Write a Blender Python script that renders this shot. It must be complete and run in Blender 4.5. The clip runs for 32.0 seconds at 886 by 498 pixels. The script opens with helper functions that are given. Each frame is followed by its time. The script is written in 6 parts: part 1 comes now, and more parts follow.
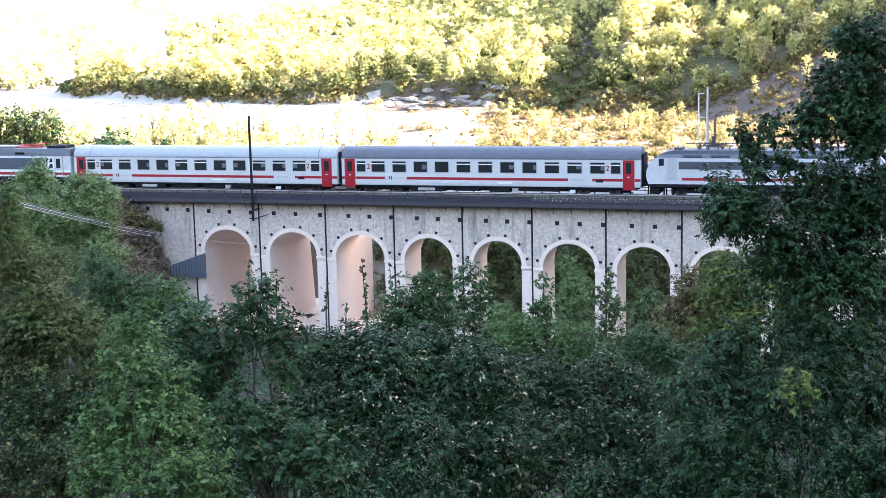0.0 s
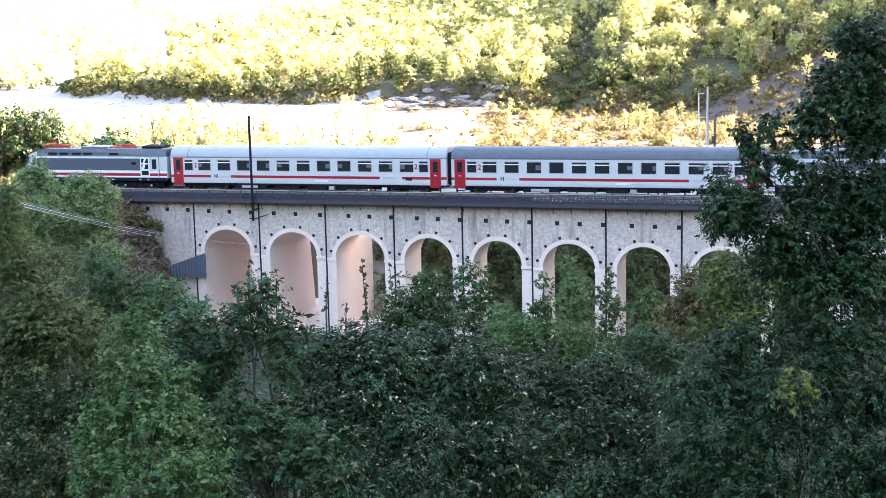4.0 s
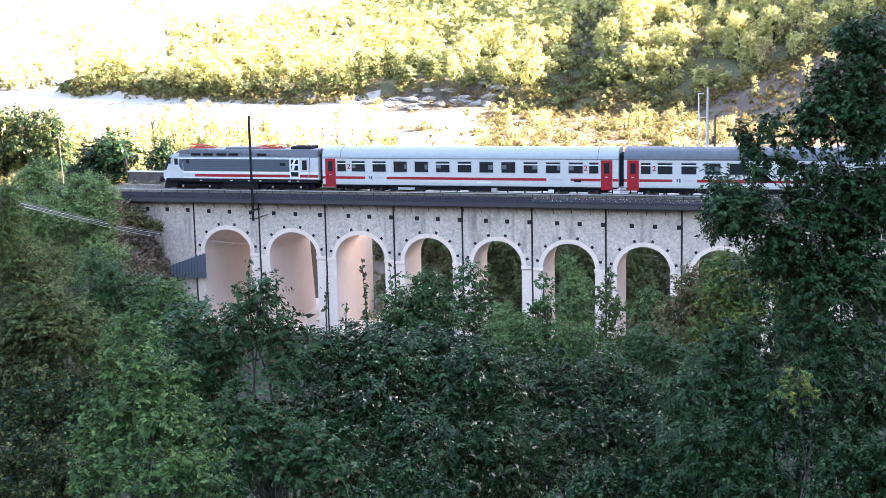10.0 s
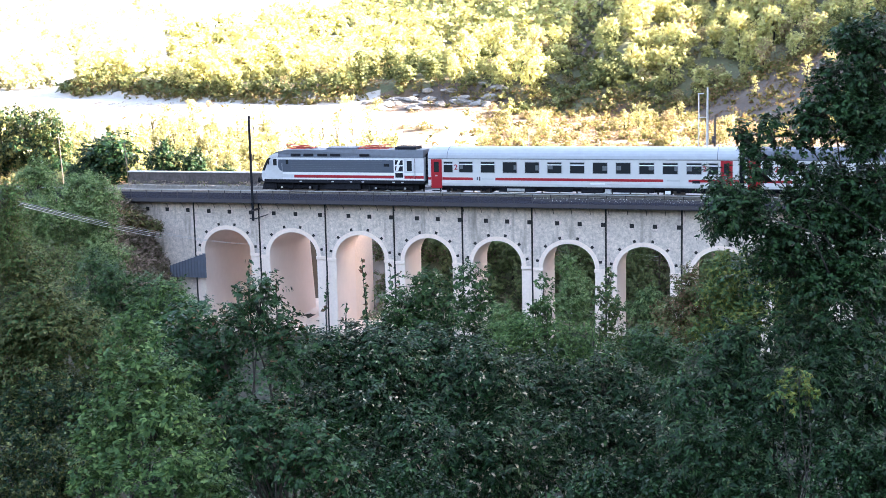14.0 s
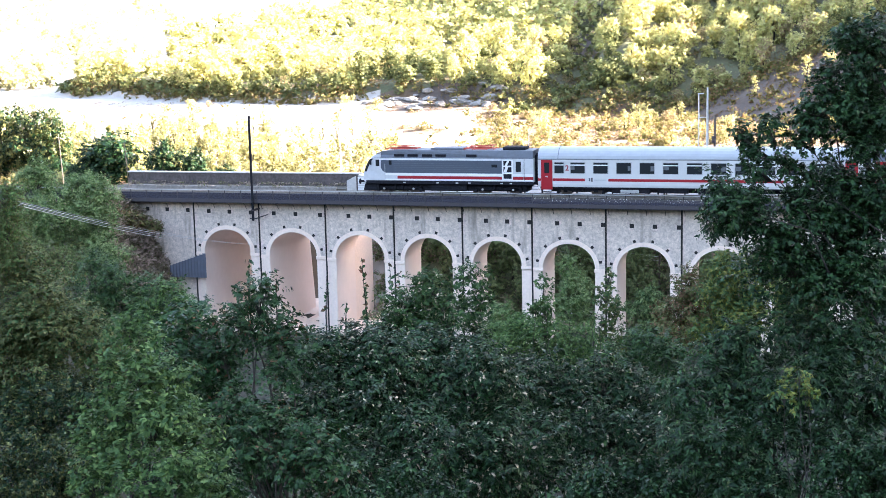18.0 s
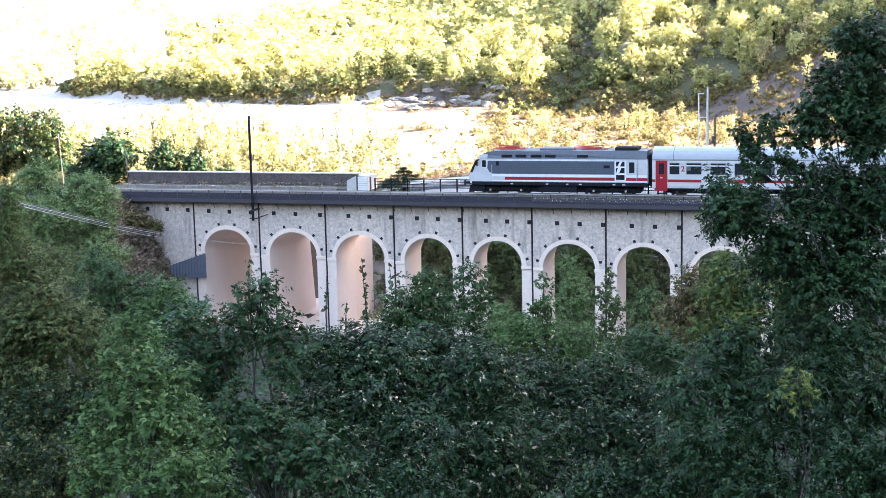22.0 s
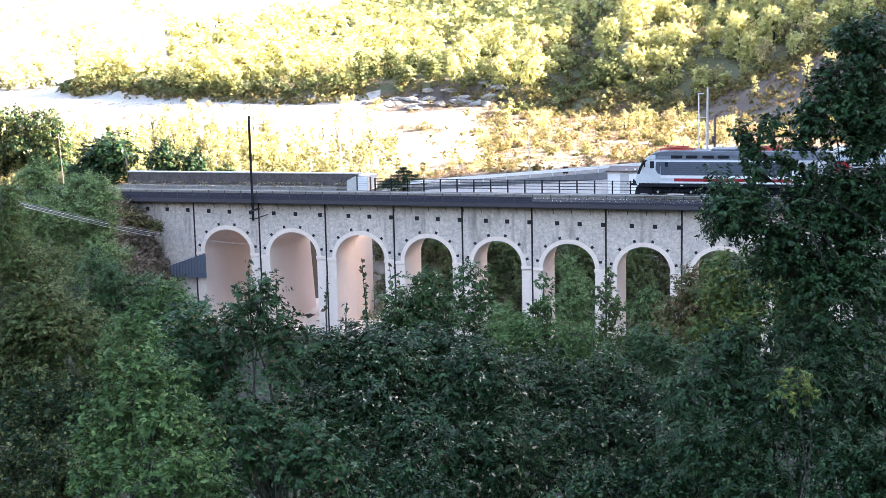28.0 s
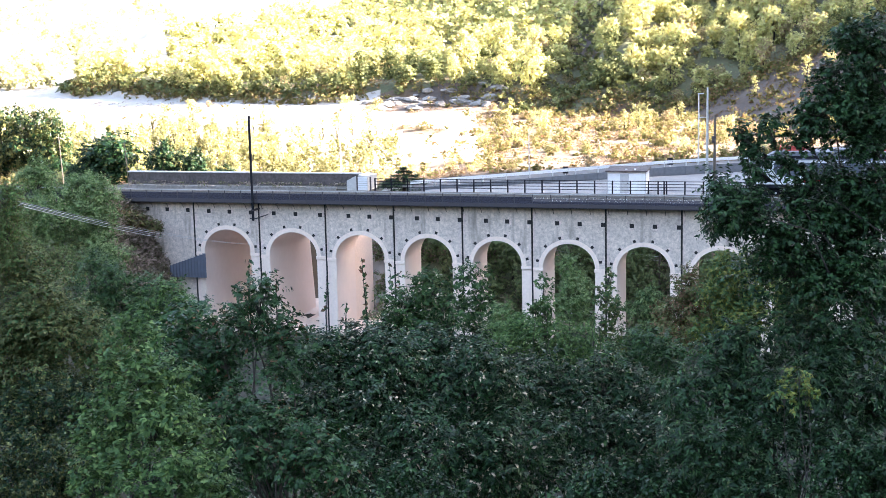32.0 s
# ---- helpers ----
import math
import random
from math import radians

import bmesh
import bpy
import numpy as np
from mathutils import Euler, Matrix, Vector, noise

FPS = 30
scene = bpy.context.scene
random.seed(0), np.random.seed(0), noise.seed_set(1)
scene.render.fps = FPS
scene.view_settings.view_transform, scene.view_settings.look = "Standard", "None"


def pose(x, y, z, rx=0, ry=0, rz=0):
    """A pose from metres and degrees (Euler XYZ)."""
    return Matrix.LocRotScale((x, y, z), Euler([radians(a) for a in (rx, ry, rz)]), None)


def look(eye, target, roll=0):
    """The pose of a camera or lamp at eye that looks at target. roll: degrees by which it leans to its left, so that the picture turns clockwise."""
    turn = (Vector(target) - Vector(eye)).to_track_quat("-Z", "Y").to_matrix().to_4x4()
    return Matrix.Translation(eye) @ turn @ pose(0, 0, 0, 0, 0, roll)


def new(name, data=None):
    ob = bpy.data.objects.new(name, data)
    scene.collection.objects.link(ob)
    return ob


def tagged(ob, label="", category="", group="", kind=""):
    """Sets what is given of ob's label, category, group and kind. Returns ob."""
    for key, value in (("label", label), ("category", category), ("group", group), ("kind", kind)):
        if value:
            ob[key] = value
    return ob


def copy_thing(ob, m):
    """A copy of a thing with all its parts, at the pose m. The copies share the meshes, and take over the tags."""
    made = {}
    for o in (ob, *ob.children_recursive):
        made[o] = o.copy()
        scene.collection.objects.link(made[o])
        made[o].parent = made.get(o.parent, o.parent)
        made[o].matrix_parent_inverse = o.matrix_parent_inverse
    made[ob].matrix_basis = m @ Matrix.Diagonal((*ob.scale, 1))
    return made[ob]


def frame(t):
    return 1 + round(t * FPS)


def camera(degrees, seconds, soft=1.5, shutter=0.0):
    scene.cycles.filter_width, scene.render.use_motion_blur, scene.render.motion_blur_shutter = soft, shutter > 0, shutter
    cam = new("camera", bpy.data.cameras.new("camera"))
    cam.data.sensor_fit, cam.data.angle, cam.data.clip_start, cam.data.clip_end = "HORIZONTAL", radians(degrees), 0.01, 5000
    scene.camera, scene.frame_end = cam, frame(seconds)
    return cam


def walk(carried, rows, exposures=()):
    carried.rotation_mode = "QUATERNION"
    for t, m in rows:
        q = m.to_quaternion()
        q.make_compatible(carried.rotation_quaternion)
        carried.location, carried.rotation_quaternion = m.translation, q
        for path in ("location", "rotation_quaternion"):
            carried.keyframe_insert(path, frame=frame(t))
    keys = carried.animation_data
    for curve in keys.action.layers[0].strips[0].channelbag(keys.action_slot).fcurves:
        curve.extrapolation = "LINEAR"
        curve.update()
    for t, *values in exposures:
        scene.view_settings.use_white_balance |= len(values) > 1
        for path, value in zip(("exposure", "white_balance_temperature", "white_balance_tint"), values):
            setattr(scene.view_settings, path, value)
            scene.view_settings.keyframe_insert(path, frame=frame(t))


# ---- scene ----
# ---- camera: it stands on the hillside opposite the viaduct and does not move ----
EYE = Vector((0.0, 0.0, 13.70))
PITCH = 0.159
cam = camera(36.25, 32.0, soft=0.65)
VIEW = look(EYE, EYE + Vector((0, math.cos(PITCH), -math.sin(PITCH))), roll=-1.275)
walk(cam, [(0.0, VIEW), (32.0, VIEW)], exposures=[(0.0, 4.33, 7250, 17), (18.0, 4.33, 7250, 17), (25.0, 4.25, 7250, 17), (32.0, 4.19, 7250, 17)])

# ---- daylight: a low sun from the side, an added unseen mountain shades the near valley ----
SUN = Vector((0.985, 0.17, 0.44)).normalized()
world = bpy.data.worlds.new("sky")
scene.world = world
world.use_nodes = True
wn = world.node_tree.nodes
wn.clear()
sky = wn.new("ShaderNodeTexSky")
sky.sky_type = "NISHITA"
sky.sun_disc = False
sky.sun_elevation = math.asin(SUN.z)
sky.sun_rotation = math.atan2(SUN.x, SUN.y)
sky.air_density, sky.dust_density, sky.ozone_density = 1.0, 1.5, 1.0
bg = wn.new("ShaderNodeBackground")
bg.inputs["Strength"].default_value = 0.077
wo = wn.new("ShaderNodeOutputWorld")
world.node_tree.links.new(sky.outputs[0], bg.inputs[0])
world.node_tree.links.new(bg.outputs[0], wo.inputs[0])
sun_data = bpy.data.lights.new("sun", "SUN")
sun_data.energy, sun_data.angle, sun_data.color = 5.0, radians(0.5), (1.0, 0.945, 0.88)
sun_ob = new("sun", sun_data)
sun_ob.matrix_world = look(SUN * 300, (0, 0, 0))

# ---- the viaduct's own axes: u along it, w away from the viewer, z up; rail tops at 0 ----
TH = -0.29406
LINE = Matrix.Translation((-1.4036, 113.748, 0)) @ Matrix.Rotation(TH, 4, "Z")
CU, SU = math.cos(TH), math.sin(TH)


def at(u, w, z=0.0, turn=0.0):
    """A pose given in the viaduct's axes."""
    return LINE @ Matrix.Translation((u, w, z)) @ Matrix.Rotation(turn, 4, "Z")


def uw(x, y):
    dx, dy = x + 1.4036, y - 113.748
    return dx * CU + dy * SU, -dx * SU + dy * CU


# ---- materials ----
def mat(name, base, rough=0.7, metal=0.0, vary=0.25, grain=6.0, big=0.6, bump=0.0, other=None, stain=None, obj=False,
        island=False, trans=0.0, spec=0.5, streak=None, mottle=0.0, pits=0.0, even=False):
    """A surface with grain and larger blotches. other: a second colour mixed in by noise; stain: (colour, amount)."""
    m = bpy.data.materials.new(name)
    m.use_nodes = True
    nt = m.node_tree
    b = nt.nodes["Principled BSDF"]
    b.inputs["Roughness"].default_value, b.inputs["Metallic"].default_value = rough, metal
    b.inputs["Specular IOR Level"].default_value = spec
    tc = nt.nodes.new("ShaderNodeTexCoord")
    src = tc.outputs["Object"]

    def tex(scale, detail):
        n = nt.nodes.new("ShaderNodeTexNoise")
        n.inputs["Scale"].default_value, n.inputs["Detail"].default_value = scale, detail
        n.inputs["Roughness"].default_value = 0.65
        nt.links.new(src, n.inputs["Vector"])
        return n.outputs["Fac"]

    def mix(fac, a, c, kind="MIX"):
        n = nt.nodes.new("ShaderNodeMix")
        n.data_type, n.blend_type = "RGBA", kind
        for s, v in ((n.inputs[0], fac), (n.inputs[6], a), (n.inputs[7], c)):
            if isinstance(v, bpy.types.NodeSocket):
                nt.links.new(v, s)
            elif isinstance(v, (int, float)):
                s.default_value = v
            else:
                s.default_value = (*v, 1)
        return n.outputs[2]

    def ramp(v, lo, hi):
        n = nt.nodes.new("ShaderNodeMapRange")
        n.inputs[1].default_value, n.inputs[2].default_value = lo, hi
        nt.links.new(v, n.inputs[0])
        return n.outputs[0]

    fine, broad = tex(grain, 5), tex(big, 4)
    col = base
    if other:
        col = mix(ramp(broad, 0.38, 0.62), base, other)
    dark = tuple(c * (1 - vary) for c in base)
    lite = tuple(min(1, c * (1 + vary)) for c in base)
    if vary:
        col = mix(0.5 if other else 1.0, col, mix(ramp(fine, 0.3, 0.7), dark, lite))
    if stain:
        col = mix(ramp(tex(big * 2.3, 6), 0.52, 0.75), col, mix(stain[1], col, stain[0]))
    if mottle:
        n = nt.nodes.new("ShaderNodeTexNoise")
        n.inputs["Scale"].default_value, n.inputs["Detail"].default_value, n.inputs["Roughness"].default_value = 3.2, 9, 0.78
        nt.links.new(src, n.inputs["Vector"])
        tone = mix(ramp(n.outputs["Fac"], 0.36, 0.64), (1 - mottle,) * 3, (1 + mottle * 0.5,) * 3)
        col = mix(1.0, col, tone, "MULTIPLY")
    if pits:
        col = mix(ramp(tex(11.0, 3), 0.60, 0.70), col, mix(pits, col, (0.22, 0.2, 0.19)))
    if streak:
        mp = nt.nodes.new("ShaderNodeMapping")
        mp.inputs["Scale"].default_value = (1.3, 1.3, 0.16)
        nt.links.new(src, mp.inputs["Vector"])
        n = nt.nodes.new("ShaderNodeTexNoise")
        n.inputs["Scale"].default_value, n.inputs["Detail"].default_value, n.inputs["Roughness"].default_value = 1.0, 3, 0.5
        nt.links.new(mp.outputs[0], n.inputs["Vector"])
        col = mix(ramp(n.outputs["Fac"], 0.56, 0.74), col, mix(streak[1], col, streak[0]))
    if obj or island:
        g = nt.nodes.new("ShaderNodeNewGeometry" if island else "ShaderNodeObjectInfo")
        hsv = nt.nodes.new("ShaderNodeHueSaturation")
        out = g.outputs["Random Per Island" if island else "Random"]
        mr = nt.nodes.new("ShaderNodeMapRange")
        mr.inputs[3].default_value, mr.inputs[4].default_value = (0.85, 1.2) if even else (0.62, 1.45)
        nt.links.new(out, mr.inputs[0])
        mh = nt.nodes.new("ShaderNodeMapRange")
        mh.inputs[3].default_value, mh.inputs[4].default_value = 0.525, 0.475
        nt.links.new(out, mh.inputs[0])
        nt.links.new(mr.outputs[0], hsv.inputs["Value"])
        nt.links.new(mh.outputs[0], hsv.inputs["Hue"])
        if isinstance(col, bpy.types.NodeSocket):
            nt.links.new(col, hsv.inputs["Color"])
        else:
            hsv.inputs["Color"].default_value = (*col, 1)
        col = hsv.outputs[0]
    if isinstance(col, bpy.types.NodeSocket):
        nt.links.new(col, b.inputs["Base Color"])
    else:
        b.inputs["Base Color"].default_value = (*col, 1)
    if bump:
        n = nt.nodes.new("ShaderNodeBump")
        n.inputs["Strength"].default_value, n.inputs["Distance"].default_value = 1.0, bump
        nt.links.new(fine, n.inputs["Height"])
        nt.links.new(n.outputs[0], b.inputs["Normal"])
    if trans:
        t = nt.nodes.new("ShaderNodeBsdfTranslucent")
        if isinstance(col, bpy.types.NodeSocket):
            nt.links.new(col, t.inputs[0])
        mx = nt.nodes.new("ShaderNodeMixShader")
        mx.inputs[0].default_value = trans
        nt.links.new(b.outputs[0], mx.inputs[1])
        nt.links.new(t.outputs[0], mx.inputs[2])
        nt.links.new(mx.outputs[0], nt.nodes["Material Output"].inputs["Surface"])
    return m


M = dict(
    concrete=mat("concrete", (0.77, 0.63, 0.535), 0.9, vary=0.28, grain=6.0, big=0.3, bump=0.012, other=(0.56, 0.47, 0.415), stain=((0.28, 0.235, 0.205), 0.55), streak=((0.20, 0.165, 0.14), 0.75), mottle=0.36, pits=0.85),
    plaster=mat("plaster", (0.90, 0.745, 0.66), 0.9, vary=0.05, grain=2.0, big=0.4, bump=0.004, other=(0.86, 0.70, 0.615)),
    ring=mat("ring_plaster", (0.88, 0.70, 0.59), 0.9, vary=0.08, grain=4.0, big=0.5, bump=0.004),
    joint=mat("joint_filler", (0.014, 0.013, 0.014), 0.85, vary=0.3, grain=5),
    ballast=mat("ballast", (0.022, 0.021, 0.027), 0.95, vary=0.9, grain=14.0, big=1.2, bump=0.05, other=(0.03, 0.028, 0.032)),
    rust=mat("rusty_steel", (0.060, 0.054, 0.062), 0.75, 0.1, vary=0.3, grain=8, big=1.5, bump=0.002, other=(0.075, 0.056, 0.055)),
    plate=mat("dark_plate", (0.046, 0.045, 0.062), 0.85, vary=0.9, grain=10, big=1.6, bump=0.02, stain=((0.09, 0.075, 0.07), 0.5), spec=0.25),
    rail=mat("rail_steel", (0.30, 0.27, 0.25), 0.4, 0.8, vary=0.2, grain=9),
    galv=mat("galvanised_steel", (0.50, 0.50, 0.50), 0.5, 0.5, vary=0.12, grain=6, big=1),
    pale=mat("pale_concrete", (0.50, 0.48, 0.45), 0.85, vary=0.15, grain=5, big=0.8, bump=0.005, stain=((0.25, 0.23, 0.2), 0.5)),
    darkwall=mat("dark_wall", (0.115, 0.092, 0.088), 0.9, mottle=0.4, vary=0.55, grain=4, big=0.9, bump=0.03, other=(0.045, 0.039, 0.039), stain=((0.14, 0.125, 0.115), 0.45)),
    white=mat("white_paint", (0.78, 0.78, 0.78), 0.5, vary=0.05, grain=3, big=0.7, stain=((0.5, 0.48, 0.44), 0.3)),
    coach=mat("coach_white", (0.60, 0.59, 0.575), 0.35, vary=0.03, grain=2, big=0.5, stain=((0.5, 0.48, 0.45), 0.25)),
    roof_light=mat("coach_roof_light", (0.32, 0.345, 0.365), 0.5, vary=0.06, grain=2, big=0.5, stain=((0.35, 0.35, 0.35), 0.4)),
    roof_dark=mat("coach_roof_dark", (0.085, 0.098, 0.12), 0.5, vary=0.1, grain=2, big=0.5, stain=((0.16, 0.16, 0.16), 0.5)),
    loco_grey=mat("loco_slate", (0.068, 0.086, 0.115), 0.4, vary=0.06, grain=2, big=0.6),
    loco_roof=mat("loco_roof", (0.10, 0.115, 0.14), 0.55, vary=0.12, grain=3, big=0.8, stain=((0.08, 0.075, 0.07), 0.5)),
    roadwall=mat("road_wall", (0.15, 0.155, 0.165), 0.9, vary=0.15, grain=3, big=0.5, bump=0.006, streak=((0.12, 0.115, 0.11), 0.5)),
    slab=mat("dirty_slab", (0.085, 0.075, 0.062), 0.95, vary=0.3, grain=4, big=0.7, bump=0.02, other=(0.06, 0.057, 0.04)),
    yard=mat("yard_gravel", (0.21, 0.207, 0.205), 0.95, vary=0.2, grain=5, big=0.4, bump=0.02, other=(0.16, 0.158, 0.155)),
    sheet=mat("sheet_metal", (0.12, 0.135, 0.17), 0.6, 0.3, vary=0.1, grain=3, big=0.8, stain=((0.15, 0.13, 0.12), 0.4)),
    red=mat("red_paint", (0.36, 0.008, 0.018), 0.4, vary=0.06, grain=3, big=0.8),
    glass=mat("dark_glass", (0.02, 0.024, 0.028), 0.08, vary=0.0, spec=0.7),
    black=mat("black_underframe", (0.015, 0.016, 0.021), 0.9, vary=0.5, grain=6, big=1.2, spec=0.15),
    tyre=mat("wheel_steel", (0.12, 0.10, 0.09), 0.5, 0.6, vary=0.2),
    kerb=mat("kerb_stone", (0.24, 0.22, 0.20), 0.9, vary=0.4, grain=5, big=0.9, bump=0.01, stain=((0.10, 0.09, 0.08), 0.6)),
    shade_leaf=mat("shade_leaf", (0.19, 0.25, 0.12), 0.6, vary=0.2, grain=2, big=0.5, island=True, even=True, trans=0.35, spec=0.12),
    asphalt=mat("asphalt", (0.09, 0.09, 0.092), 0.9, vary=0.2, grain=8, big=0.3, bump=0.01, other=(0.12, 0.12, 0.12)),
    bark=mat("bark", (0.038, 0.031, 0.026), 0.9, vary=0.35, grain=12, big=1.5, bump=0.01),
    wood=mat("weathered_wood", (0.10, 0.085, 0.07), 0.9, vary=0.3, grain=10, big=1.2, bump=0.004),
    soil=mat("forest_soil", (0.028, 0.026, 0.017), 0.95, vary=0.4, grain=1.3, big=0.15, bump=0.06, other=(0.020, 0.027, 0.011)),
    drygrass=mat("dry_grass_ground", (0.095, 0.063, 0.040), 0.95, vary=0.35, grain=1.6, big=0.12, bump=0.08, other=(0.13, 0.095, 0.062)),
    gravel=mat("pale_limestone_ground", (0.46, 0.43, 0.40), 0.95, vary=0.15, grain=1.5, big=0.2, bump=0.04, other=(0.36, 0.30, 0.235)),
    bank=mat("bare_bank", (0.17, 0.132, 0.112), 0.95, vary=0.35, grain=2.0, big=0.3, bump=0.05, other=(0.26, 0.225, 0.20)),
    scree=mat("grey_scree", (0.072, 0.052, 0.042), 0.95, vary=0.4, grain=1.2, big=0.2, bump=0.05, other=(0.115, 0.088, 0.07)),
    woodfloor=mat("wood_floor", (0.080, 0.085, 0.040), 0.95, vary=0.4, grain=1.6, big=0.25, bump=0.06, other=(0.115, 0.095, 0.06)),
    meadow=mat("bank_grass", (0.10, 0.115, 0.065), 0.95, vary=0.35, grain=2.5, big=0.3, bump=0.05, other=(0.13, 0.12, 0.085)),
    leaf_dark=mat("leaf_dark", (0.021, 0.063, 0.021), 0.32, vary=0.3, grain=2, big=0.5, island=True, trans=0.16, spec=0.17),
    # darker leaf copy with shade put into its colour
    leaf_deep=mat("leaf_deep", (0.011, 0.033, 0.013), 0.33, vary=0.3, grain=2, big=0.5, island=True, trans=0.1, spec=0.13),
    leaf_mid=mat("leaf_mid", (0.048, 0.102, 0.034), 0.5, vary=0.3, grain=2, big=0.5, island=True, trans=0.25, spec=0.14),
    leaf_fresh=mat("leaf_fresh", (0.086, 0.160, 0.052), 0.5, vary=0.25, grain=2, big=0.5, island=True, trans=0.3, spec=0.13),
    leaf_bright=mat("leaf_bright", (0.17, 0.245, 0.105), 0.5, vary=0.3, grain=2, big=0.5, island=True, trans=0.3, spec=0.18),
    dry_weed=mat("dry_weed", (0.29, 0.225, 0.18), 0.8, vary=0.3, grain=2, big=0.5, island=True, trans=0.15, spec=0.2),
    seed_keys=mat("seed_keys", (0.40, 0.34, 0.24), 0.6, vary=0.3, grain=2, big=0.4, island=True, trans=0.2, spec=0.3),
    leaf_olive=mat("leaf_olive", (0.094, 0.106, 0.036), 0.5, vary=0.3, grain=2, big=0.4, island=True, trans=0.2, spec=0.18),
    leaf_yellow=mat("leaf_yellow", (0.13, 0.15, 0.03), 0.6, vary=0.3, grain=2, big=0.4, island=True, trans=0.3, spec=0.3),
    leaf_brown=mat("leaf_brown", (0.15, 0.085, 0.045), 0.7, vary=0.3, grain=2, big=0.4, island=True, trans=0.2, spec=0.3),
    # darker far leaf: carries the shade of hollows and the wood's foot
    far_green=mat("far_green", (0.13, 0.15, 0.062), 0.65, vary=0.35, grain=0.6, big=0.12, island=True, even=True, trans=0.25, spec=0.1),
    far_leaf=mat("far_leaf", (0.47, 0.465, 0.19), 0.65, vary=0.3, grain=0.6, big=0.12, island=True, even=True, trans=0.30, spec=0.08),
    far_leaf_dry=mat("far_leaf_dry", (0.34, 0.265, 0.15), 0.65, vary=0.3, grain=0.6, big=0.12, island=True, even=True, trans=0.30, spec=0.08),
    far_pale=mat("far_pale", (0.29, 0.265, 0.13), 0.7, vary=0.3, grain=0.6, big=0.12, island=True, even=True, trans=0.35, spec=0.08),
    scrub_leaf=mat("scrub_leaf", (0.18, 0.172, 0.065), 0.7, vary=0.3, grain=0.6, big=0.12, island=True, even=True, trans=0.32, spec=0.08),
    # leaf colour washed out in place of glare on the upper hill
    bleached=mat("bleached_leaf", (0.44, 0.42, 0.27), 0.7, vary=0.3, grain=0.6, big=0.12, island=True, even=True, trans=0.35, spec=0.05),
    far_rust=mat("far_rust", (0.24, 0.15, 0.075), 0.7, vary=0.3, grain=0.6, big=0.12, island=True, even=True, trans=0.2, spec=0.2),
    loco_white=mat("loco_white", (0.57, 0.575, 0.58), 0.4, vary=0.05, grain=3, big=0.7, stain=((0.36, 0.35, 0.33), 0.35)),
    straw=mat("straw", (0.18, 0.128, 0.075), 0.8, vary=0.3, grain=2, big=0.3, island=True, even=True, trans=0.2, spec=0.2),
)


# ---- mesh helpers ----
class Build:
    """Collects boxes, prisms, tubes and lathes into one mesh."""

    def __init__(self):
        self.v, self.f, self.k = [], [], []

    def add(self, verts, faces, slot=0):
        o = len(self.v)
        self.v += [tuple(p) for p in verts]
        self.f += [tuple(i + o for i in f) for f in faces]
        self.k += [slot] * len(faces)
        return self

    def box(self, x0, x1, y0, y1, z0, z1, slot=0, bev=0.0):
        if bev:
            prof = [(y0 + bev, z0), (y1 - bev, z0), (y1, z0 + bev), (y1, z1 - bev), (y1 - bev, z1), (y0 + bev, z1), (y0, z1 - bev), (y0, z0 + bev)]
            return self.prism(prof, x0, x1, slot)
        v = [(x, y, z) for x in (x0, x1) for y in (y0, y1) for z in (z0, z1)]
        return self.add(v, [(0, 1, 3, 2), (4, 6, 7, 5), (0, 4, 5, 1), (2, 3, 7, 6), (0, 2, 6, 4), (1, 5, 7, 3)], slot)

    def prism(self, prof, a, b, slot=0, axis="x"):
        """A profile of (y, z) pairs swept along x from a to b; axis y: pairs are (x, z)."""
        n = len(prof)
        if axis == "x":
            v = [(a, p, q) for p, q in prof] + [(b, p, q) for p, q in prof]
        elif axis == "y":
            v = [(p, a, q) for p, q in prof] + [(p, b, q) for p, q in prof]
        else:
            v = [(p, q, a) for p, q in prof] + [(p, q, b) for p, q in prof]
        f = [(i, (i + 1) % n, n + (i + 1) % n, n + i) for i in range(n)]
        return self.add(v, f + [tuple(range(n - 1, -1, -1)), tuple(range(n, 2 * n))], slot)

    def tube(self, pts, radii, sides=6, slot=0):
        pts = [Vector(p) for p in pts]
        if not hasattr(radii, "__len__"):
            radii = [radii] * len(pts)
        v = []
        for i, p in enumerate(pts):
            d = (pts[min(i + 1, len(pts) - 1)] - pts[max(i - 1, 0)]).normalized()
            a = d.orthogonal().normalized() if abs(d.z) > 0.9 else d.cross(Vector((0, 0, 1))).normalized()
            c = d.cross(a)
            for s in range(sides):
                t = 2 * math.pi * s / sides
                v.append(p + (a * math.cos(t) + c * math.sin(t)) * radii[i])
        f = []
        for i in range(len(pts) - 1):
            for s in range(sides):
                q = (s + 1) % sides
                f.append((i * sides + s, i * sides + q, (i + 1) * sides + q, (i + 1) * sides + s))
        m = (len(pts) - 1) * sides
        f += [tuple(range(sides - 1, -1, -1)), tuple(range(m, m + sides))]
        return self.add(v, f, slot)

    def mesh(self, name, *mats, smooth=False):
        me = bpy.data.meshes.new(name)
        me.from_pydata(self.v, [], self.f)
        for m in mats:
            me.materials.append(m)
        if len(mats) > 1:
            me.polygons.foreach_set("material_index", self.k)
        if smooth:
            me.polygons.foreach_set("use_smooth", [True] * len(me.polygons))
        bm = bmesh.new()
        bm.from_mesh(me)
        bmesh.ops.recalc_face_normals(bm, faces=bm.faces)
        bm.to_mesh(me)
        bm.free()
        return me


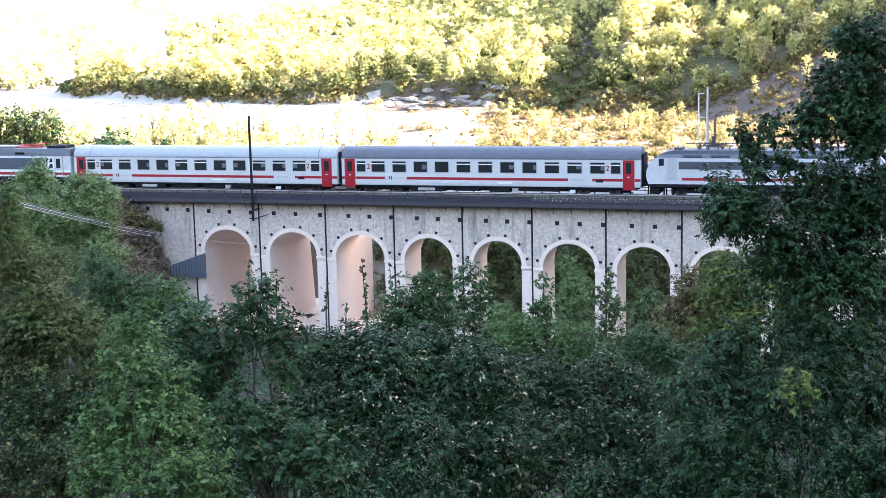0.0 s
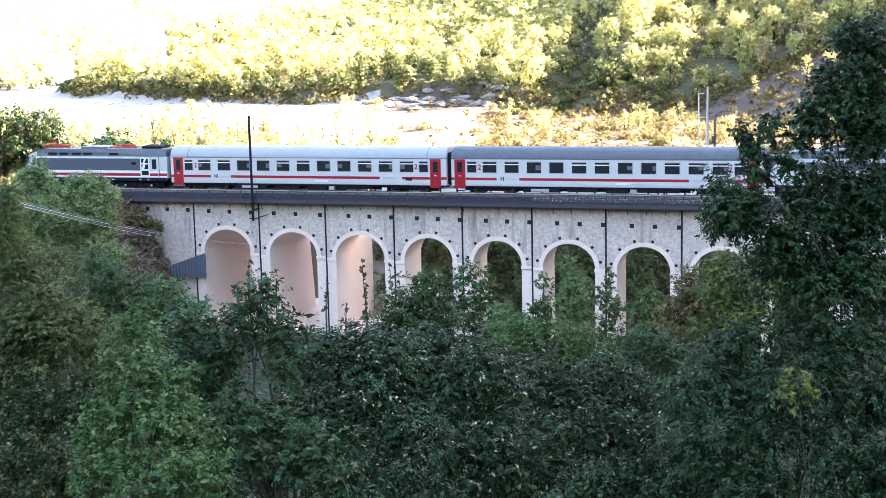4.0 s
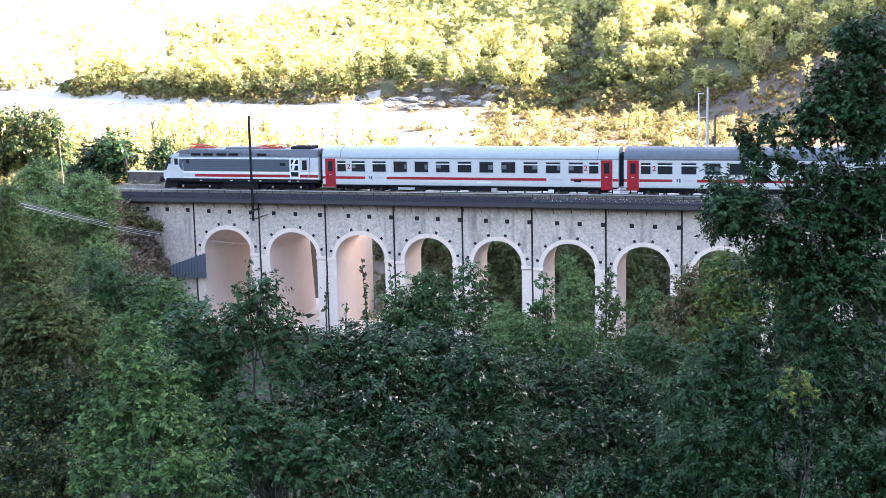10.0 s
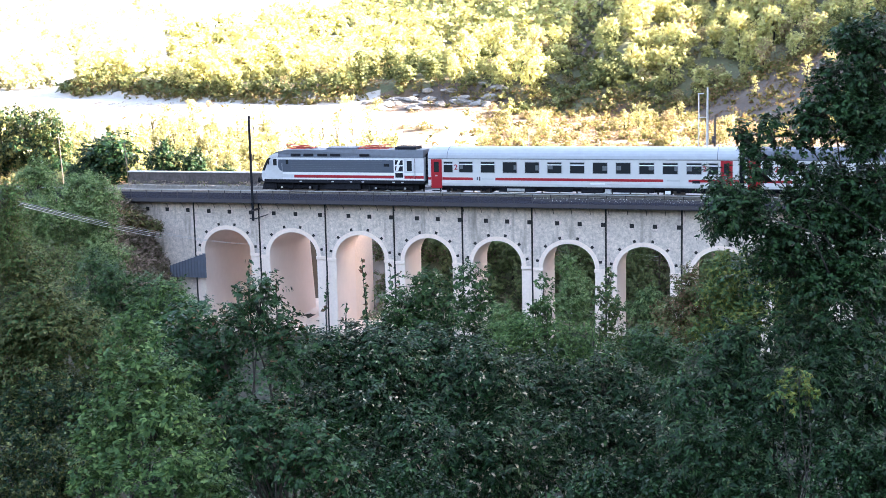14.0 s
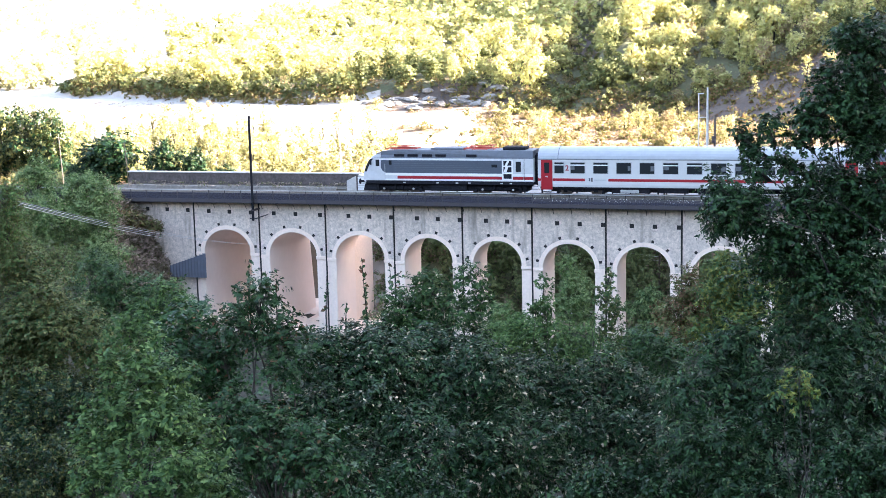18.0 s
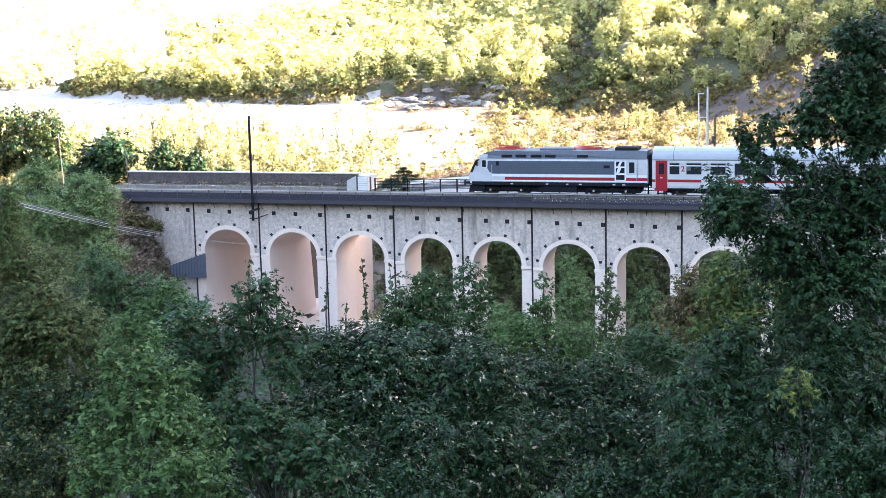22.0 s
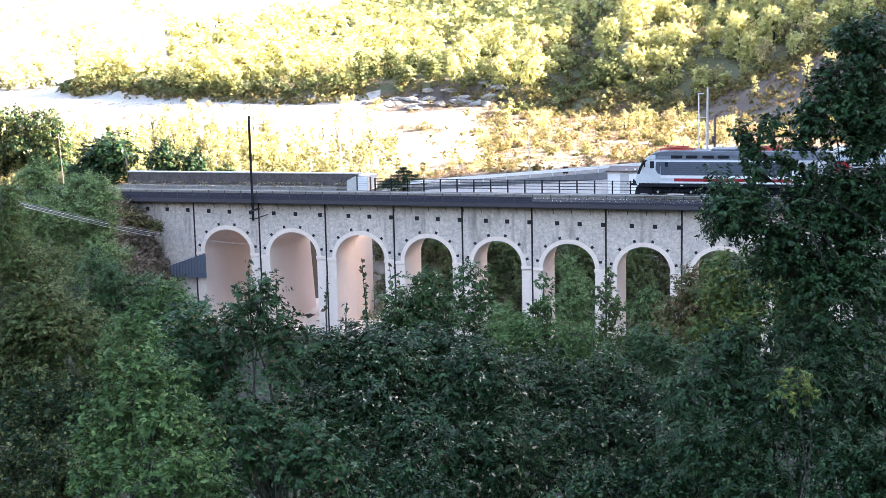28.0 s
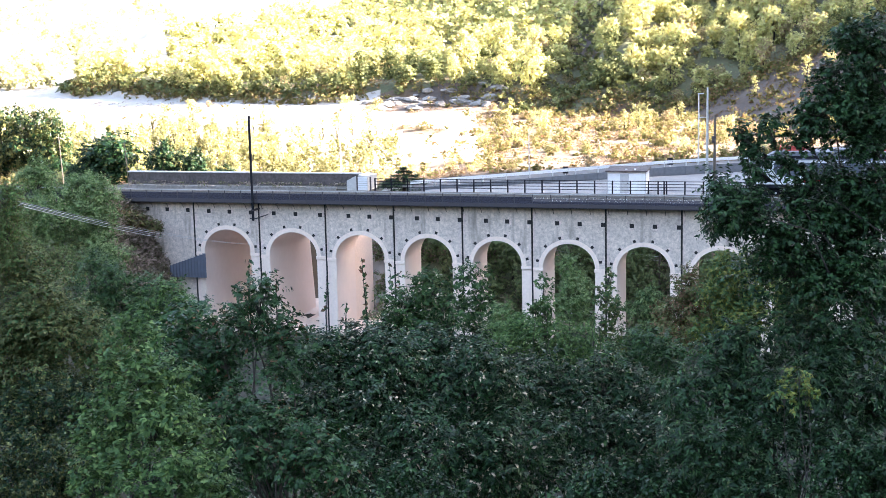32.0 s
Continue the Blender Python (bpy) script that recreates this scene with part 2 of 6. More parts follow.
def part(name, b, material, parent, label="", m=None, smooth=False):
    """Links a Build or a mesh as one object under a thing or a part."""
    me = b.mesh(name, material, smooth=smooth) if isinstance(b, Build) else b
    ob = new(name, me)
    ob.parent = parent
    if m is not None:
        ob.matrix_basis = m
    if label:
        tagged(ob, label)
    return ob


def thing(name, label, category, m=None, group="", kind="", data=None):
    ob = new(name, data)
    if m is not None:
        ob.matrix_world = m
    return tagged(ob, label, category, group, kind)


def text_mesh(chars, size, depth=0.004):
    """Lettering as a mesh, centred, in the x-z plane, facing -y."""
    cu = bpy.data.curves.new("lettering", "FONT")
    cu.body, cu.size, cu.extrude, cu.align_x, cu.align_y = chars, size, depth, "CENTER", "CENTER"
    cu.offset = 0.014
    ob = new("lettering", cu)
    ob.matrix_world = pose(0, 0, 0, 90)
    me = bpy.data.meshes.new_from_object(ob.evaluated_get(bpy.context.evaluated_depsgraph_get()))
    bpy.data.objects.remove(ob)
    me.transform(pose(0, 0, 0, 90))
    return me
# ---- the ground: one sheet, from the slope at the camera across the valley to the hills ----
def smooth(a, b, t):
    k = np.clip((t - a) / (b - a), 0, 1)
    return k * k * (3 - 2 * k)


def ripple(x, y, s):
    return (np.sin(x * s + 1.3 * np.sin(y * s * 0.7)) + np.sin(y * s * 1.23 + 1.7 * np.sin(x * s * 0.61 + 2.0)) + 0.5 * np.sin((x + y) * s * 2.3)) / 2.5


def height(x, y):
    x, y = np.asarray(x, float), np.asarray(y, float)
    u, w = uw(x, y)
    near = np.interp(y, [-40, -12, -3, 3, 8, 20, 40, 70, 95], [24, 14, 12.2, 11.6, 8.5, 1.5, -6.5, -11.5, -12.4])
    z = near + 0.35 * ripple(x, y, 0.35) * smooth(2, 12, y)
    lift = smooth(-20.8, -28.5, u) * smooth(30, 75, y) + smooth(31, 42, u) * smooth(60, 95, y)
    z = z + (-1.0 - z) * np.clip(lift, 0, 1)
    left = smooth(-9, -30, x) * smooth(18, 45, y) * (1 - smooth(75, 105, y))
    z = z + (0.5 - z) * left
    # the bank and terrace behind the viaduct
    back = 9.0 * smooth(-9, -13, u)
    k = smooth(8.5, 15.5, w - back)
    far = np.interp(y, [0, 142, 230, 400, 700, 1500, 3000], [-1.15, -1.15, 2.6, 22.5, 120, 420, 500])
    over = x - 33.5 - 0.25 * (205 - np.clip(y, 140, 330)) + 1.5 * ripple(x, y, 0.09)
    far = far + (0.42 * np.clip(over, 0, 82) + 0.2 * np.clip(over - 82, 0, 300)) * smooth(122, 148, y)
    far = far + (0.20 * np.clip(over + 15, 0, 15) + 2.2 * smooth(48, 62, over)) * smooth(196, 222, y)
    # a gully that runs up the wooded slope
    gully = x - 18 - 0.23 * (y - 200)
    far = far + (2.2 * np.exp(-((gully - 8) / 5) ** 2) - 2.6 * np.exp(-(gully / 4) ** 2)) * smooth(196, 215, y)
    rim = 29 + 0.18 * (y - 215)
    far = far + 2.5 * smooth(rim - 9, rim + 2, x) * (1 - smooth(rim + 9, rim + 27, x)) * smooth(190, 216, y) + 2.5 * smooth(-26, 6, x) * (1 - smooth(30, 46, x)) * smooth(195, 232, y)
    far = far + 1.2 * ripple(x, y, 0.045) * smooth(150, 230, y) + 5.0 * ripple(x, y, 0.012) * smooth(250, 500, y)
    line = 13.8 + 0.675 * (u + 3.9)
    far = far + (0.35 + 0.028 * np.clip(u + 4, 0, 21)) * smooth(0.2, 2.2, w - line) * smooth(-7, -4, u) * (1 - smooth(150, 200, y))
    far = far - 2.5 * smooth(-8, -30, u) * (1 - smooth(150, 210, y))
    foot = 219 + 0.5 * np.clip(-x - 18, 0, 200) + 4 * ripple(x, y, 0.07) - 20 * smooth(-14, 36, x)
    far = far + 1.8 * smooth(foot - 3.5, foot + 1.5, y) * smooth(-71, -66, x) * (1 - smooth(26, 36, x))
    z = z + (far - z) * k
    # a mountain added out of view at the side, to shade the valley
    d, n = -0.985 * x - 0.17 * y, -0.17 * x + 0.985 * y
    crest = np.interp(-d, [72, 100, 170, 290, 440, 900, 2600], [0, 10, 82, 204, 212, 230, 280])
    side = (1 - smooth(129.3, 131.3, n)) * (1 + 0.015 * ripple(n, d * 0.3, 0.05))
    z = z + crest * side
    z = z + np.interp(-y, [60, 160, 400, 2600], [0, 40, 110, 260]) * 0.8
    z = z + np.interp(-x, [90, 200, 800, 2600], [0, 30, 160, 260]) * (1 - smooth(80, 120, y))
    return z


def noise2(x, y, s):
    return float(ripple(np.float64(x), np.float64(y), s))


def wooded(x, y):
    """Where the closed wood stands."""
    foot = 219 + 0.50 * max(0.0, -x - 18) + 4 * noise2(x, y, 0.07) - 20 * float(smooth(-14, 36, x))
    if x > 33:
        foot = 199 + 2 * noise2(x, y, 0.2)
    if y < foot:
        return False
    if x < -66:
        return noise2(x, y, 0.15) > 0.75
    if x < -20 and y > 264 + 3.2 * (x + 64) + 8 * noise2(x, y, 0.05):
        return noise2(x, y, 0.12) > 0.62
    if x < 0 and y > 330:
        return noise2(x, y, 0.08) > -0.2
    if abs(x - 18 - 0.23 * (y - 200)) < 3.2 + 1.5 * noise2(x, y, 0.2):
        return False
    return noise2(x, y, 0.13) > (-0.9 if x > 8 else -0.45 if x > -20 else -0.1)


def ground_kind(x, y):
    """0 soil, 1 dry grass, 2 pale limestone, 3 bare bank, 4 scree, 5 grassy bank, 6 floor of the wood"""
    u, w = uw(x, y)
    if y > 132 and w > 12:
        r = ripple(np.float64(x), np.float64(y), 0.06) + 0.5 * ripple(np.float64(x), np.float64(y), 0.23)
        foot = 219 + 0.5 * max(0.0, -x - 18) + 4 * noise2(x, y, 0.07) - 20 * float(smooth(-14, 36, x))
        rock = ((x + 1) / 12) ** 2 + ((y - 210) / 6.5) ** 2 < 1 + 0.3 * r
        if y < 420 and not rock and (wooded(x, y) or (-69 < x < 34 and foot - 1.2 < y < foot + 6)):
            return 6
        if (x > 31 + 0.25 * (205 - y) and y > 150) or rock:
            return 4
        if x > 12 and y > 199:
            return 6
        edge = 224 + 0.55 * max(0, -x - 20)
        if x > 25:
            edge = 190
        if y > edge + 4 * r:
            return 2 if x < -18 and y > 255 else 1
        if y > 165 and x < -6 + 6 * r:
            return 2
        if x < 5 and r > 0.25:
            return 2
        return 1
    if 7.5 < w < 19 and u > -10:
        return 2 if u < -7 else 5
    if -31 < u < -20 and -9 < w < 1:
        return 3
    return 0


def spread(lo, hi, step, reach):
    out, s, a, b = list(np.arange(lo, hi + 0.1, step)), step, lo, hi
    while b < reach:
        s *= 1.22
        a, b = a - s, b + s
        out = [a] + out + [b]
    return np.array(out)


gx = spread(-84, 96, 1.05, 2600)
gy = np.concatenate([spread(-10, 150, 1.3, 150)[0:], np.arange(151.2, 300, 0.95)])
s, b = 5.0, 300.0
while b < 2700:
    gy, b = np.append(gy, b), b + s
    s *= 1.2
lowest, s = gy.min(), 3.0
while lowest > -2600:
    lowest -= s
    s *= 1.25
    gy = np.insert(gy, 0, lowest)
XX, YY = np.meshgrid(gx, gy)
ZZ = height(XX, YY)
nx, ny = len(gx), len(gy)
faces = [(j * nx + i, j * nx + i + 1, (j + 1) * nx + i + 1, (j + 1) * nx + i) for j in range(ny - 1) for i in range(nx - 1)]
gm = bpy.data.meshes.new("ground")
gm.from_pydata(np.stack([XX, YY, ZZ], -1).reshape(-1, 3).tolist(), [], faces)
for k in ("soil", "drygrass", "gravel", "bank", "scree", "meadow", "woodfloor"):
    gm.materials.append(M[k])
gm.polygons.foreach_set("material_index", [ground_kind((gx[i] + gx[i + 1]) / 2, (gy[j] + gy[j + 1]) / 2) for j in range(ny - 1) for i in range(nx - 1)])
gm.polygons.foreach_set("use_smooth", [True] * len(faces))
thing("ground", "valley floor and hillsides of soil, dry grass and pale limestone", "ground", kind="structure", data=gm)
# ---- the viaduct ----
JOINTS = [-21.73, -15.41, -9.15, -2.885, 3.20, 9.21, 15.39, 21.54, 27.75, 33.95, 40.15]
DEPTH, DEEP, HALF_PIER, RISE, BASE = 4.6, 9.3, 0.90, 2.06, -14.5
TOP = -0.84
FALL = -0.0183


def spring(u):
    return -5.60 + FALL * u


viaduct = thing("viaduct", "pale concrete railway viaduct with round arches and dark expansion joints", "viaduct", LINE, kind="structure")
hole_mesh = Build().box(-0.175, 0.175, -0.012, 0.05, -0.175, 0.175).mesh("weep_hole", M["joint"])
stud_mesh = Build().box(-0.115, 0.115, -0.012, 0.05, -0.115, 0.115).mesh("vent_hole", M["joint"])


def span(a, b, depth):
    """One bay between two joints with its arched opening, ring, capitals and drain holes."""
    g = 0.075
    u0, u1, mid = a + g, b - g, (a + b) / 2
    h0, h1 = a + HALF_PIER, b - HALF_PIER
    z0, r = spring(mid), (h1 - h0) / 2
    n = 28
    arc = [(mid - r * math.cos(math.pi * i / n), z0 + RISE * math.sin(math.pi * i / n)) for i in range(n + 1)]
    m = Build()
    for y, flip in ((0.0, False), (depth, True)):
        for i in range(n):
            (p, q), (p2, q2) = arc[i], arc[i + 1]
            m.add([(p, y, q), (p2, y, q2), (p2, y, TOP), (p, y, TOP)], [(0, 1, 2, 3)], 0)
        for c, e in ((u0, h0), (h1, u1)):
            m.add([(c, y, z0), (e, y, z0), (e, y, TOP), (c, y, TOP)], [(0, 1, 2, 3)], 0)
            out = (1.3 if depth > 6 else 0.2) if flip else 0.0
            m.add([(c, y + out, BASE), (e, y + out, BASE), (e, y, z0), (c, y, z0)], [(0, 1, 2, 3)], 2)
    for i in range(n):
        (p, q), (p2, q2) = arc[i], arc[i + 1]
        m.add([(p, 0, q), (p2, 0, q2), (p2, depth, q2), (p, depth, q)], [(0, 1, 2, 3)], 1)
    batter = 1.3 if depth > 6 else 0.2
    for e in (h0, h1):
        m.add([(e, 0, BASE), (e, depth + batter, BASE), (e, depth, z0), (e, 0, z0)], [(0, 1, 2, 3)], 1)
    for e in (u0, u1):
        m.add([(e, 0, BASE), (e, depth, BASE), (e, depth, TOP), (e, 0, TOP)], [(0, 1, 2, 3)], 0)
    m.add([(u0, 0, TOP), (u1, 0, TOP), (u1, depth, TOP), (u0, depth, TOP)], [(0, 1, 2, 3)], 0)
    ob = part("span", m.mesh("span", M["concrete"], M["plaster"], M["ring"]), None, viaduct)
    # the raised ring round the opening
    k = Build()
    t = 0.36
    for i in range(n):
        q = []
        for j in (i, i + 1):
            w = math.pi * j / n
            c, s = math.cos(w), math.sin(w)
            q.append([(mid - r * c, z0 + RISE * s), (mid - (r + t) * c, z0 + (RISE + t) * s)])
        (i0, o0), (i1, o1) = q
        v = [(i0[0], -0.035, i0[1]), (i1[0], -0.035, i1[1]), (o1[0], -0.035, o1[1]), (o0[0], -0.035, o0[1]),
             (i0[0], 0.0, i0[1]), (i1[0], 0.0, i1[1]), (o1[0], 0.0, o1[1]), (o0[0], 0.0, o0[1])]
        k.add(v, [(0, 1, 2, 3), (0, 4, 5, 1), (3, 2, 6, 7)], 0)
    part("arch_ring", k, M["ring"], ob, "lighter plastered band round the arch")
    for c, e in ((u0, h0 + 0.05), (h1 - 0.05, u1)):
        part("capital", Build().box(c, e, -0.07, 0.02, z0 - 0.30, z0 - 0.02, bev=0.03), M["ring"], ob)
    for fr in ((0.235, 0.553, 0.88) if mid < -18 else (0.23, 0.557, 0.925) if mid < -12 else (0.345, 0.65, 0.965)):
        uu = a + fr * (b - a)
        part("weep_hole", hole_mesh, None, ob, "", pose(uu, 0, -1.90 - 0.0157 * uu))
    for ang in (13, 44, 74, 106, 136, 167):
        w = radians(ang)
        part("vent_hole", stud_mesh, None, ob, "", pose(mid + (r + 0.53) * math.cos(w), 0, z0 + (RISE + 0.53) * math.sin(w), 0, -ang, 0))
    return ob


for i in range(len(JOINTS) - 1):
    span(JOINTS[i], JOINTS[i + 1], DEEP if i < 2 else DEPTH)
for c in JOINTS:
    part("expansion_joint", Build().box(c - 0.075, c + 0.075, 0.03, DEPTH - 0.05, BASE, TOP + 0.02), M["joint"], viaduct, "dark filled expansion joint")
    part("drain_pipe", Build().tube([(c, -0.03, TOP - 0.05), (c, -0.03, -10.5)], 0.055), M["joint"], viaduct)
abut = part("abutment", Build().box(-62, JOINTS[0] - 0.075, 0, DEEP, BASE, TOP), M["concrete"], viaduct)
for uu in (-22.3, -24.35, -26.3, -28.4, -30.5):
    part("weep_hole", hole_mesh, None, abut, "", pose(uu, 0, -1.90 - 0.0157 * uu + 0.02))
part("abutment", Build().box(JOINTS[-1] + 0.075, 75, 0, DEPTH, BASE, TOP), M["concrete"], viaduct)
part("pier_extension", Build().box(JOINTS[2] - 0.9, JOINTS[2] + HALF_PIER, DEPTH, DEEP, BASE, -0.9), M["ring"], viaduct)
part("coping", Build().box(-33, JOINTS[2] + HALF_PIER, DEPTH, DEEP, TOP, -0.2), M["slab"], viaduct)

# added to keep the glow from behind out of the first arch
part("back_wall", Build().box(JOINTS[0] + 0.1, JOINTS[1] - 0.1, DEEP + 1.35, DEEP + 1.75, BASE, TOP), M["plaster"], viaduct, "plain plastered wall added behind the first arch to block light")
part("plinth", Build().prism([(-14.4, -14.5), (-10.1, -14.5), (-10.1, -11.2), (-14.4, -12.5)], 4.4, 10.9, axis="y"), M["ring"], viaduct, "pale sloping plinth inside an arch")

# floor in bright ring plaster, to reflect light up into the arches
part("apron", Build().box(JOINTS[0] + 0.3, JOINTS[3], 0.3, DEEP + 5, -14.5, -12.15), M["ring"], viaduct, "pale concrete floor under the first arches, kept bright to bounce light")

# deck: cantilevered footway with its struts, railing, ballast, track
deck = thing("footway", "dark steel footway cantilevered along the viaduct on struts", "footway", LINE, kind="structure")
U0, U1 = -62.0, 75.0
part("slab", Build().box(U0, U1, -0.98, 0.35, -0.62, -0.50), M["rust"], deck)
part("edge_beam", Build().prism([(-1.05, -0.66), (-0.93, -0.66), (-0.93, -0.36), (-1.05, -0.36)], U0, U1), M["rust"], deck)
part("lower_flange", Build().box(U0, U1, -1.09, -0.90, -0.70, -0.66), M["black"], deck)
part("bearing_course", Build().box(U0, U1, -0.10, 0.30, -0.84, -0.62), M["rust"], deck)
strut_mesh = Build().tube([(0, -0.80, -0.66), (0, -0.22, -0.98), (0, 0.0, -1.30)], 0.03, 4).box(-0.05, 0.05, -1.0, 0.0, -0.70, -0.625).mesh("strut", M["rust"])
post_mesh = Build().box(-0.03, 0.03, -1.06, -1.0, -0.5, 0.44).box(-0.05, 0.05, -1.08, -1.05, -0.72, -0.30).mesh("post", M["rust"])
STEP = 1.535
railing = thing("railing", "weathered steel railing along the footway", "railing", LINE)
uu = JOINTS[3] + 0.12 - 30 * STEP
while uu < 62:
    part("strut", strut_mesh, None, deck, "", pose(uu, 0, 0))
    part("post", post_mesh, None, railing, "", pose(uu, 0, 0))
    uu += STEP
part("top_rail", Build().box(U0, U1, -1.06, -1.0, 0.41, 0.47), M["galv"], railing, "pale galvanised top rail")
pl = Build().box(0.03, STEP - 0.03, -0.995, -0.985, -0.52, 0.20).mesh("kick_plate", M["plate"])
pl2 = Build().box(0.03, STEP - 0.03, -0.995, -0.985, -0.52, -0.16).mesh("kick_plate", M["plate"])
uu = JOINTS[3] + 0.12 - 30 * STEP
while uu < 60:
    part("kick_plate", pl if uu < 8.5 else pl2, None, railing, "", pose(uu, 0, 0))
    uu += STEP
part("middle_rail", Build().tube([(U0, -1.03, 0.0), (U1, -1.03, 0.0)], 0.018, 4), M["rust"], railing)

track = thing("railway_track", "single railway track on dark ballast across the viaduct", "track", LINE, kind="structure")
TRK = 2.6
bal = Build().prism([(0.28, -0.5), (0.28, -0.46), (1.1, -0.19), (4.1, -0.19), (4.6, -0.5), (4.6, -0.84), (0.28, -0.84)], U0, U1)
part("ballast_bed", bal, M["ballast"], track, "dark crushed-stone ballast")
slp = Build().box(-0.12, 0.12, TRK - 1.2, TRK + 1.2, -0.28, -0.165, bev=0.02).mesh("sleeper", M["slab"])
for i in range(180):
    part("sleeper", slp, None, track, "", pose(-50 + i * 0.62, 0, 0))
for y in (TRK - 0.7525, TRK + 0.7525):
    prof = [(-0.07, -0.165), (0.07, -0.165), (0.07, -0.15), (0.012, -0.13), (0.012, -0.045), (0.036, -0.03), (0.036, 0), (-0.036, 0), (-0.036, -0.03), (-0.012, -0.045), (-0.012, -0.13), (-0.07, -0.15)]
    part("rail", Build().prism([(y + p, q) for p, q in prof], U0, U1), M["rail"], track)
part("cable_trough", Build().box(U0, U1, 0.42, 0.78, -0.42, -0.10, bev=0.02), M["slab"], track, "dirty concrete cable trough")

part("ballast_heap", Build().prism([(-0.97, -0.5), (-0.9, -0.42), (0.3, -0.10), (0.42, -0.10), (0.42, -0.5)], 8.5, 40), M["ballast"], track, "ballast spilled against the railing")
# loose stones on the ballast shoulder, near side
rng = np.random.default_rng(5)
st = Build()
for i in range(1100):
    a, b = rng.uniform(8.5, 34) if i % 3 else rng.uniform(-32, 34), rng.uniform(-0.7, 0.42) if i % 3 else rng.uniform(0.8, 1.7)
    c = -0.19 if b > 1.1 else -0.46 + (b - 0.28) * 0.33 if b > 0.5 else -0.47 + 0.30 * (b + 0.85)
    s = rng.uniform(0.02, 0.05)
    p = rng.normal(0, 1, (4, 3)) * s
    st.add([(a + q[0], b + q[1], c + 0.02 + q[2]) for q in p], [(0, 1, 2), (0, 2, 3), (0, 3, 1), (1, 3, 2)])
part("loose_stones", st, M["pale"], track, "pale loose ballast stones")
# ---- the train: two coaches between two electric locomotives ----
def wheelset(parent, x):
    m = Build()
    n = 20
    for y in (-0.75, 0.75):
        for r, a, b in ((0.46, y - 0.06, y + 0.06), (0.49, y - 0.07 if y > 0 else y + 0.05, y - 0.05 if y > 0 else y + 0.07)):
            m.prism([(r * math.cos(2 * math.pi * i / n), r * math.sin(2 * math.pi * i / n)) for i in range(n)], a, b, axis="y")
        m.box(-0.05, 0.05, y - 0.065 if y > 0 else y - 0.075, y + 0.075 if y > 0 else y + 0.065, -0.36, 0.36)
    m.tube([(0, -0.8, 0), (0, 0.8, 0)], 0.08, 8)
    ob = part("wheelset", m, M["tyre"], parent, "steel wheels on an axle", pose(x, 0, 0.46))
    rolling.append(ob)
    return ob


def bogie(car, x, base=2.56):
    m = Build()
    for y in (-1.0, 1.0):
        m.prism([(-base / 2 - 0.5, 0.55), (-base / 2 - 0.5, 0.72), (-0.7, 0.62), (0.7, 0.62), (base / 2 + 0.5, 0.72), (base / 2 + 0.5, 0.55), (0.6, 0.40), (-0.6, 0.40)], y - 0.07, y + 0.07, axis="y")
        for a in (-base / 2, base / 2):
            m.box(a - 0.16, a + 0.16, y - 0.12, y + 0.12, 0.34, 0.60, bev=0.04)
        m.tube([(-0.3, y * 1.08, 0.45), (-0.3, y * 1.08, 0.80)], 0.12, 8).tube([(0.3, y * 1.08, 0.45), (0.3, y * 1.08, 0.80)], 0.12, 8)
    m.box(-0.25, 0.25, -1.0, 1.0, 0.45, 0.68)
    m.box(-base / 2 - 0.8, base / 2 + 0.8, -0.62, 0.62, 0.30, 0.78, bev=0.04)
    for a in (-base / 2 - 0.62, base / 2 + 0.62):
        m.box(a - 0.1, a + 0.1, -1.12, 1.12, 0.22, 0.66)
    ob = part("bogie", m, M["black"], car, "black bogie frame with springs", pose(x, 0, 0))
    for a in (-base / 2, base / 2):
        wheelset(ob, a)
    return ob


rolling = []
rs = random.Random(3)
M["blind"] = mat("window_blind", (0.10, 0.11, 0.12), 0.5, vary=0.3, grain=5)
two_mesh = text_mesh("2", 0.60)
two_mesh.materials.append(M["red"])


def side_panel(name, car, x0, x1, z0, z1, material, label="", out=0.006, half=1.41, sides=(-1, 1)):
    obs = []
    for s in sides:
        a, b = (s * half, s * (half + out)) if s > 0 else (s * (half + out), s * half)
        obs.append(part(name, Build().box(x0, x1, a, b, z0, z1), material, car, label))
    return obs


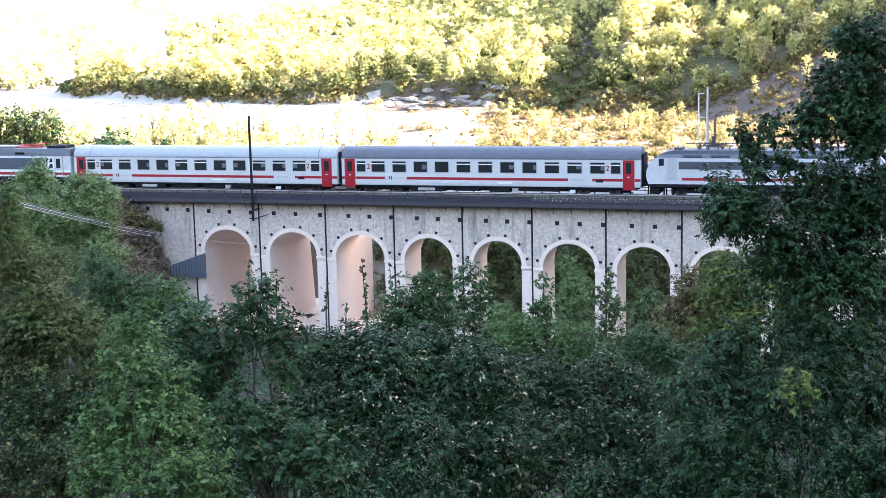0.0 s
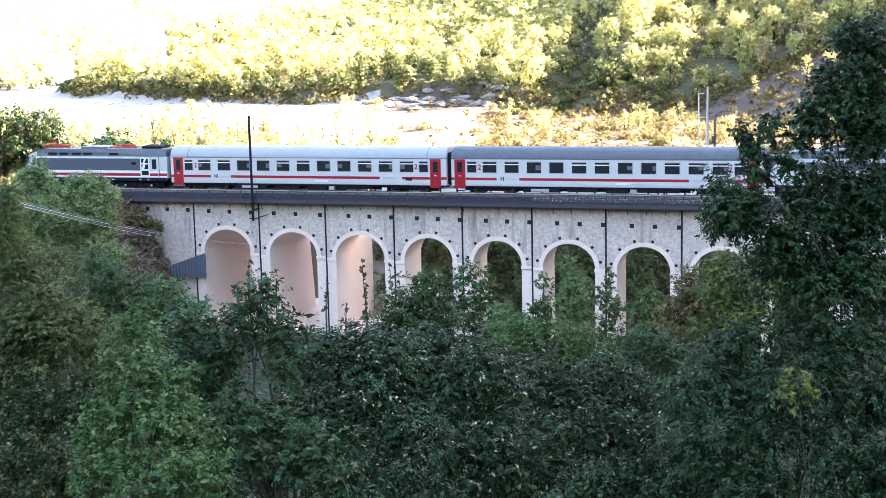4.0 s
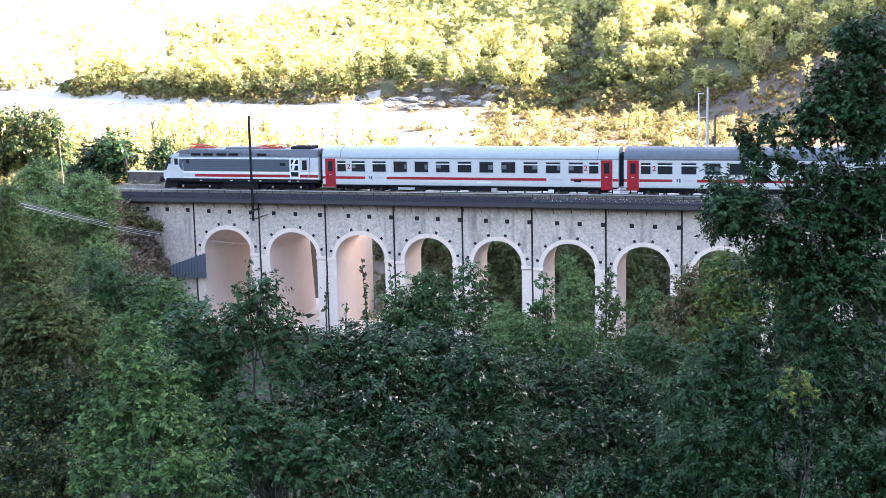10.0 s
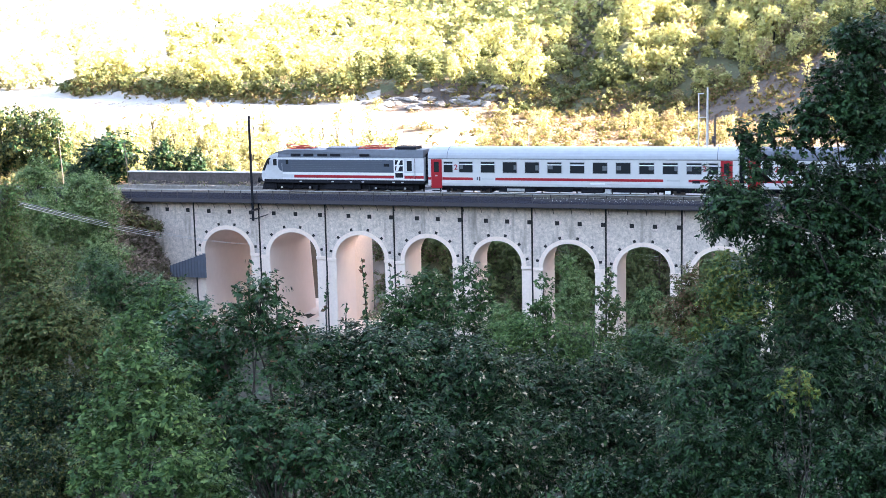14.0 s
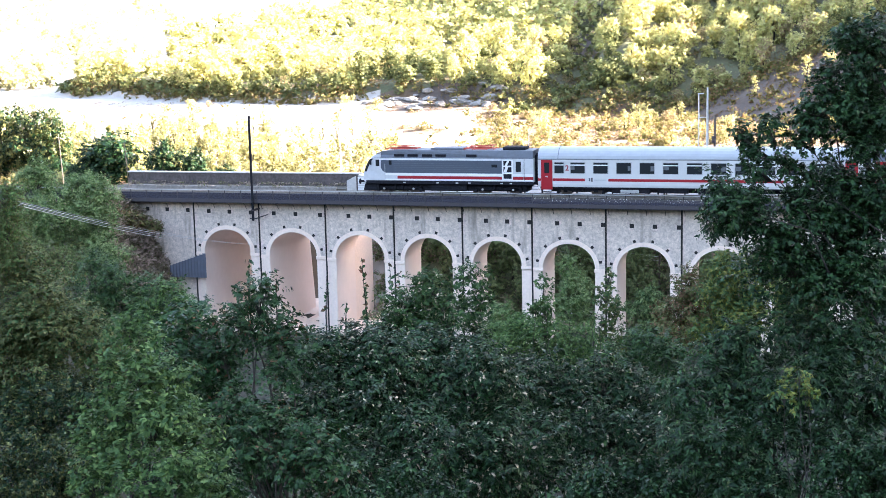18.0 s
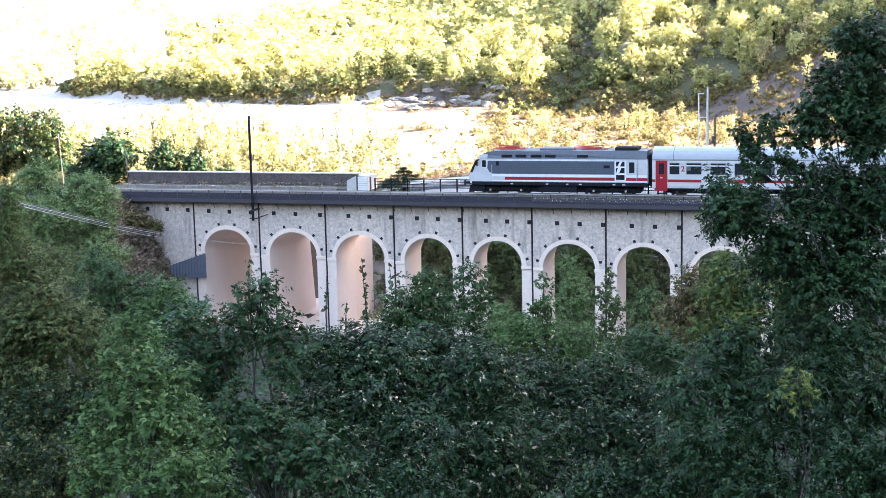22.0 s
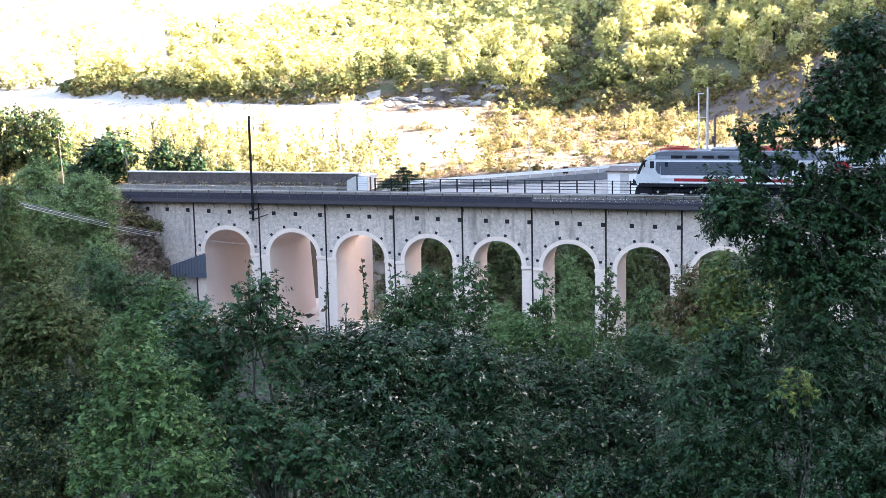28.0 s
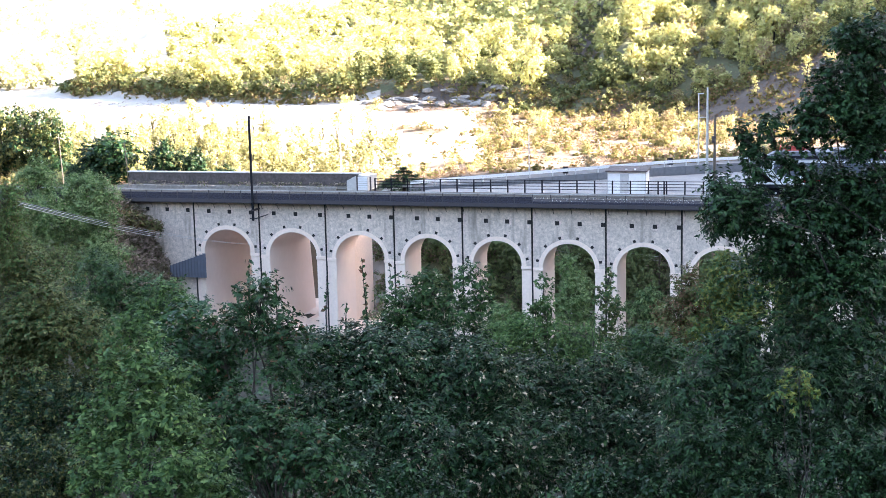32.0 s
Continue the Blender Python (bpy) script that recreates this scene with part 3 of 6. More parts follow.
def coach(label, roof_mat):
    car = thing("passenger_coach", label, "railway coach", group="coaches of the train")
    wall = [(-1.36, 0.80), (1.36, 0.80), (1.41, 1.0), (1.41, 3.06), (-1.41, 3.06), (-1.41, 1.0)]
    part("body", Build().prism(wall, 0.22, 26.18), M["coach"], car)
    arc = [(1.41, 3.06), (1.40, 3.18), (1.34, 3.38), (1.22, 3.58), (1.02, 3.78), (0.72, 3.94), (0.38, 4.03), (0.0, 4.06)]
    prof = arc + [(-a, b) for a, b in arc[-2::-1]]
    part("roof", Build().prism(prof, 0.22, 26.18), roof_mat, car, "ribbed grey roof", smooth=False)
    for x in (1.9, 24.45):
        part("roof_seam", Build().prism([(a * 1.006, b + 0.012) for a, b in prof], x, x + 0.05), M["black"] if x < 0 else M["loco_roof"], car)
    for x in np.arange(4.2, 23, 2.35):
        part("roof_rib", Build().prism([(a * 1.004, b + 0.008) for a, b in prof], x, x + 0.03), roof_mat, car)
    part("gutter", Build().box(0.22, 26.18, -1.435, -1.405, 3.07, 3.11).box(0.22, 26.18, 1.405, 1.435, 3.07, 3.11), M["roof_dark"], car)
    part("underframe", Build().box(0.4, 26.0, -1.18, 1.18, 0.62, 0.80).box(6.4, 9.5, -1.25, 1.25, 0.30, 0.70, bev=0.05).box(10.2, 12.6, -1.22, 1.22, 0.34, 0.70, bev=0.05).box(13.4, 15.2, -1.25, 1.25, 0.28, 0.70, bev=0.05).box(16.0, 19.4, -1.22, 1.22, 0.36, 0.70, bev=0.05), M["black"], car)
    part("brake_gear", Build().box(1.2, 25.2, -0.7, 0.7, 0.34, 0.66), M["black"], car)
    part("equipment_box", Build().box(7.1, 8.6, -1.30, -1.22, 0.36, 0.60, bev=0.02), M["galv"], car, "pale equipment box")
    part("equipment_box", Build().box(15.4, 15.9, -1.32, -1.0, 0.30, 0.62, bev=0.02), M["galv"], car, "pale equipment box")
    side_panel("sole_bar", car, 0.4, 26.0, 0.64, 0.80, M["black"], "black sole bar", half=1.18, out=0.12)
    part("equipment_box", Build().box(20.3, 20.75, -1.32, -1.2, 0.28, 0.55, bev=0.02), M["white"], car, "pale equipment box")
    for x in (-0.02, 26.14):
        part("gangway_bellows", Build().box(x, x + 0.28, -0.95, 0.95, 0.85, 3.55, bev=0.1), M["black"], car, "black rubber gangway bellows")
        for y in (-0.875, 0.875):
            part("buffer", Build().tube([(x - 0.10 if x < 1 else x + 0.1, y, 1.05), (x + 0.1 if x < 1 else x + 0.38, y, 1.05)], 0.13, 8), M["black"], car)
    for s in (-1, 1):
        wins = [(1.58, 2.45, 1)] + [(2.93 + 1.9067 * i, 2.93 + 1.9067 * i + 1.28, i not in (2, 3, 6, 7)) for i in range(11)] + [(23.72, 24.58, 1)]
        for a, b, bar in wins:
            y0, y1 = (-1.424, -1.40) if s < 0 else (1.40, 1.424)
            w = part("window", Build().box(a - 0.02, b + 0.02, y0, y1, 1.88, 2.90), M["galv"], car, "dark window in a pale metal frame")
            y0, y1 = (-1.430, -1.424) if s < 0 else (1.424, 1.430)
            part("pane", Build().box(a + 0.05, b - 0.05, y0, y1, 1.94, 2.83), M["glass"], w)
            c = rs.random()
            if c < 0.55 and b - a > 1:
                k = rs.uniform(0.22, 0.45)
                e = b - 0.08 if c < 0.4 else a + 0.08 + k
                # paler panel laid over the pane in place of light from inside
                part("blind", Build().box(e - k, e, y0 - 0.004 if s < 0 else y1, y0 if s < 0 else y1 + 0.004, 2.36 - 0.2 * rs.random(), 2.58), M["blind"], w, "paler patch over the glass standing in for a lit interior")
            if bar:
                y0, y1 = (-1.445, -1.430) if s < 0 else (1.430, 1.445)
                part("transom", Build().box(a + 0.03, b - 0.03, y0, y1, 2.59, 2.67), M["white"], w)
        for a in (0.50, 24.73):
            y0, y1 = (-1.436, -1.40) if s < 0 else (1.40, 1.436)
            d = part("door", Build().box(a, a + 0.95, y0, y1, 0.58, 3.04), M["red"], car, "red folding entrance door")
            y0, y1 = (-1.442, -1.436) if s < 0 else (1.436, 1.442)
            part("pane", Build().box(a + 0.26, a + 0.69, y0, y1, 1.95, 2.82), M["glass"], d)
            part("handle", Build().box(a + 0.36, a + 0.56, y0 - 0.01 if s < 0 else y0, y1 if s < 0 else y1 + 0.01, 1.60, 1.70), M["galv"], d)
            part("step", Build().box(a + 0.1, a + 0.85, y0 - 0.1 if s < 0 else 1.2, -1.2 if s < 0 else y1 + 0.1, 0.34, 0.40), M["black"], car)
    for a, b in ((0.22, 0.48), (1.47, 4.17), (6.12, 20.17), (22.2, 24.71), (25.70, 26.18)):
        side_panel("stripe", car, a, b, 1.29, 1.51, M["red"], "red waistline stripe")
    for x in (2.69, 23.47):
        part("class_number", two_mesh, None, car, "red class numeral 2", pose(x, -1.418, 2.36))
    # maker's mark and small lettering as plain bars
    side_panel("mark", car, 4.50, 4.62, 1.30, 1.56, M["loco_grey"], "small dark mark", sides=(-1,))
    side_panel("mark", car, 4.70, 4.82, 1.26, 1.58, M["darkwall"], "small dark mark", sides=(-1,))
    side_panel("lettering_bar", car, 4.95, 5.95, 1.36, 1.44, M["galv"], "grey bar of lettering", sides=(-1,))
    side_panel("lettering_bar", car, 20.45, 21.5, 1.34, 1.48, M["galv"], "grey bar of lettering", sides=(-1,))
    side_panel("notice_panel", car, 22.5, 23.1, 1.20, 1.42, M["black"], "small dark notice panel", out=0.012, sides=(-1,))
    side_panel("notice_panel", car, 14.2, 15.4, 1.02, 1.18, M["white"], "small pale notice panel", out=0.009, sides=(-1,))
    side_panel("lettering_bar", car, 15.6, 16.6, 1.04, 1.10, M["galv"], "grey bar of lettering", sides=(-1,))
    side_panel("skirt", car, 0.22, 26.18, 0.80, 0.86, M["galv"], "grey lower sill", out=-0.02)
    bogie(car, 3.75)
    bogie(car, 22.65)
    return car


def pantograph(car, x, z, material, label, flip=1):
    m = Build()
    m.box(x - 0.7, x + 0.7, -0.6, -0.54, z + 0.05, z + 0.11).box(x - 0.7, x + 0.7, 0.54, 0.6, z + 0.05, z + 0.11)
    for y in (-0.57, 0.57):
        for d in (-0.6, 0.6):
            m.tube([(x + d, y, z - 0.15), (x + d, y, z + 0.08)], 0.05, 6)
        m.tube([(x - 0.9 * flip, y * 0.5, z + 0.16), (x + 0.95 * flip, y * 0.8, z + 0.30)], 0.035, 5)
    m.tube([(x + 0.95 * flip, 0, z + 0.30), (x - 1.0 * flip, 0, z + 0.36)], 0.045, 6)
    m.tube([(x + 1.3 * flip, -0.4, z + 0.12), (x + 1.3 * flip, 0.4, z + 0.12)], 0.06, 6).tube([(x - 1.45 * flip, -0.5, z + 0.10), (x + 1.45 * flip, -0.5, z + 0.12)], 0.035, 5).tube([(x - 1.45 * flip, 0.5, z + 0.10), (x + 1.45 * flip, 0.5, z + 0.12)], 0.035, 5)
    for d in (-1.3, -0.45, 0.3, 1.2):
        m.tube([(x + d, -0.5, z - 0.12), (x + d, -0.5, z + 0.12)], 0.055, 6)
    m.tube([(x + 0.95 * flip, -0.5, z + 0.30), (x + 0.95 * flip, 0.5, z + 0.30)], 0.04, 5)
    for d in (-1.15, -0.85):
        m.tube([(x + d * flip, -0.85, z + 0.30), (x + d * flip, -0.6, z + 0.40), (x + d * flip, 0.6, z + 0.40), (x + d * flip, 0.85, z + 0.30)], 0.03, 5)
    return part("pantograph", m, material, car, label)


def rear_locomotive():
    car = thing("electric_locomotive", "grey and white electric locomotive with red stripe and pantographs", "locomotive")
    side = [(-15.10, 1.05), (-15.22, 1.45), (-15.14, 1.90), (-14.95, 2.40), (-14.66, 2.93), (-14.38, 3.24), (-14.05, 3.42), (-13.62, 3.50), (-13.60, 3.13), (-0.15, 3.13), (-0.15, 1.15)]
    part("body", Build().prism(side, -1.44, 1.44, axis="y"), M["loco_white"], car, "pale grey cab and body side")
    up = [(-14.2, 3.14), (-14.16, 3.40), (-13.9, 3.56), (-13.5, 3.68), (-12.9, 3.76), (-11.9, 3.79), (-0.2, 3.79), (-0.2, 3.12)]
    m = Build()
    v, n = [], len(up)
    for y in (-1.455, 1.455):
        v += [(a, y if b < 3.4 else y * 0.86, b) for a, b in up]
    m.add(v, [tuple(range(n)), tuple(range(2 * n - 1, n - 1, -1))] + [(i, n + i, n + (i + 1) % n, (i + 1) % n) for i in range(n)])
    part("roof", m, M["loco_roof"], car, "dark slate roof")
    for s in (-1, 1):
        y0, y1 = (-1.452, -1.44) if s < 0 else (1.44, 1.452)
        p = Build().prism([(-13.55, 2.95), (-13.60, 2.3), (-13.42, 2.0), (-13.1, 1.86), (-2.86, 1.86), (-2.86, 2.95)], y0, y1, axis="y")
        q = part("side_panel", p, M["loco_grey"], car, "slate grey ribbed side panel")
        for z in np.arange(2.0, 2.9, 0.16):
            part("rib", Build().box(-12.4, -3.9, y0 - 0.012 if s < 0 else y1, y0 if s < 0 else y1 + 0.012, z, z + 0.04), M["loco_roof"], q)
        part("vent_grille", Build().box(-3.75, -3.25, y0 - 0.01 if s < 0 else y1, y0 if s < 0 else y1 + 0.01, 2.38, 2.62), M["black"], q)
    side_panel("stripe", car, -12.1, -0.16, 1.36, 1.60, M["red"], "red waistline stripe", half=1.44)
    side_panel("skirt", car, -14.95, -0.16, 0.92, 1.20, M["black"], "black lower skirt", half=1.40, out=0.06)
    side_panel("piping", car, -13.7, -2.9, 2.955, 3.02, M["white"], "white piping along the roof edge", half=1.44, out=0.016)
    side_panel("piping", car, -13.2, -0.2, 1.64, 1.84, M["white"], "white band under the grey panel", half=1.44, out=0.010)
    side_panel("piping", car, -13.2, -0.2, 1.25, 1.34, M["white"], "white line below the red stripe", half=1.44, out=0.010)
    side_panel("lower_band", car, -14.9, -0.16, 1.20, 1.25, M["galv"], "grey lower sill", half=1.44, out=0.022)
    for a, b, z0, z1 in ((-14.05, -13.72, 2.42, 2.98), (-12.85, -12.6, 2.55, 2.92), (-1.66, -1.22, 2.02, 2.88)):
        for s in (-1, 1):
            y0, y1 = (-1.462, -1.44) if s < 0 else (1.44, 1.462)
            w = part("window", Build().box(a, b, y0, y1, z0, z1), M["black"], car, "dark cab window")
            y0, y1 = (-1.468, -1.462) if s < 0 else (1.462, 1.468)
            part("pane", Build().box(a + 0.05, b - 0.05, y0, y1, z0 + 0.05, z1 - 0.05), M["glass"], w)
    # windscreen on the sloping nose
    ws = Build()
    glazing = [(-15.15, 1.95), (-14.98, 2.40), (-14.69, 2.93), (-14.50, 3.14), (-14.46, 3.10), (-14.64, 2.88), (-14.92, 2.38), (-15.10, 1.95)]
    ws.prism(glazing, -1.3, 1.3, axis="y")
    part("windscreen", ws, M["glass"], car, "dark sloping windscreen")
    for s in (-1, 1):
        y0, y1 = (-1.462, -1.44) if s < 0 else (1.44, 1.462)
        part("windscreen_edge", Build().prism([(-15.11, 1.95), (-14.88, 1.95), (-14.70, 2.40), (-14.44, 2.86), (-14.24, 3.08), (-14.52, 3.06), (-14.66, 2.92), (-14.93, 2.40)], y0, y1, axis="y"), M["glass"], car, "dark edge of the windscreen")
        part("mirror", Build().box(-14.52, -14.42, y0 - 0.12 if s < 0 else y1, y0 if s < 0 else y1 + 0.12, 2.5, 2.9, bev=0.02), M["black"], car)
    # barred luggage window beside the rear cab: a white frame with slanting bars
    for s in (-1, 1):
        y = s * 1.45
        y0, y1 = min(y, y + s * 0.012), max(y, y + s * 0.012)
        g = part("guard_window", Build().box(-2.80, -1.94, y0, y1, 1.38, 3.0), M["black"], car, "dark opening with white bars")
        b = Build()
        ya, yb = y + s * 0.012, y + s * 0.03
        ya, yb = min(ya, yb), max(ya, yb)
        for x0, x1, z0, z1 in ((-2.84, -2.72, 1.34, 3.02), (-2.02, -1.90, 1.34, 3.02), (-2.8, -1.94, 1.34, 1.44), (-2.8, -1.94, 1.84, 1.98), (-2.8, -1.94, 2.42, 2.54), (-2.8, -1.94, 2.94, 3.02)):
            b.box(x0, x1, ya, yb, z0, z1)
        b.prism([(-2.7, 2.0), (-2.45, 2.0), (-2.3, 2.42), (-2.55, 2.42)], ya, yb, axis="y")
        b.prism([(-2.6, 2.54), (-2.40, 2.54), (-2.20, 2.94), (-2.40, 2.94)], ya, yb, axis="y")
        part("bars", b, M["white"], g, "white slanting bars")
        part("door_seam", Build().box(-0.96, -0.92, min(y, y + s * 0.01), max(y, y + s * 0.01), 1.3, 3.1), M["darkwall"], car)
        part("handrail", Build().tube([(-1.02, s * 1.50, 1.35), (-1.02, s * 1.50, 2.6)], 0.02, 5), M["galv"], car)
        part("handrail", Build().tube([(-13.2, s * 1.50, 1.35), (-13.2, s * 1.50, 2.6)], 0.02, 5), M["galv"], car)
    part("underframe", Build().box(-15.0, -0.2, -1.35, 1.35, 0.86, 1.16, bev=0.05).box(-9.2, -6.0, -1.30, 1.30, 0.32, 0.9, bev=0.06).box(-14.9, -13.9, -1.2, 1.2, 0.30, 0.9, bev=0.08), M["black"], car)
    part("brake_gear", Build().box(-14.2, -0.8, -0.9, 0.9, 0.30, 0.9), M["black"], car)
    for x in (-13.43, -10.77, -4.63, -1.97):
        part("axlebox_cover", Build().tube([(x, -1.2, 0.47), (x, -1.14, 0.47)], 0.10, 8), M["galv"], car, "pale axlebox cover")
    for x in (-11.6, -8.6, -6.9, -5.8, -3.0, -2.2):
        part("cover_plate", Build().box(x, x + 0.22, -1.475, -1.462, 0.98, 1.08), M["galv"], car)
    part("snow_plough", Build().prism([(-15.35, 0.25), (-14.9, 0.25), (-14.9, 0.85), (-15.2, 0.85)], -1.1, 1.1, axis="y"), M["black"], car)
    for y in (-0.875, 0.875):
        part("buffer", Build().tube([(-15.75, y, 1.04), (-15.68, y, 1.04), (-15.66, y, 1.04), (-15.1, y, 1.04)], [0.24, 0.24, 0.10, 0.12], 10), M["black"], car)
        part("buffer", Build().tube([(-0.2, y, 1.04), (0.05, y, 1.04)], 0.13, 8), M["black"], car)
        part("headlight", Build().tube([(-15.24, y, 1.55), (-15.15, y, 1.55)], 0.13, 10), M["galv"], car, "round headlight")
    part("gangway_bellows", Build().box(-0.16, 0.05, -0.8, 0.8, 1.0, 3.4, bev=0.08), M["black"], car)
    # roof equipment
    part("resistor_box", Build().box(-9.2, -6.4, -0.9, 0.9, 3.76, 3.96, bev=0.05), M["loco_roof"], car, "low grey roof box")
    part("cooler_box", Build().box(-2.9, -1.0, -0.85, 0.85, 3.78, 4.04, bev=0.06), M["black"], car, "dark air-conditioning box")
    for x in (-11.9, -10.7, -9.4, -8.2, -5.5):
        for s in (-1, 1):
            part("roof_grille", Build().box(x - 0.45, x + 0.45, min(s * 1.38, s * 1.46), max(s * 1.38, s * 1.46), 3.26, 3.46), M["black"], car)
    pantograph(car, -12.0, 3.76, M["red_frame"], "red folded pantograph")
    pantograph(car, -5.0, 3.76, M["red_frame"], "red folded pantograph", -1)
    bogie(car, -12.1, 2.65)
    bogie(car, -3.3, 2.65)
    return car


def front_locomotive():
    car = thing("electric_locomotive", "white electric locomotive with a grey roof at the train's head", "locomotive")
    L0 = 19.3
    nose = [(0.44, 1.12), (0.29, 1.45), (0.22, 1.85), (0.26, 2.22), (0.40, 2.58), (0.60, 2.90), (0.82, 3.13), (1.02, 3.27)]
    side = nose + [(L0 - a, b) for a, b in nose[::-1]]
    part("body", Build().prism(side, -1.46, 1.46, axis="y"), M["loco_white"], car, "white body with rounded cab ends")
    up = [(0.96, 3.25), (1.35, 3.52), (1.85, 3.74), (2.5, 3.86), (L0 - 2.5, 3.86), (L0 - 1.85, 3.74), (L0 - 1.35, 3.52), (L0 - 0.96, 3.25)]
    v, n = [], len(up)
    for y in (-1.475, 1.475):
        v += [(a, y if b < 3.5 else y * 0.82, b) for a, b in up]
    m = Build().add(v, [tuple(range(n)), tuple(range(2 * n - 1, n - 1, -1))] + [(i, n + i, n + (i + 1) % n, (i + 1) % n) for i in range(n)])
    part("roof", m, M["loco_roof"], car, "dark grey roof")
    for s in (-1, 1):
        y0, y1 = (-1.472, -1.46) if s < 0 else (1.46, 1.472)
        q = part("side_panel", Build().box(2.85, L0 - 2.85, y0, y1, 2.34, 2.96), M["loco_grey"], car, "slate grey louvred panel")
        for z in np.arange(2.40, 2.94, 0.09):
            part("louvre", Build().box(2.95, L0 - 2.95, y0 - 0.01 if s < 0 else y1, y0 if s < 0 else y1 + 0.01, z, z + 0.03), M["darkwall"], q)
        part("door", Build().box(1.97, 2.72, y0, y1, 1.45, 3.22), M["galv"], car, "grey cab door")
        for a in (1.25, L0 - 1.65):
            part("window", Build().box(a, a + 0.42, y0 - 0.01, y1 + 0.01, 2.62, 3.20), M["glass"], car, "dark cab window")
        part("handrail", Build().tube([(1.86, s * 1.52, 1.4), (1.86, s * 1.52, 3.1)], 0.02, 5), M["galv"], car)
        for z in (1.80, 2.05, 2.2):
            part("seam", Build().box(2.9, L0 - 2.9, y0, y1, z, z + 0.02), M["galv"], car)
        for a in np.arange(3.2, 16, 2.2):
            part("roof_grille", Build().box(a, a + 1.5, min(s * 1.40, s * 1.49), max(s * 1.40, s * 1.49), 3.34, 3.50), M["loco_grey"], car)
    side_panel("skirt", car, 0.6, L0 - 0.6, 0.90, 1.14, M["black"], "black lower skirt", half=1.40, out=0.064)
    side_panel("stripe", car, 3.1, L0 - 3.1, 1.44, 1.66, M["red"], "red waistline stripe", half=1.46)
    for x, d in ((0.70, 1), (L0 - 0.70, -1)):
        part("windscreen", Build().add([(x - 0.32 * d, -1.25, 2.34), (x - 0.32 * d, 1.25, 2.34), (x + 0.3 * d, 1.2, 3.12), (x + 0.3 * d, -1.2, 3.12)], [(0, 1, 2, 3)]), M["glass"], car)
    part("underframe", Build().box(0.5, L0 - 0.5, -1.35, 1.35, 0.80, 1.12, bev=0.05).box(7.2, 12.0, -1.32, 1.32, 0.32, 0.86, bev=0.06).box(0.5, 1.3, -1.2, 1.2, 0.28, 0.9, bev=0.1), M["black"], car)
    for y in (-0.875, 0.875):
        part("buffer", Build().tube([(0.02, y, 1.04), (0.5, y, 1.04)], 0.14, 8), M["black"], car)
    part("roof_beam", Build().box(3.3, 15.5, -0.05, 0.05, 4.28, 4.34).tube([(4.4, 0, 3.8), (4.4, 0, 4.3)], 0.09, 8).tube([(8.0, 0, 3.8), (8.0, 0, 4.3)], 0.09, 8).tube([(11.0, 0, 3.8), (11.0, 0, 4.3)], 0.09, 8).box(2.4, 3.1, -0.7, 0.7, 3.82, 4.0), M["rust"], car, "dark roof busbar on insulators")
    pantograph(car, 5.6, 3.98, M["rust"], "dark folded pantograph")
    pantograph(car, 13.6, 3.98, M["rust"], "dark folded pantograph", -1)
    bogie(car, 4.4, 2.85)
    bogie(car, L0 - 4.4, 2.85)
    return car


M["red_frame"] = mat("red_oxide", (0.42, 0.05, 0.035), 0.6, vary=0.15)
tail_loco = rear_locomotive()
coach_a = coach("white passenger coach with light grey roof and red doors", M["roof_light"])
coach_b = coach("white passenger coach with darker grey roof and red doors", M["roof_dark"])
head_loco = front_locomotive()
# ---- behind the track: wall, yard, hut, fence, road wall with guardrail, poles ----
wall = thing("trackside_wall", "long dark rendered wall with a pale coping beside the track", "wall", LINE)
part("body", Build().box(-32.3, -8.6, 7.5, 7.9, -0.3, 1.0), M["darkwall"], wall)
part("coping", Build().box(-32.4, -8.5, 7.42, 7.98, 1.0, 1.12, bev=0.03), M["pale"], wall, "pale coping stones")
kerb = thing("platform_kerb", "low pale concrete kerb beside the track", "kerb", LINE, kind="structure")
part("slab", Build().box(-31, -8.6, 4.9, 7.5, -0.5, -0.06, bev=0.02), M["slab"], kerb)
for i, u in enumerate(np.arange(-30.9, -10, 1.5)):
    part("kerb_stone", Build().box(u, u + 1.46, 4.75, 5.05, -0.3, 0.10 + 0.02 * (i % 2), bev=0.02), M["kerb"], kerb)
end = thing("slatted_enclosure", "small pale slatted enclosure at the wall's end", "enclosure", LINE)
part("frame", Build().prism([(-8.9, -0.2), (-8.9, 0.7), (-7.85, 1.22), (-6.9, 1.12), (-6.9, -0.2)], 4.86, 7.4, axis="y"), M["pale"], end)
for z in np.arange(-0.1, 1.0, 0.2):
    part("slat", Build().box(-7.85, -6.92, 4.82, 4.86, z, z + 0.15), M["white"], end)
part("post", Build().box(-7.95, -7.83, 4.78, 4.90, -0.2, 1.24), M["darkwall"], end)
part("post", Build().box(-6.62, -6.50, 4.6, 4.72, -0.3, 1.1), M["rust"], end)

fence = thing("fence", "dark steel post-and-rail fence on the far edge of the viaduct", "fence", LINE)
fp = Build().box(-0.055, 0.055, 4.25, 4.36, -0.5, 1.02).mesh("post", M["black"])
for i in range(31):
    part("post", fp, None, fence, "", pose(-6.0 + 1.515 * i, 0, 0))
part("post", fp, None, fence, "", pose(19.05, 0, 0))
part("post", fp, None, fence, "", pose(19.55, 0, 0))
for z in (0.22, 0.48, 0.74, 0.98):
    part("rail", Build().tube([(-6, 4.30, z), (39.5, 4.30, z)], 0.028, 5), M["black"], fence)

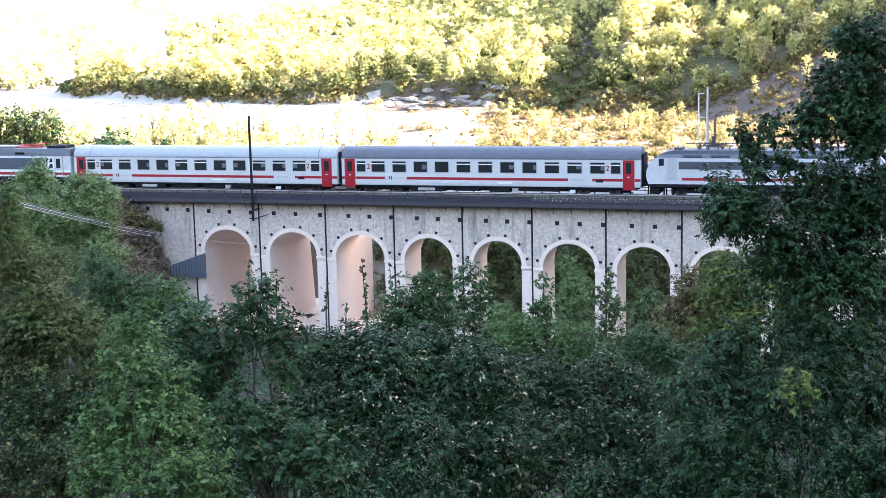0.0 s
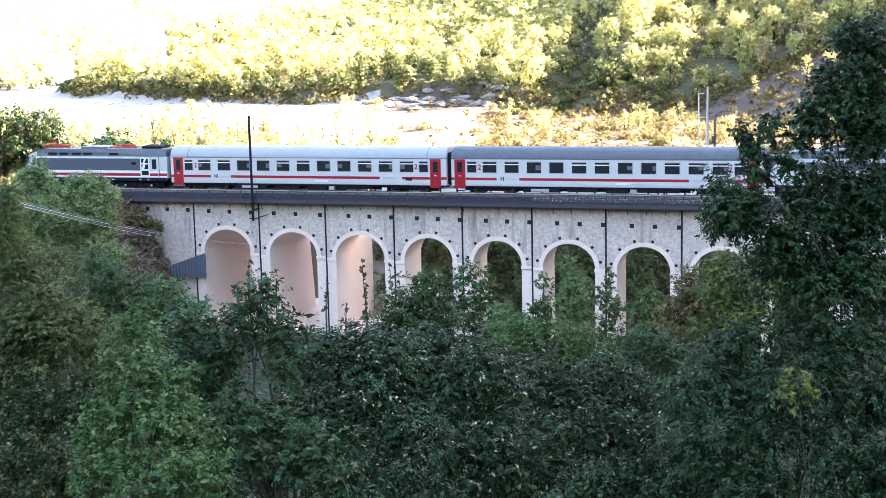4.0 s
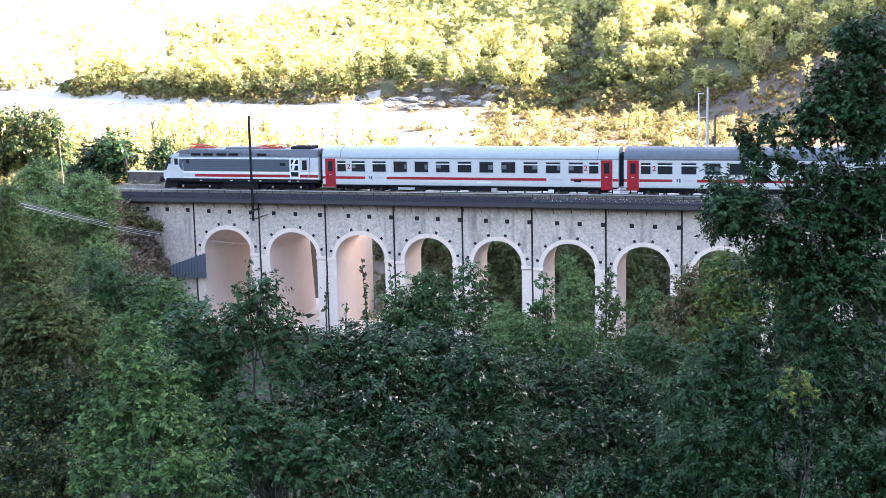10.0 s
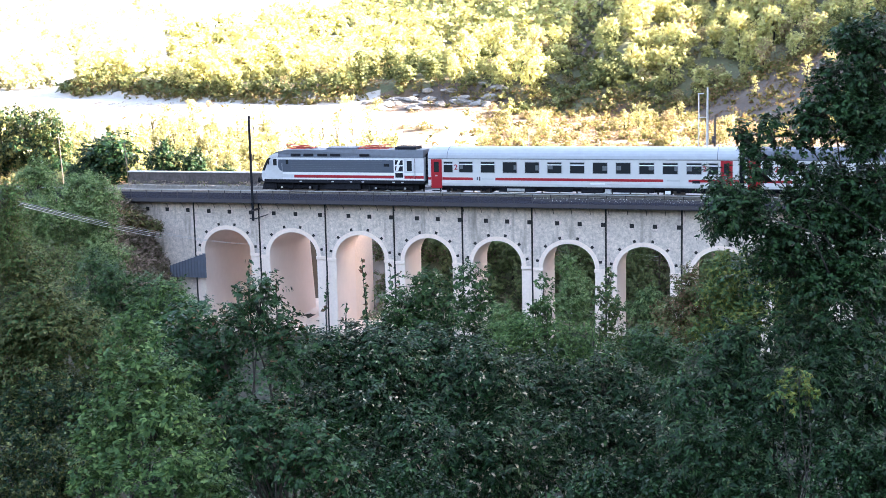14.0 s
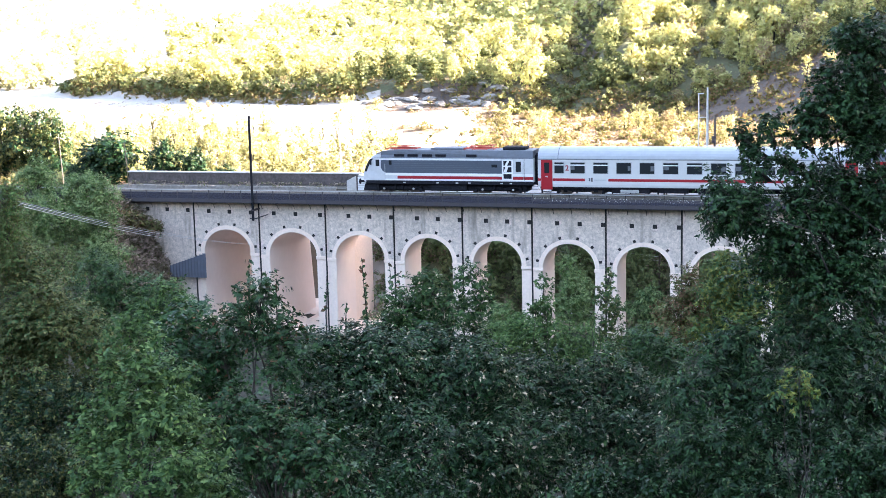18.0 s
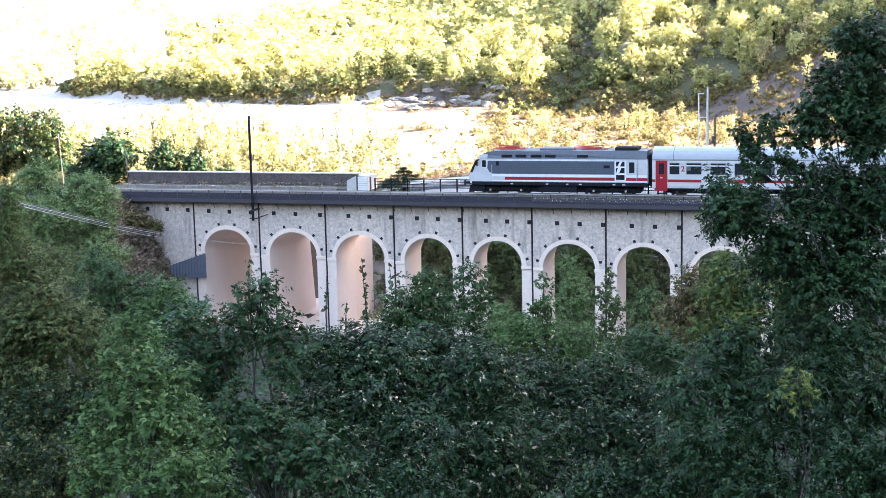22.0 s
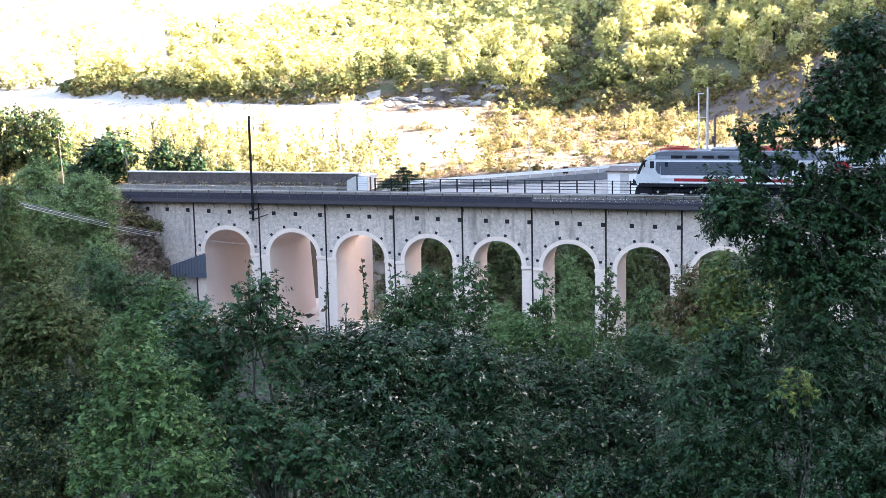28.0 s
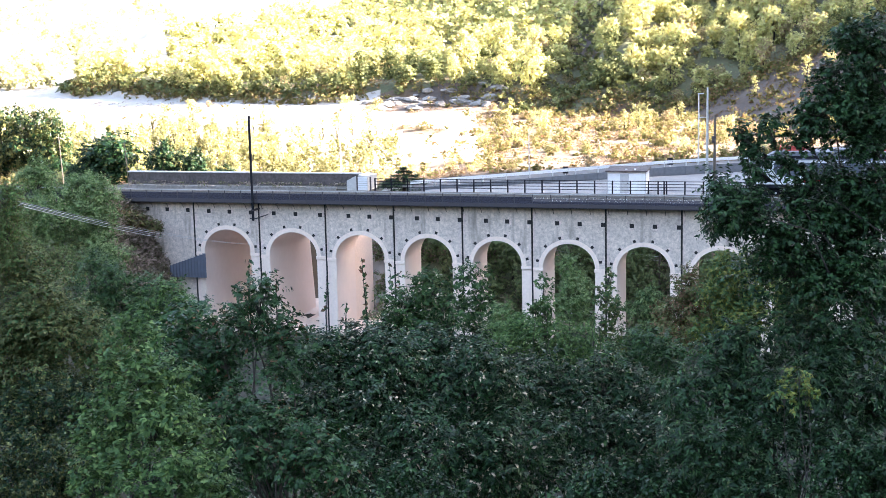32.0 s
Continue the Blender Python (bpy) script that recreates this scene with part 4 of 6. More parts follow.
yard = thing("yard", "pale gravel yard behind the viaduct", "yard", LINE, kind="structure")
ypts = [(-4.5, 12.0), (26, 12.0), (40, 20), (40, 43.2), (24, 32.5), (-3.9, 13.7)]
part("surface", Build().prism(ypts, -1.4, -1.06, axis="z"), M["yard"], yard)
for i in range(8):
    part("patch", Build().prism([(2 + i * 4.1, 12.6), (4.2 + i * 4.1, 12.5), (4.4 + i * 4.1, 13.4), (1.8 + i * 4.1, 13.6)], -1.06, -1.052, axis="z"), M["kerb"], yard)

hut = thing("equipment_hut", "white equipment hut with a dark overhanging roof", "hut", LINE)
part("wall", Build().box(13.4, 16.85, 12.3, 14.6, -1.1, 0.92), M["white"], hut)
part("roof", Build().prism([(12.05, 0.92), (14.8, 1.05), (14.8, 1.22), (12.05, 1.04)], 13.25, 17.0), M["darkwall"], hut, "dark flat roof")
d = part("door", Build().box(14.55, 15.35, 12.27, 12.30, -1.0, 0.75), M["galv"], hut, "grey metal door")
part("handle", Build().box(15.22, 15.28, 12.24, 12.27, -0.15, -0.05), M["black"], d)
part("door", Build().box(15.7, 16.4, 12.27, 12.30, -1.0, 0.75), M["white"], hut)
part("lamp", Build().box(15.05, 15.2, 12.1, 12.3, 1.10, 1.2), M["white"], hut)
part("lamp", Build().box(15.85, 16.0, 12.1, 12.3, 1.12, 1.22), M["white"], hut)
for u in (13.4, 16.81):
    part("corner_trim", Build().box(u, u + 0.05, 12.27, 12.31, -1.1, 0.92), M["galv"], hut)


def wall_w(u):
    return 13.8 + 0.675 * (u + 3.9)


rw = thing("road_wall", "grey concrete retaining wall along the road", "wall", LINE)
gr = thing("guardrail", "roadside guardrail on galvanised steel posts, its beam whitened as if sunlit", "guardrail", LINE)
ua = -5.5
while ua < 36:
    ub = ua + 2.0
    za, zb = [min(-0.18, -0.78 + 0.028 * (q + 4)) for q in (ua, ub)]
    wa, wb = wall_w(ua), wall_w(ub)
    m = Build()
    v = [(ua + 0.02, wa, -1.3), (ub - 0.02, wb, -1.3), (ub - 0.02, wb, zb), (ua + 0.02, wa, za)]
    v += [(p - 0.2, q + 0.3, r) for p, q, r in v]
    part("panel", m.add(v, [(0, 1, 2, 3), (7, 6, 5, 4), (3, 2, 6, 7), (0, 4, 5, 1), (0, 3, 7, 4), (1, 5, 6, 2)]), M["roadwall"], rw)
    part("post", Build().box(ua - 0.05, ua + 0.05, wa + 0.12, wa + 0.22, za - 0.3, za + 0.66), M["galv"], gr)
    bm = Build()
    for k0, k1, o in ((0.36, 0.46, 0.0), (0.46, 0.54, 0.05), (0.54, 0.66, 0.0)):
        bm.add([(ua, wa + 0.08 + o, za + k0), (ub, wb + 0.08 + o, zb + k0), (ub, wb + 0.08 + o, zb + k1), (ua, wa + 0.08 + o, za + k1),
                (ua, wa + 0.11 + o, za + k0), (ub, wb + 0.11 + o, zb + k0), (ub, wb + 0.11 + o, zb + k1), (ua, wa + 0.11 + o, za + k1)], [(0, 1, 2, 3), (4, 7, 6, 5), (0, 4, 5, 1), (3, 2, 6, 7)])
    # steel beam in white, the sunlight on it put into the colour
    part("beam", bm, M["white"], gr)
    ua = ub
for u, top in ((7.6, 0.05), (17.0, 0.35)):
    w = wall_w(u)
    s = thing("road_sign", "small dark road sign seen from behind", "road sign", LINE)
    part("plate", Build().box(u - 0.28, u + 0.28, w + 0.28, w + 0.31, top - 0.35, top + 0.35), M["black"], s)
    part("post", Build().tube([(u, w + 0.34, -0.9), (u, w + 0.34, top + 0.3)], 0.035, 6), M["galv"], s)
# road behind the wall
rd = Build()
rp = [(q, wall_w(q)) for q in np.arange(-6, 60, 3.0)]
for (a, b), (c, d2) in zip(rp[:-1], rp[1:]):
    z0, z1 = [min(-0.24, -0.80 + 0.028 * (q + 4)) + 0.03 for q in (a, c)]
    rd.add([(a - 0.2, b + 0.4, z0), (c - 0.2, d2 + 0.4, z1), (c - 1.3, d2 + 1.9, z1 + 0.05), (a - 1.3, b + 1.9, z0 + 0.05)], [(0, 1, 2, 3)])
thing("road", "grey asphalt road running up the valley", "road", LINE, kind="structure", data=rd.mesh("road", M["asphalt"]))

# masts and poles
mast = thing("catenary_mast", "slim dark steel mast on the footway", "mast", at(-15.4, -1.2))
part("pole", Build().prism([(-0.08, -0.08), (0.08, -0.08), (0.08, 0.08), (-0.08, 0.08)], -2.2, 6.95, axis="z"), M["black"], mast)
part("bracket", Build().box(-0.3, 0.35, -0.05, 0.12, -2.05, -1.95).tube([(0.3, 0.0, -1.98), (1.0, 0.9, -1.75)], 0.05, 5), M["rust"], mast)
part("bracket", Build().box(-0.12, 0.12, -0.1, 1.2, -1.35, -1.22), M["rust"], mast)
m2 = thing("lighting_mast", "tall pale galvanised mast with crossarm", "mast", at(22.95, 5.4))
part("pole", Build().tube([(0, 0, -1.2), (0, 0, 4), (0, 0, 8.7)], [0.13, 0.11, 0.07], 8), M["galv"], m2)
part("crossarm", Build().box(-0.7, 0.1, -0.04, 0.04, 6.2, 6.28), M["galv"], m2)
part("insulator", Build().tube([(-0.65, 0, 6.28), (-0.65, 0, 6.5)], 0.05, 6), M["pale"], m2)
m3 = thing("timber_pole", "dark timber pole beside the yard", "pole", at(22.95, 11.8))
part("pole", Build().tube([(0, 0, -1.2), (0.02, 0, 6.0)], [0.14, 0.10], 7), M["wood"], m3)
part("transformer_box", Build().box(-0.22, 0.12, -0.3, -0.1, 3.6, 4.2, bev=0.02), M["darkwall"], m3)
m4 = thing("street_lamp", "slim pale street lamp by the road", "street lamp", at(19.6, wall_w(19.6) + 0.6))
part("pole", Build().tube([(0, 0, -0.6), (0, 0, 7.0)], [0.09, 0.06], 7), M["galv"], m4)
part("lamp_head", Build().box(-0.1, 0.5, -0.1, 0.1, 6.95, 7.05, bev=0.03), M["galv"], m4)
m5 = thing("street_lamp", "slim pale street lamp by the road", "street lamp", at(-16.0, 22.0))
part("pole", Build().tube([(0, 0, -4), (0, 0, 4.4)], [0.09, 0.06], 7), M["galv"], m5)
m6 = thing("street_lamp", "slim pale street lamp by the road", "street lamp", at(3.6, wall_w(3.6) + 4.5))
part("pole", Build().tube([(0, 0, -0.8), (0, 0, 3.6)], [0.07, 0.05], 7), M["galv"], m6)
for u, w, top in ((-32.4, 7.6, 3.8), (-40.5, 9.0, 4.6)):
    m7 = thing("wall_post", "thin leaning weathered post at the wall's end", "post", at(u, w))
    part("pole", Build().tube([(0, 0, -1.0), (-0.25, 0, top - 0.6), (-0.3, 0, top)], 0.05, 6), M["wood"], m7)

# sheet fence at the foot of the abutment
sf = thing("sheet_fence", "blue-grey corrugated sheet fence by the abutment", "fence", at(-24.0, -0.75, 0))
for i in range(12):
    a, b = i * 0.3, i * 0.3 + 0.3
    top = -6.45 + 1.15 * (i / 11)
    v = [(a, 0, -7.5), (a + 0.15, -0.05, -7.5), (b, 0, -7.5), (b, 0, top), (a + 0.15, -0.05, top), (a, 0, top)]
    v += [(p, q + 0.02, r) for p, q, r in v]
    part("sheet", Build().add(v, [(0, 1, 4, 5), (1, 2, 3, 4), (6, 11, 10, 7), (7, 10, 9, 8), (5, 4, 10, 11), (4, 3, 9, 10)]), M["sheet"], sf)

# overhead cables from the hillside to the abutment
cb = thing("overhead_cables", "bundle of thin pale cables sagging to the viaduct", "cables", kind="")
for k in range(4):
    a, b = Vector((-14.15, 40.0 + 0.2 * k, 9.42 - 0.075 * k)), LINE @ Vector((-24.2, -0.9, -3.5 - 0.17 * k))
    pts = [a.lerp(b, t) - Vector((0, 0, 0.12 * math.sin(math.pi * t))) for t in np.linspace(0, 1, 12)]
    part("cable", Build().tube(pts, 0.014, 4), M["galv"] if k % 2 else M["sheet"], cb)
    c = LINE @ Vector((-16.2, -0.3, -4.45))
    if k < 2:
        pts = [b.lerp(c, t) - Vector((0, 0, 0.12 * math.sin(math.pi * t))) for t in np.linspace(0, 1, 6)]
        part("cable", Build().tube(pts, 0.012, 4), M["galv"], cb)
cpz = float(height(-14.2, 40.3))
cp = thing("cable_pole", "wooden pole carrying cables on the hillside", "pole", Matrix.Translation((-14.2, 40.3, cpz)))
part("pole", Build().tube([(0, 0, -0.5), (0, 0, 9.42 - cpz + 0.3)], [0.13, 0.10], 7), M["wood"], cp)

# farm building glimpsed behind the large tree
hs = thing("house", "white rendered house with a shallow grey roof", "house", at(38.0, 46.0, float(height(*(LINE @ Vector((38, 46, 0)))[:2]))))
part("wall", Build().box(-4, 8, -3, 3, -0.5, 4.2), M["pale"], hs)
part("fascia", Build().box(-4.55, 8.55, -3.75, -3.6, 4.08, 4.28), M["white"], hs, "white eaves board")
part("roof", Build().prism([(-3.6, 4.2), (3.6, 4.2), (0, 6.0)], -4.5, 8.5), M["roadwall"], hs)
for a in (-2, 1.5, 5):
    w = part("window", Build().box(a, a + 1.0, -3.04, -2.98, 1.6, 3.0), M["black"], hs)
    part("pane", Build().box(a + 0.08, a + 0.92, -3.06, -3.04, 1.68, 2.92), M["glass"], w)

# log rail and spare pole seen through the arches
lr = thing("log_rail", "weathered timber rail on short posts", "rail", at(10.7, 8.2, -11.6))
for z in (0.25, 0.5):
    part("log", Build().tube([(0, 0, z), (2.3, 0.05, z - 0.12)], 0.06, 6), M["pale"], lr)
for a in (0.4, 1.9):
    part("post", Build().tube([(a, 0.06, -0.8), (a, 0.06, 0.55)], 0.06, 6), M["wood"], lr)
tp = thing("timber_pole", "weathered timber pole behind the arches", "pole", at(18.4, 10.2, 0))
part("pole", Build().tube([(0, 0, -11.5), (0, 0, -6.3)], 0.10, 6), M["wood"], tp)

lw = thing("power_line", "thin cable slung to the timber pole behind the arches", "cable", LINE)
part("cable", Build().tube([(18.4, 10.2, -6.4), (14.0, 10.6, -6.0), (9.0, 11.0, -5.2), (2.0, 11.6, -3.8)], 0.018, 4), M["galv"], lw)
part("cable", Build().tube([(18.4, 10.2, -6.7), (14.0, 10.6, -6.7), (9.0, 11.0, -6.2), (2.0, 11.6, -5.2)], 0.014, 4), M["galv"], lw)

# pale boulders on the bare bank
rk = np.random.default_rng(9)


def boulder(name, label, group, x, y, size, material, flat=0.6):
    bm = bmesh.new()
    bmesh.ops.create_icosphere(bm, subdivisions=2, radius=1.0)
    for v in bm.verts:
        v.co *= 0.75 + 0.5 * rk.random()
        v.co.z *= flat
    me = bpy.data.meshes.new(name)
    bm.to_mesh(me)
    bm.free()
    me.materials.append(material)
    q = thing(name, label, "rock", Matrix.Translation((x, y, float(height(x, y)) + 0.02)) @ Matrix.Rotation(rk.uniform(0, 6), 4, "Z"), group=group, data=me)
    q.scale = (size, size * rk.uniform(0.5, 1.0), size * rk.uniform(0.6, 1.0))


for i in range(7):
    p = LINE @ Vector((rk.uniform(-27.6, -23.6), rk.uniform(-7.5, -3.0), 0))
    boulder("boulder", "grey limestone boulder on the bare bank", "boulders on the bank", p.x, p.y, rk.uniform(0.2, 0.5), M["kerb"])
# ledges of rock that break through the slope below the wood
for i in range(40):
    a, d = rk.uniform(0, 6.28), math.sqrt(rk.random())
    boulder("rock_outcrop", "pale grey rock ledge breaking through the slope", "rock ledges", -1 + 12 * d * math.cos(a), 210 + 5.5 * d * math.sin(a), rk.uniform(0.5, 1.9), M["kerb"], 0.42)
# ---- plants ----
def leaves(name, centres, outward, size, material, rng, droop=0.6, narrow=0.5, second=None, share=0.0, form=0.0, along=None, third=None, third_share=0.0):
    """One mesh of folded leaves: each has a midrib and two halves. form: how far they face outward; along: the way each leaf points."""
    n = len(centres)
    if along is None:
        nrm = outward * (0.55 + 1.1 * form) + rng.normal(0, 0.6 - 0.3 * form, (n, 3)) + np.array([0, 0, 0.55 - 0.25 * form])
        along = rng.normal(0, 1, (n, 3)) + outward * 0.6 - np.array([0, 0, droop])
    else:
        nrm = outward.copy()
    nrm /= np.linalg.norm(nrm, axis=1)[:, None]
    along -= nrm * np.sum(along * nrm, 1)[:, None]
    along /= np.linalg.norm(along, axis=1)[:, None]
    across = np.cross(nrm, along)
    s = size * rng.uniform(0.55, 1.45, n)[:, None]
    v = np.empty((n, 4, 3))
    v[:, 0] = centres - along * s * 0.5
    v[:, 1] = centres + across * s * narrow * 0.6 + nrm * s * 0.12 - along * s * 0.05
    v[:, 2] = centres + along * s * 0.55 - nrm * s * 0.06
    v[:, 3] = centres - across * s * narrow * 0.6 + nrm * s * 0.12 - along * s * 0.05
    me = bpy.data.meshes.new(name)
    me.vertices.add(4 * n)
    me.vertices.foreach_set("co", v.reshape(-1))
    o = np.arange(n)[:, None] * 4
    loops = np.concatenate([o + [0, 1, 2], o + [0, 2, 3]], 1).reshape(-1)
    me.loops.add(6 * n)
    me.loops.foreach_set("vertex_index", loops)
    me.polygons.add(2 * n)
    me.polygons.foreach_set("loop_start", np.arange(2 * n) * 3)
    me.polygons.foreach_set("loop_total", np.full(2 * n, 3))
    me.materials.append(material)
    if second is not None:
        me.materials.append(second)
        k = rng.random(n)
        kind = (k < share).astype(int)
        if third is not None:
            me.materials.append(third)
            kind[k > 1 - third_share] = 2
        me.polygons.foreach_set("material_index", np.repeat(kind, 2))
    me.update(calc_edges=True)
    return me


def lumps_in(rng, n, centre, radii, rmin, rmax, hollow=0.45):
    d = rng.normal(0, 1, (n, 3))
    d /= np.linalg.norm(d, axis=1)[:, None]
    k = (hollow + (1 - hollow) * rng.random(n) ** 0.6)[:, None]
    return np.array(centre) + d * k * np.array(radii), rng.uniform(rmin, rmax, n)


def foliage(rng, lumps, rad, count, flat=0.8, sprigs=0.22):
    """Points through the outer part of the lumps and along sprigs that stick out of them, and the way outward."""
    w = rad ** 2
    k2 = int(count * sprigs)
    pick = rng.choice(len(lumps), count - k2, p=w / w.sum())
    d = rng.normal(0, 1, (count - k2, 3))
    d /= np.linalg.norm(d, axis=1)[:, None]
    k = np.clip(rng.normal(0.80, 0.34, count - k2), 0.05, 1.7)[:, None]
    p = lumps[pick] + d * k * rad[pick][:, None] * np.array([1, 1, flat])
    if k2 < 16:
        return p, d
    m = max(1, k2 // 16)
    pick = rng.choice(len(lumps), m)
    e = rng.normal(0, 1, (m, 3)) + np.array([0, 0, 0.7])
    e /= np.linalg.norm(e, axis=1)[:, None]
    i = rng.integers(0, m, k2)
    t = rng.random(k2)[:, None]
    r = rad[pick][i][:, None]
    q = lumps[pick][i] + e[i] * r * (0.5 + 1.5 * t) - np.array([0, 0, 0.35]) * r * t * t + rng.normal(0, 0.10, (k2, 3)) * r
    return np.concatenate([p, q]), np.concatenate([d, e[i]])


def wood(root, crown, lumps, girth, rng, limbs=9):
    """A leaning, tapered trunk with limbs that reach into the crown's clumps."""
    m = Build()
    a, b = Vector(root), Vector(crown)
    mid = a.lerp(b, 0.5) + Vector((rng.normal(0, 0.04), rng.normal(0, 0.04), 0)) * (b - a).length
    m.tube([a - Vector((0, 0, 0.3)), a.lerp(mid, 0.4), mid, mid.lerp(b, 0.6), b], [girth * 1.25, girth, girth * 0.8, girth * 0.55, girth * 0.25], 8)
    sel = rng.choice(len(lumps), min(limbs, len(lumps)), replace=False)
    for i in sel:
        e = Vector(lumps[i])
        s = mid.lerp(b, rng.uniform(0.0, 0.8))
        q = s.lerp(e, 0.5) + Vector((0, 0, 0.12 * (e - s).length))
        m.tube([s, q, e], [girth * 0.42, girth * 0.26, girth * 0.08], 5)
    return m


def tree(name, label, root, crown, radii, clumps, clump_r, count, size, material, seed, girth=0.1, category="tree", group="",
         second=None, share=0.0, limbs=9, hollow=0.45, narrow=0.5, flat=0.8):
    """root: x, y on the ground; crown: its middle."""
    rng = np.random.default_rng(seed)
    z = float(height(root[0], root[1]))
    base = Vector((root[0], root[1], z))
    ob = thing(name, label, category, Matrix.Translation(base), group=group)
    c = np.array(crown) - np.array(base)
    lumps, rad = lumps_in(rng, clumps, c, radii, *clump_r, hollow)
    part("trunk", wood((0, 0, 0), c, lumps, girth, rng, limbs), M["bark"], ob)
    p, d = foliage(rng, lumps, rad, count, flat)
    part("crown", leaves("crown", p, d, size, material, rng, second=second, share=share, narrow=narrow), None, ob)
    return ob


def sprays(rng, boughs, count, size, droop, per=9, ball=0.9):
    """Leaves set alternately along twigs that grow out of the boughs, mostly from their upper sides: places, normals and directions."""
    m = max(4, count // per)
    w = boughs[:, 3] ** 2
    b = boughs[rng.choice(len(boughs), m, p=w / w.sum())]
    d = rng.normal(0, 1, (m, 3)) + np.array([0, 0, 0.35])
    d /= np.linalg.norm(d, axis=1)[:, None]
    r = b[:, 3:4]
    start = b[:, :3] + d * r * rng.uniform(0.45, 1.0, (m, 1)) * np.array([1, 1, 0.85])
    e = d + rng.normal(0, 0.45, (m, 3)) - np.array([0, 0, 0.25 * droop])
    e /= np.linalg.norm(e, axis=1)[:, None]
    reach = np.minimum(r * rng.uniform(0.3, 0.75, (m, 1)), size * per * 0.42) + size
    up = d * ball + np.array([0, 0, 0.7]) + rng.normal(0, 0.25, (m, 3))
    side = np.cross(e, up)
    side /= np.linalg.norm(side, axis=1)[:, None] + 1e-6
    t = (np.arange(per)[None, :] + rng.uniform(0.1, 0.9, (m, per))) / per
    sg = np.where(np.arange(per) % 2, 1.0, -1.0)[None, :, None]
    p = start[:, None] + e[:, None] * reach[:, None] * t[..., None] - np.array([0, 0, 0.35 * droop]) * reach[:, None] * (t ** 2)[..., None]
    along = e[:, None] * 0.7 + side[:, None] * sg * 0.85 - np.array([0, 0, droop]) + rng.normal(0, 0.3, (m, per, 3))
    along /= np.linalg.norm(along, axis=2)[..., None]
    nrm = up[:, None] + rng.normal(0, 0.34, (m, per, 3))
    p = p + along * size * 0.5
    return p.reshape(-1, 3), nrm.reshape(-1, 3), along.reshape(-1, 3)


def bough_tree(name, label, category, root, lobes, count, size, material, second, share, seed, girth, narrow=0.46, droop=0.4, keys=0.0):
    """root: x, y on the ground; lobes: middle, half width and half height of each main mass of the crown."""
    rng = np.random.default_rng(seed)
    base = Vector((root[0], root[1], float(height(root[0], root[1]))))
    ob = thing(name, label, category, Matrix.Translation(base))
    boughs, m = [], Build()
    heart = sum((Vector(q[:3]) for q in lobes), Vector()) / len(lobes) - base
    fork = Vector((heart.x * 0.25, heart.y * 0.5, heart.z * 0.66))
    m.tube([(0, 0, -0.3), fork * 0.5 + Vector((girth, 0, 0)), fork], [girth * 1.3, girth, girth * 0.8], 8)
    for x, y, z, rx, rz in lobes:
        c = Vector((x, y, z)) - base
        far = (c - fork).length
        sway = [Vector(rng.normal(0, 0.07 * far, 3)) for _ in range(2)]
        low, bend = fork.lerp(c, 0.3) + sway[0], fork.lerp(c, 0.65) + sway[1] + Vector((0, 0, 0.08 * far))
        m.tube([fork, low, bend, c], [girth * 0.4, girth * 0.3, girth * 0.2, girth * 0.1], 6)
        k = 15 + int(rng.integers(0, 5))
        d = rng.normal(0, 1, (k, 3)) + np.array([0, 0, 0.25])
        d /= np.linalg.norm(d, axis=1)[:, None]
        q = np.array(c) + d * np.array([rx, rx * 0.9, rz]) * rng.uniform(0.5, 0.98, (k, 1))
        rr = min(rx, rz) * rng.uniform(0.32, 0.6, k)
        for e, r in zip(q, rr):
            boughs.append((*e, r))
            s = c.lerp(Vector(e), 0.5) + Vector((0, 0, 0.1 * r))
            m.tube([c.lerp(bend, 0.2), s, e], [girth * 0.16, girth * 0.1, girth * 0.04], 4)
        boughs.append((*c, min(rx, rz) * 0.8))
    part("trunk", m, M["bark"], ob)
    p, nrm, along = sprays(rng, np.array(boughs), count, size, droop)
    part("crown", leaves("crown", p, nrm, size, material, rng, second=second, share=share, narrow=narrow, along=along, third=M["seed_keys"] if keys else None, third_share=keys), None, ob)
    return ob


# trees on the camera's slope and in the valley; lower crowns get shade-darkened leaves
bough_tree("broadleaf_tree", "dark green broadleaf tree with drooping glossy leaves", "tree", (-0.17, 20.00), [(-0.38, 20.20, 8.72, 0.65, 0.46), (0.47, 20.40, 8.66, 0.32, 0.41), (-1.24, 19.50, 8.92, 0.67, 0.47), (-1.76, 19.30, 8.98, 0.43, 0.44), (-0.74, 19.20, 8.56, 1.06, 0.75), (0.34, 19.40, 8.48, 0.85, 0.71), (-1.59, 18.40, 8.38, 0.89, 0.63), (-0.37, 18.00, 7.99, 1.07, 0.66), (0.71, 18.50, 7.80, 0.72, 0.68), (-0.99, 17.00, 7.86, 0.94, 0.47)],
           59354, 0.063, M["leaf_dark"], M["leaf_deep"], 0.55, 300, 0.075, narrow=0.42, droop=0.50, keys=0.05)
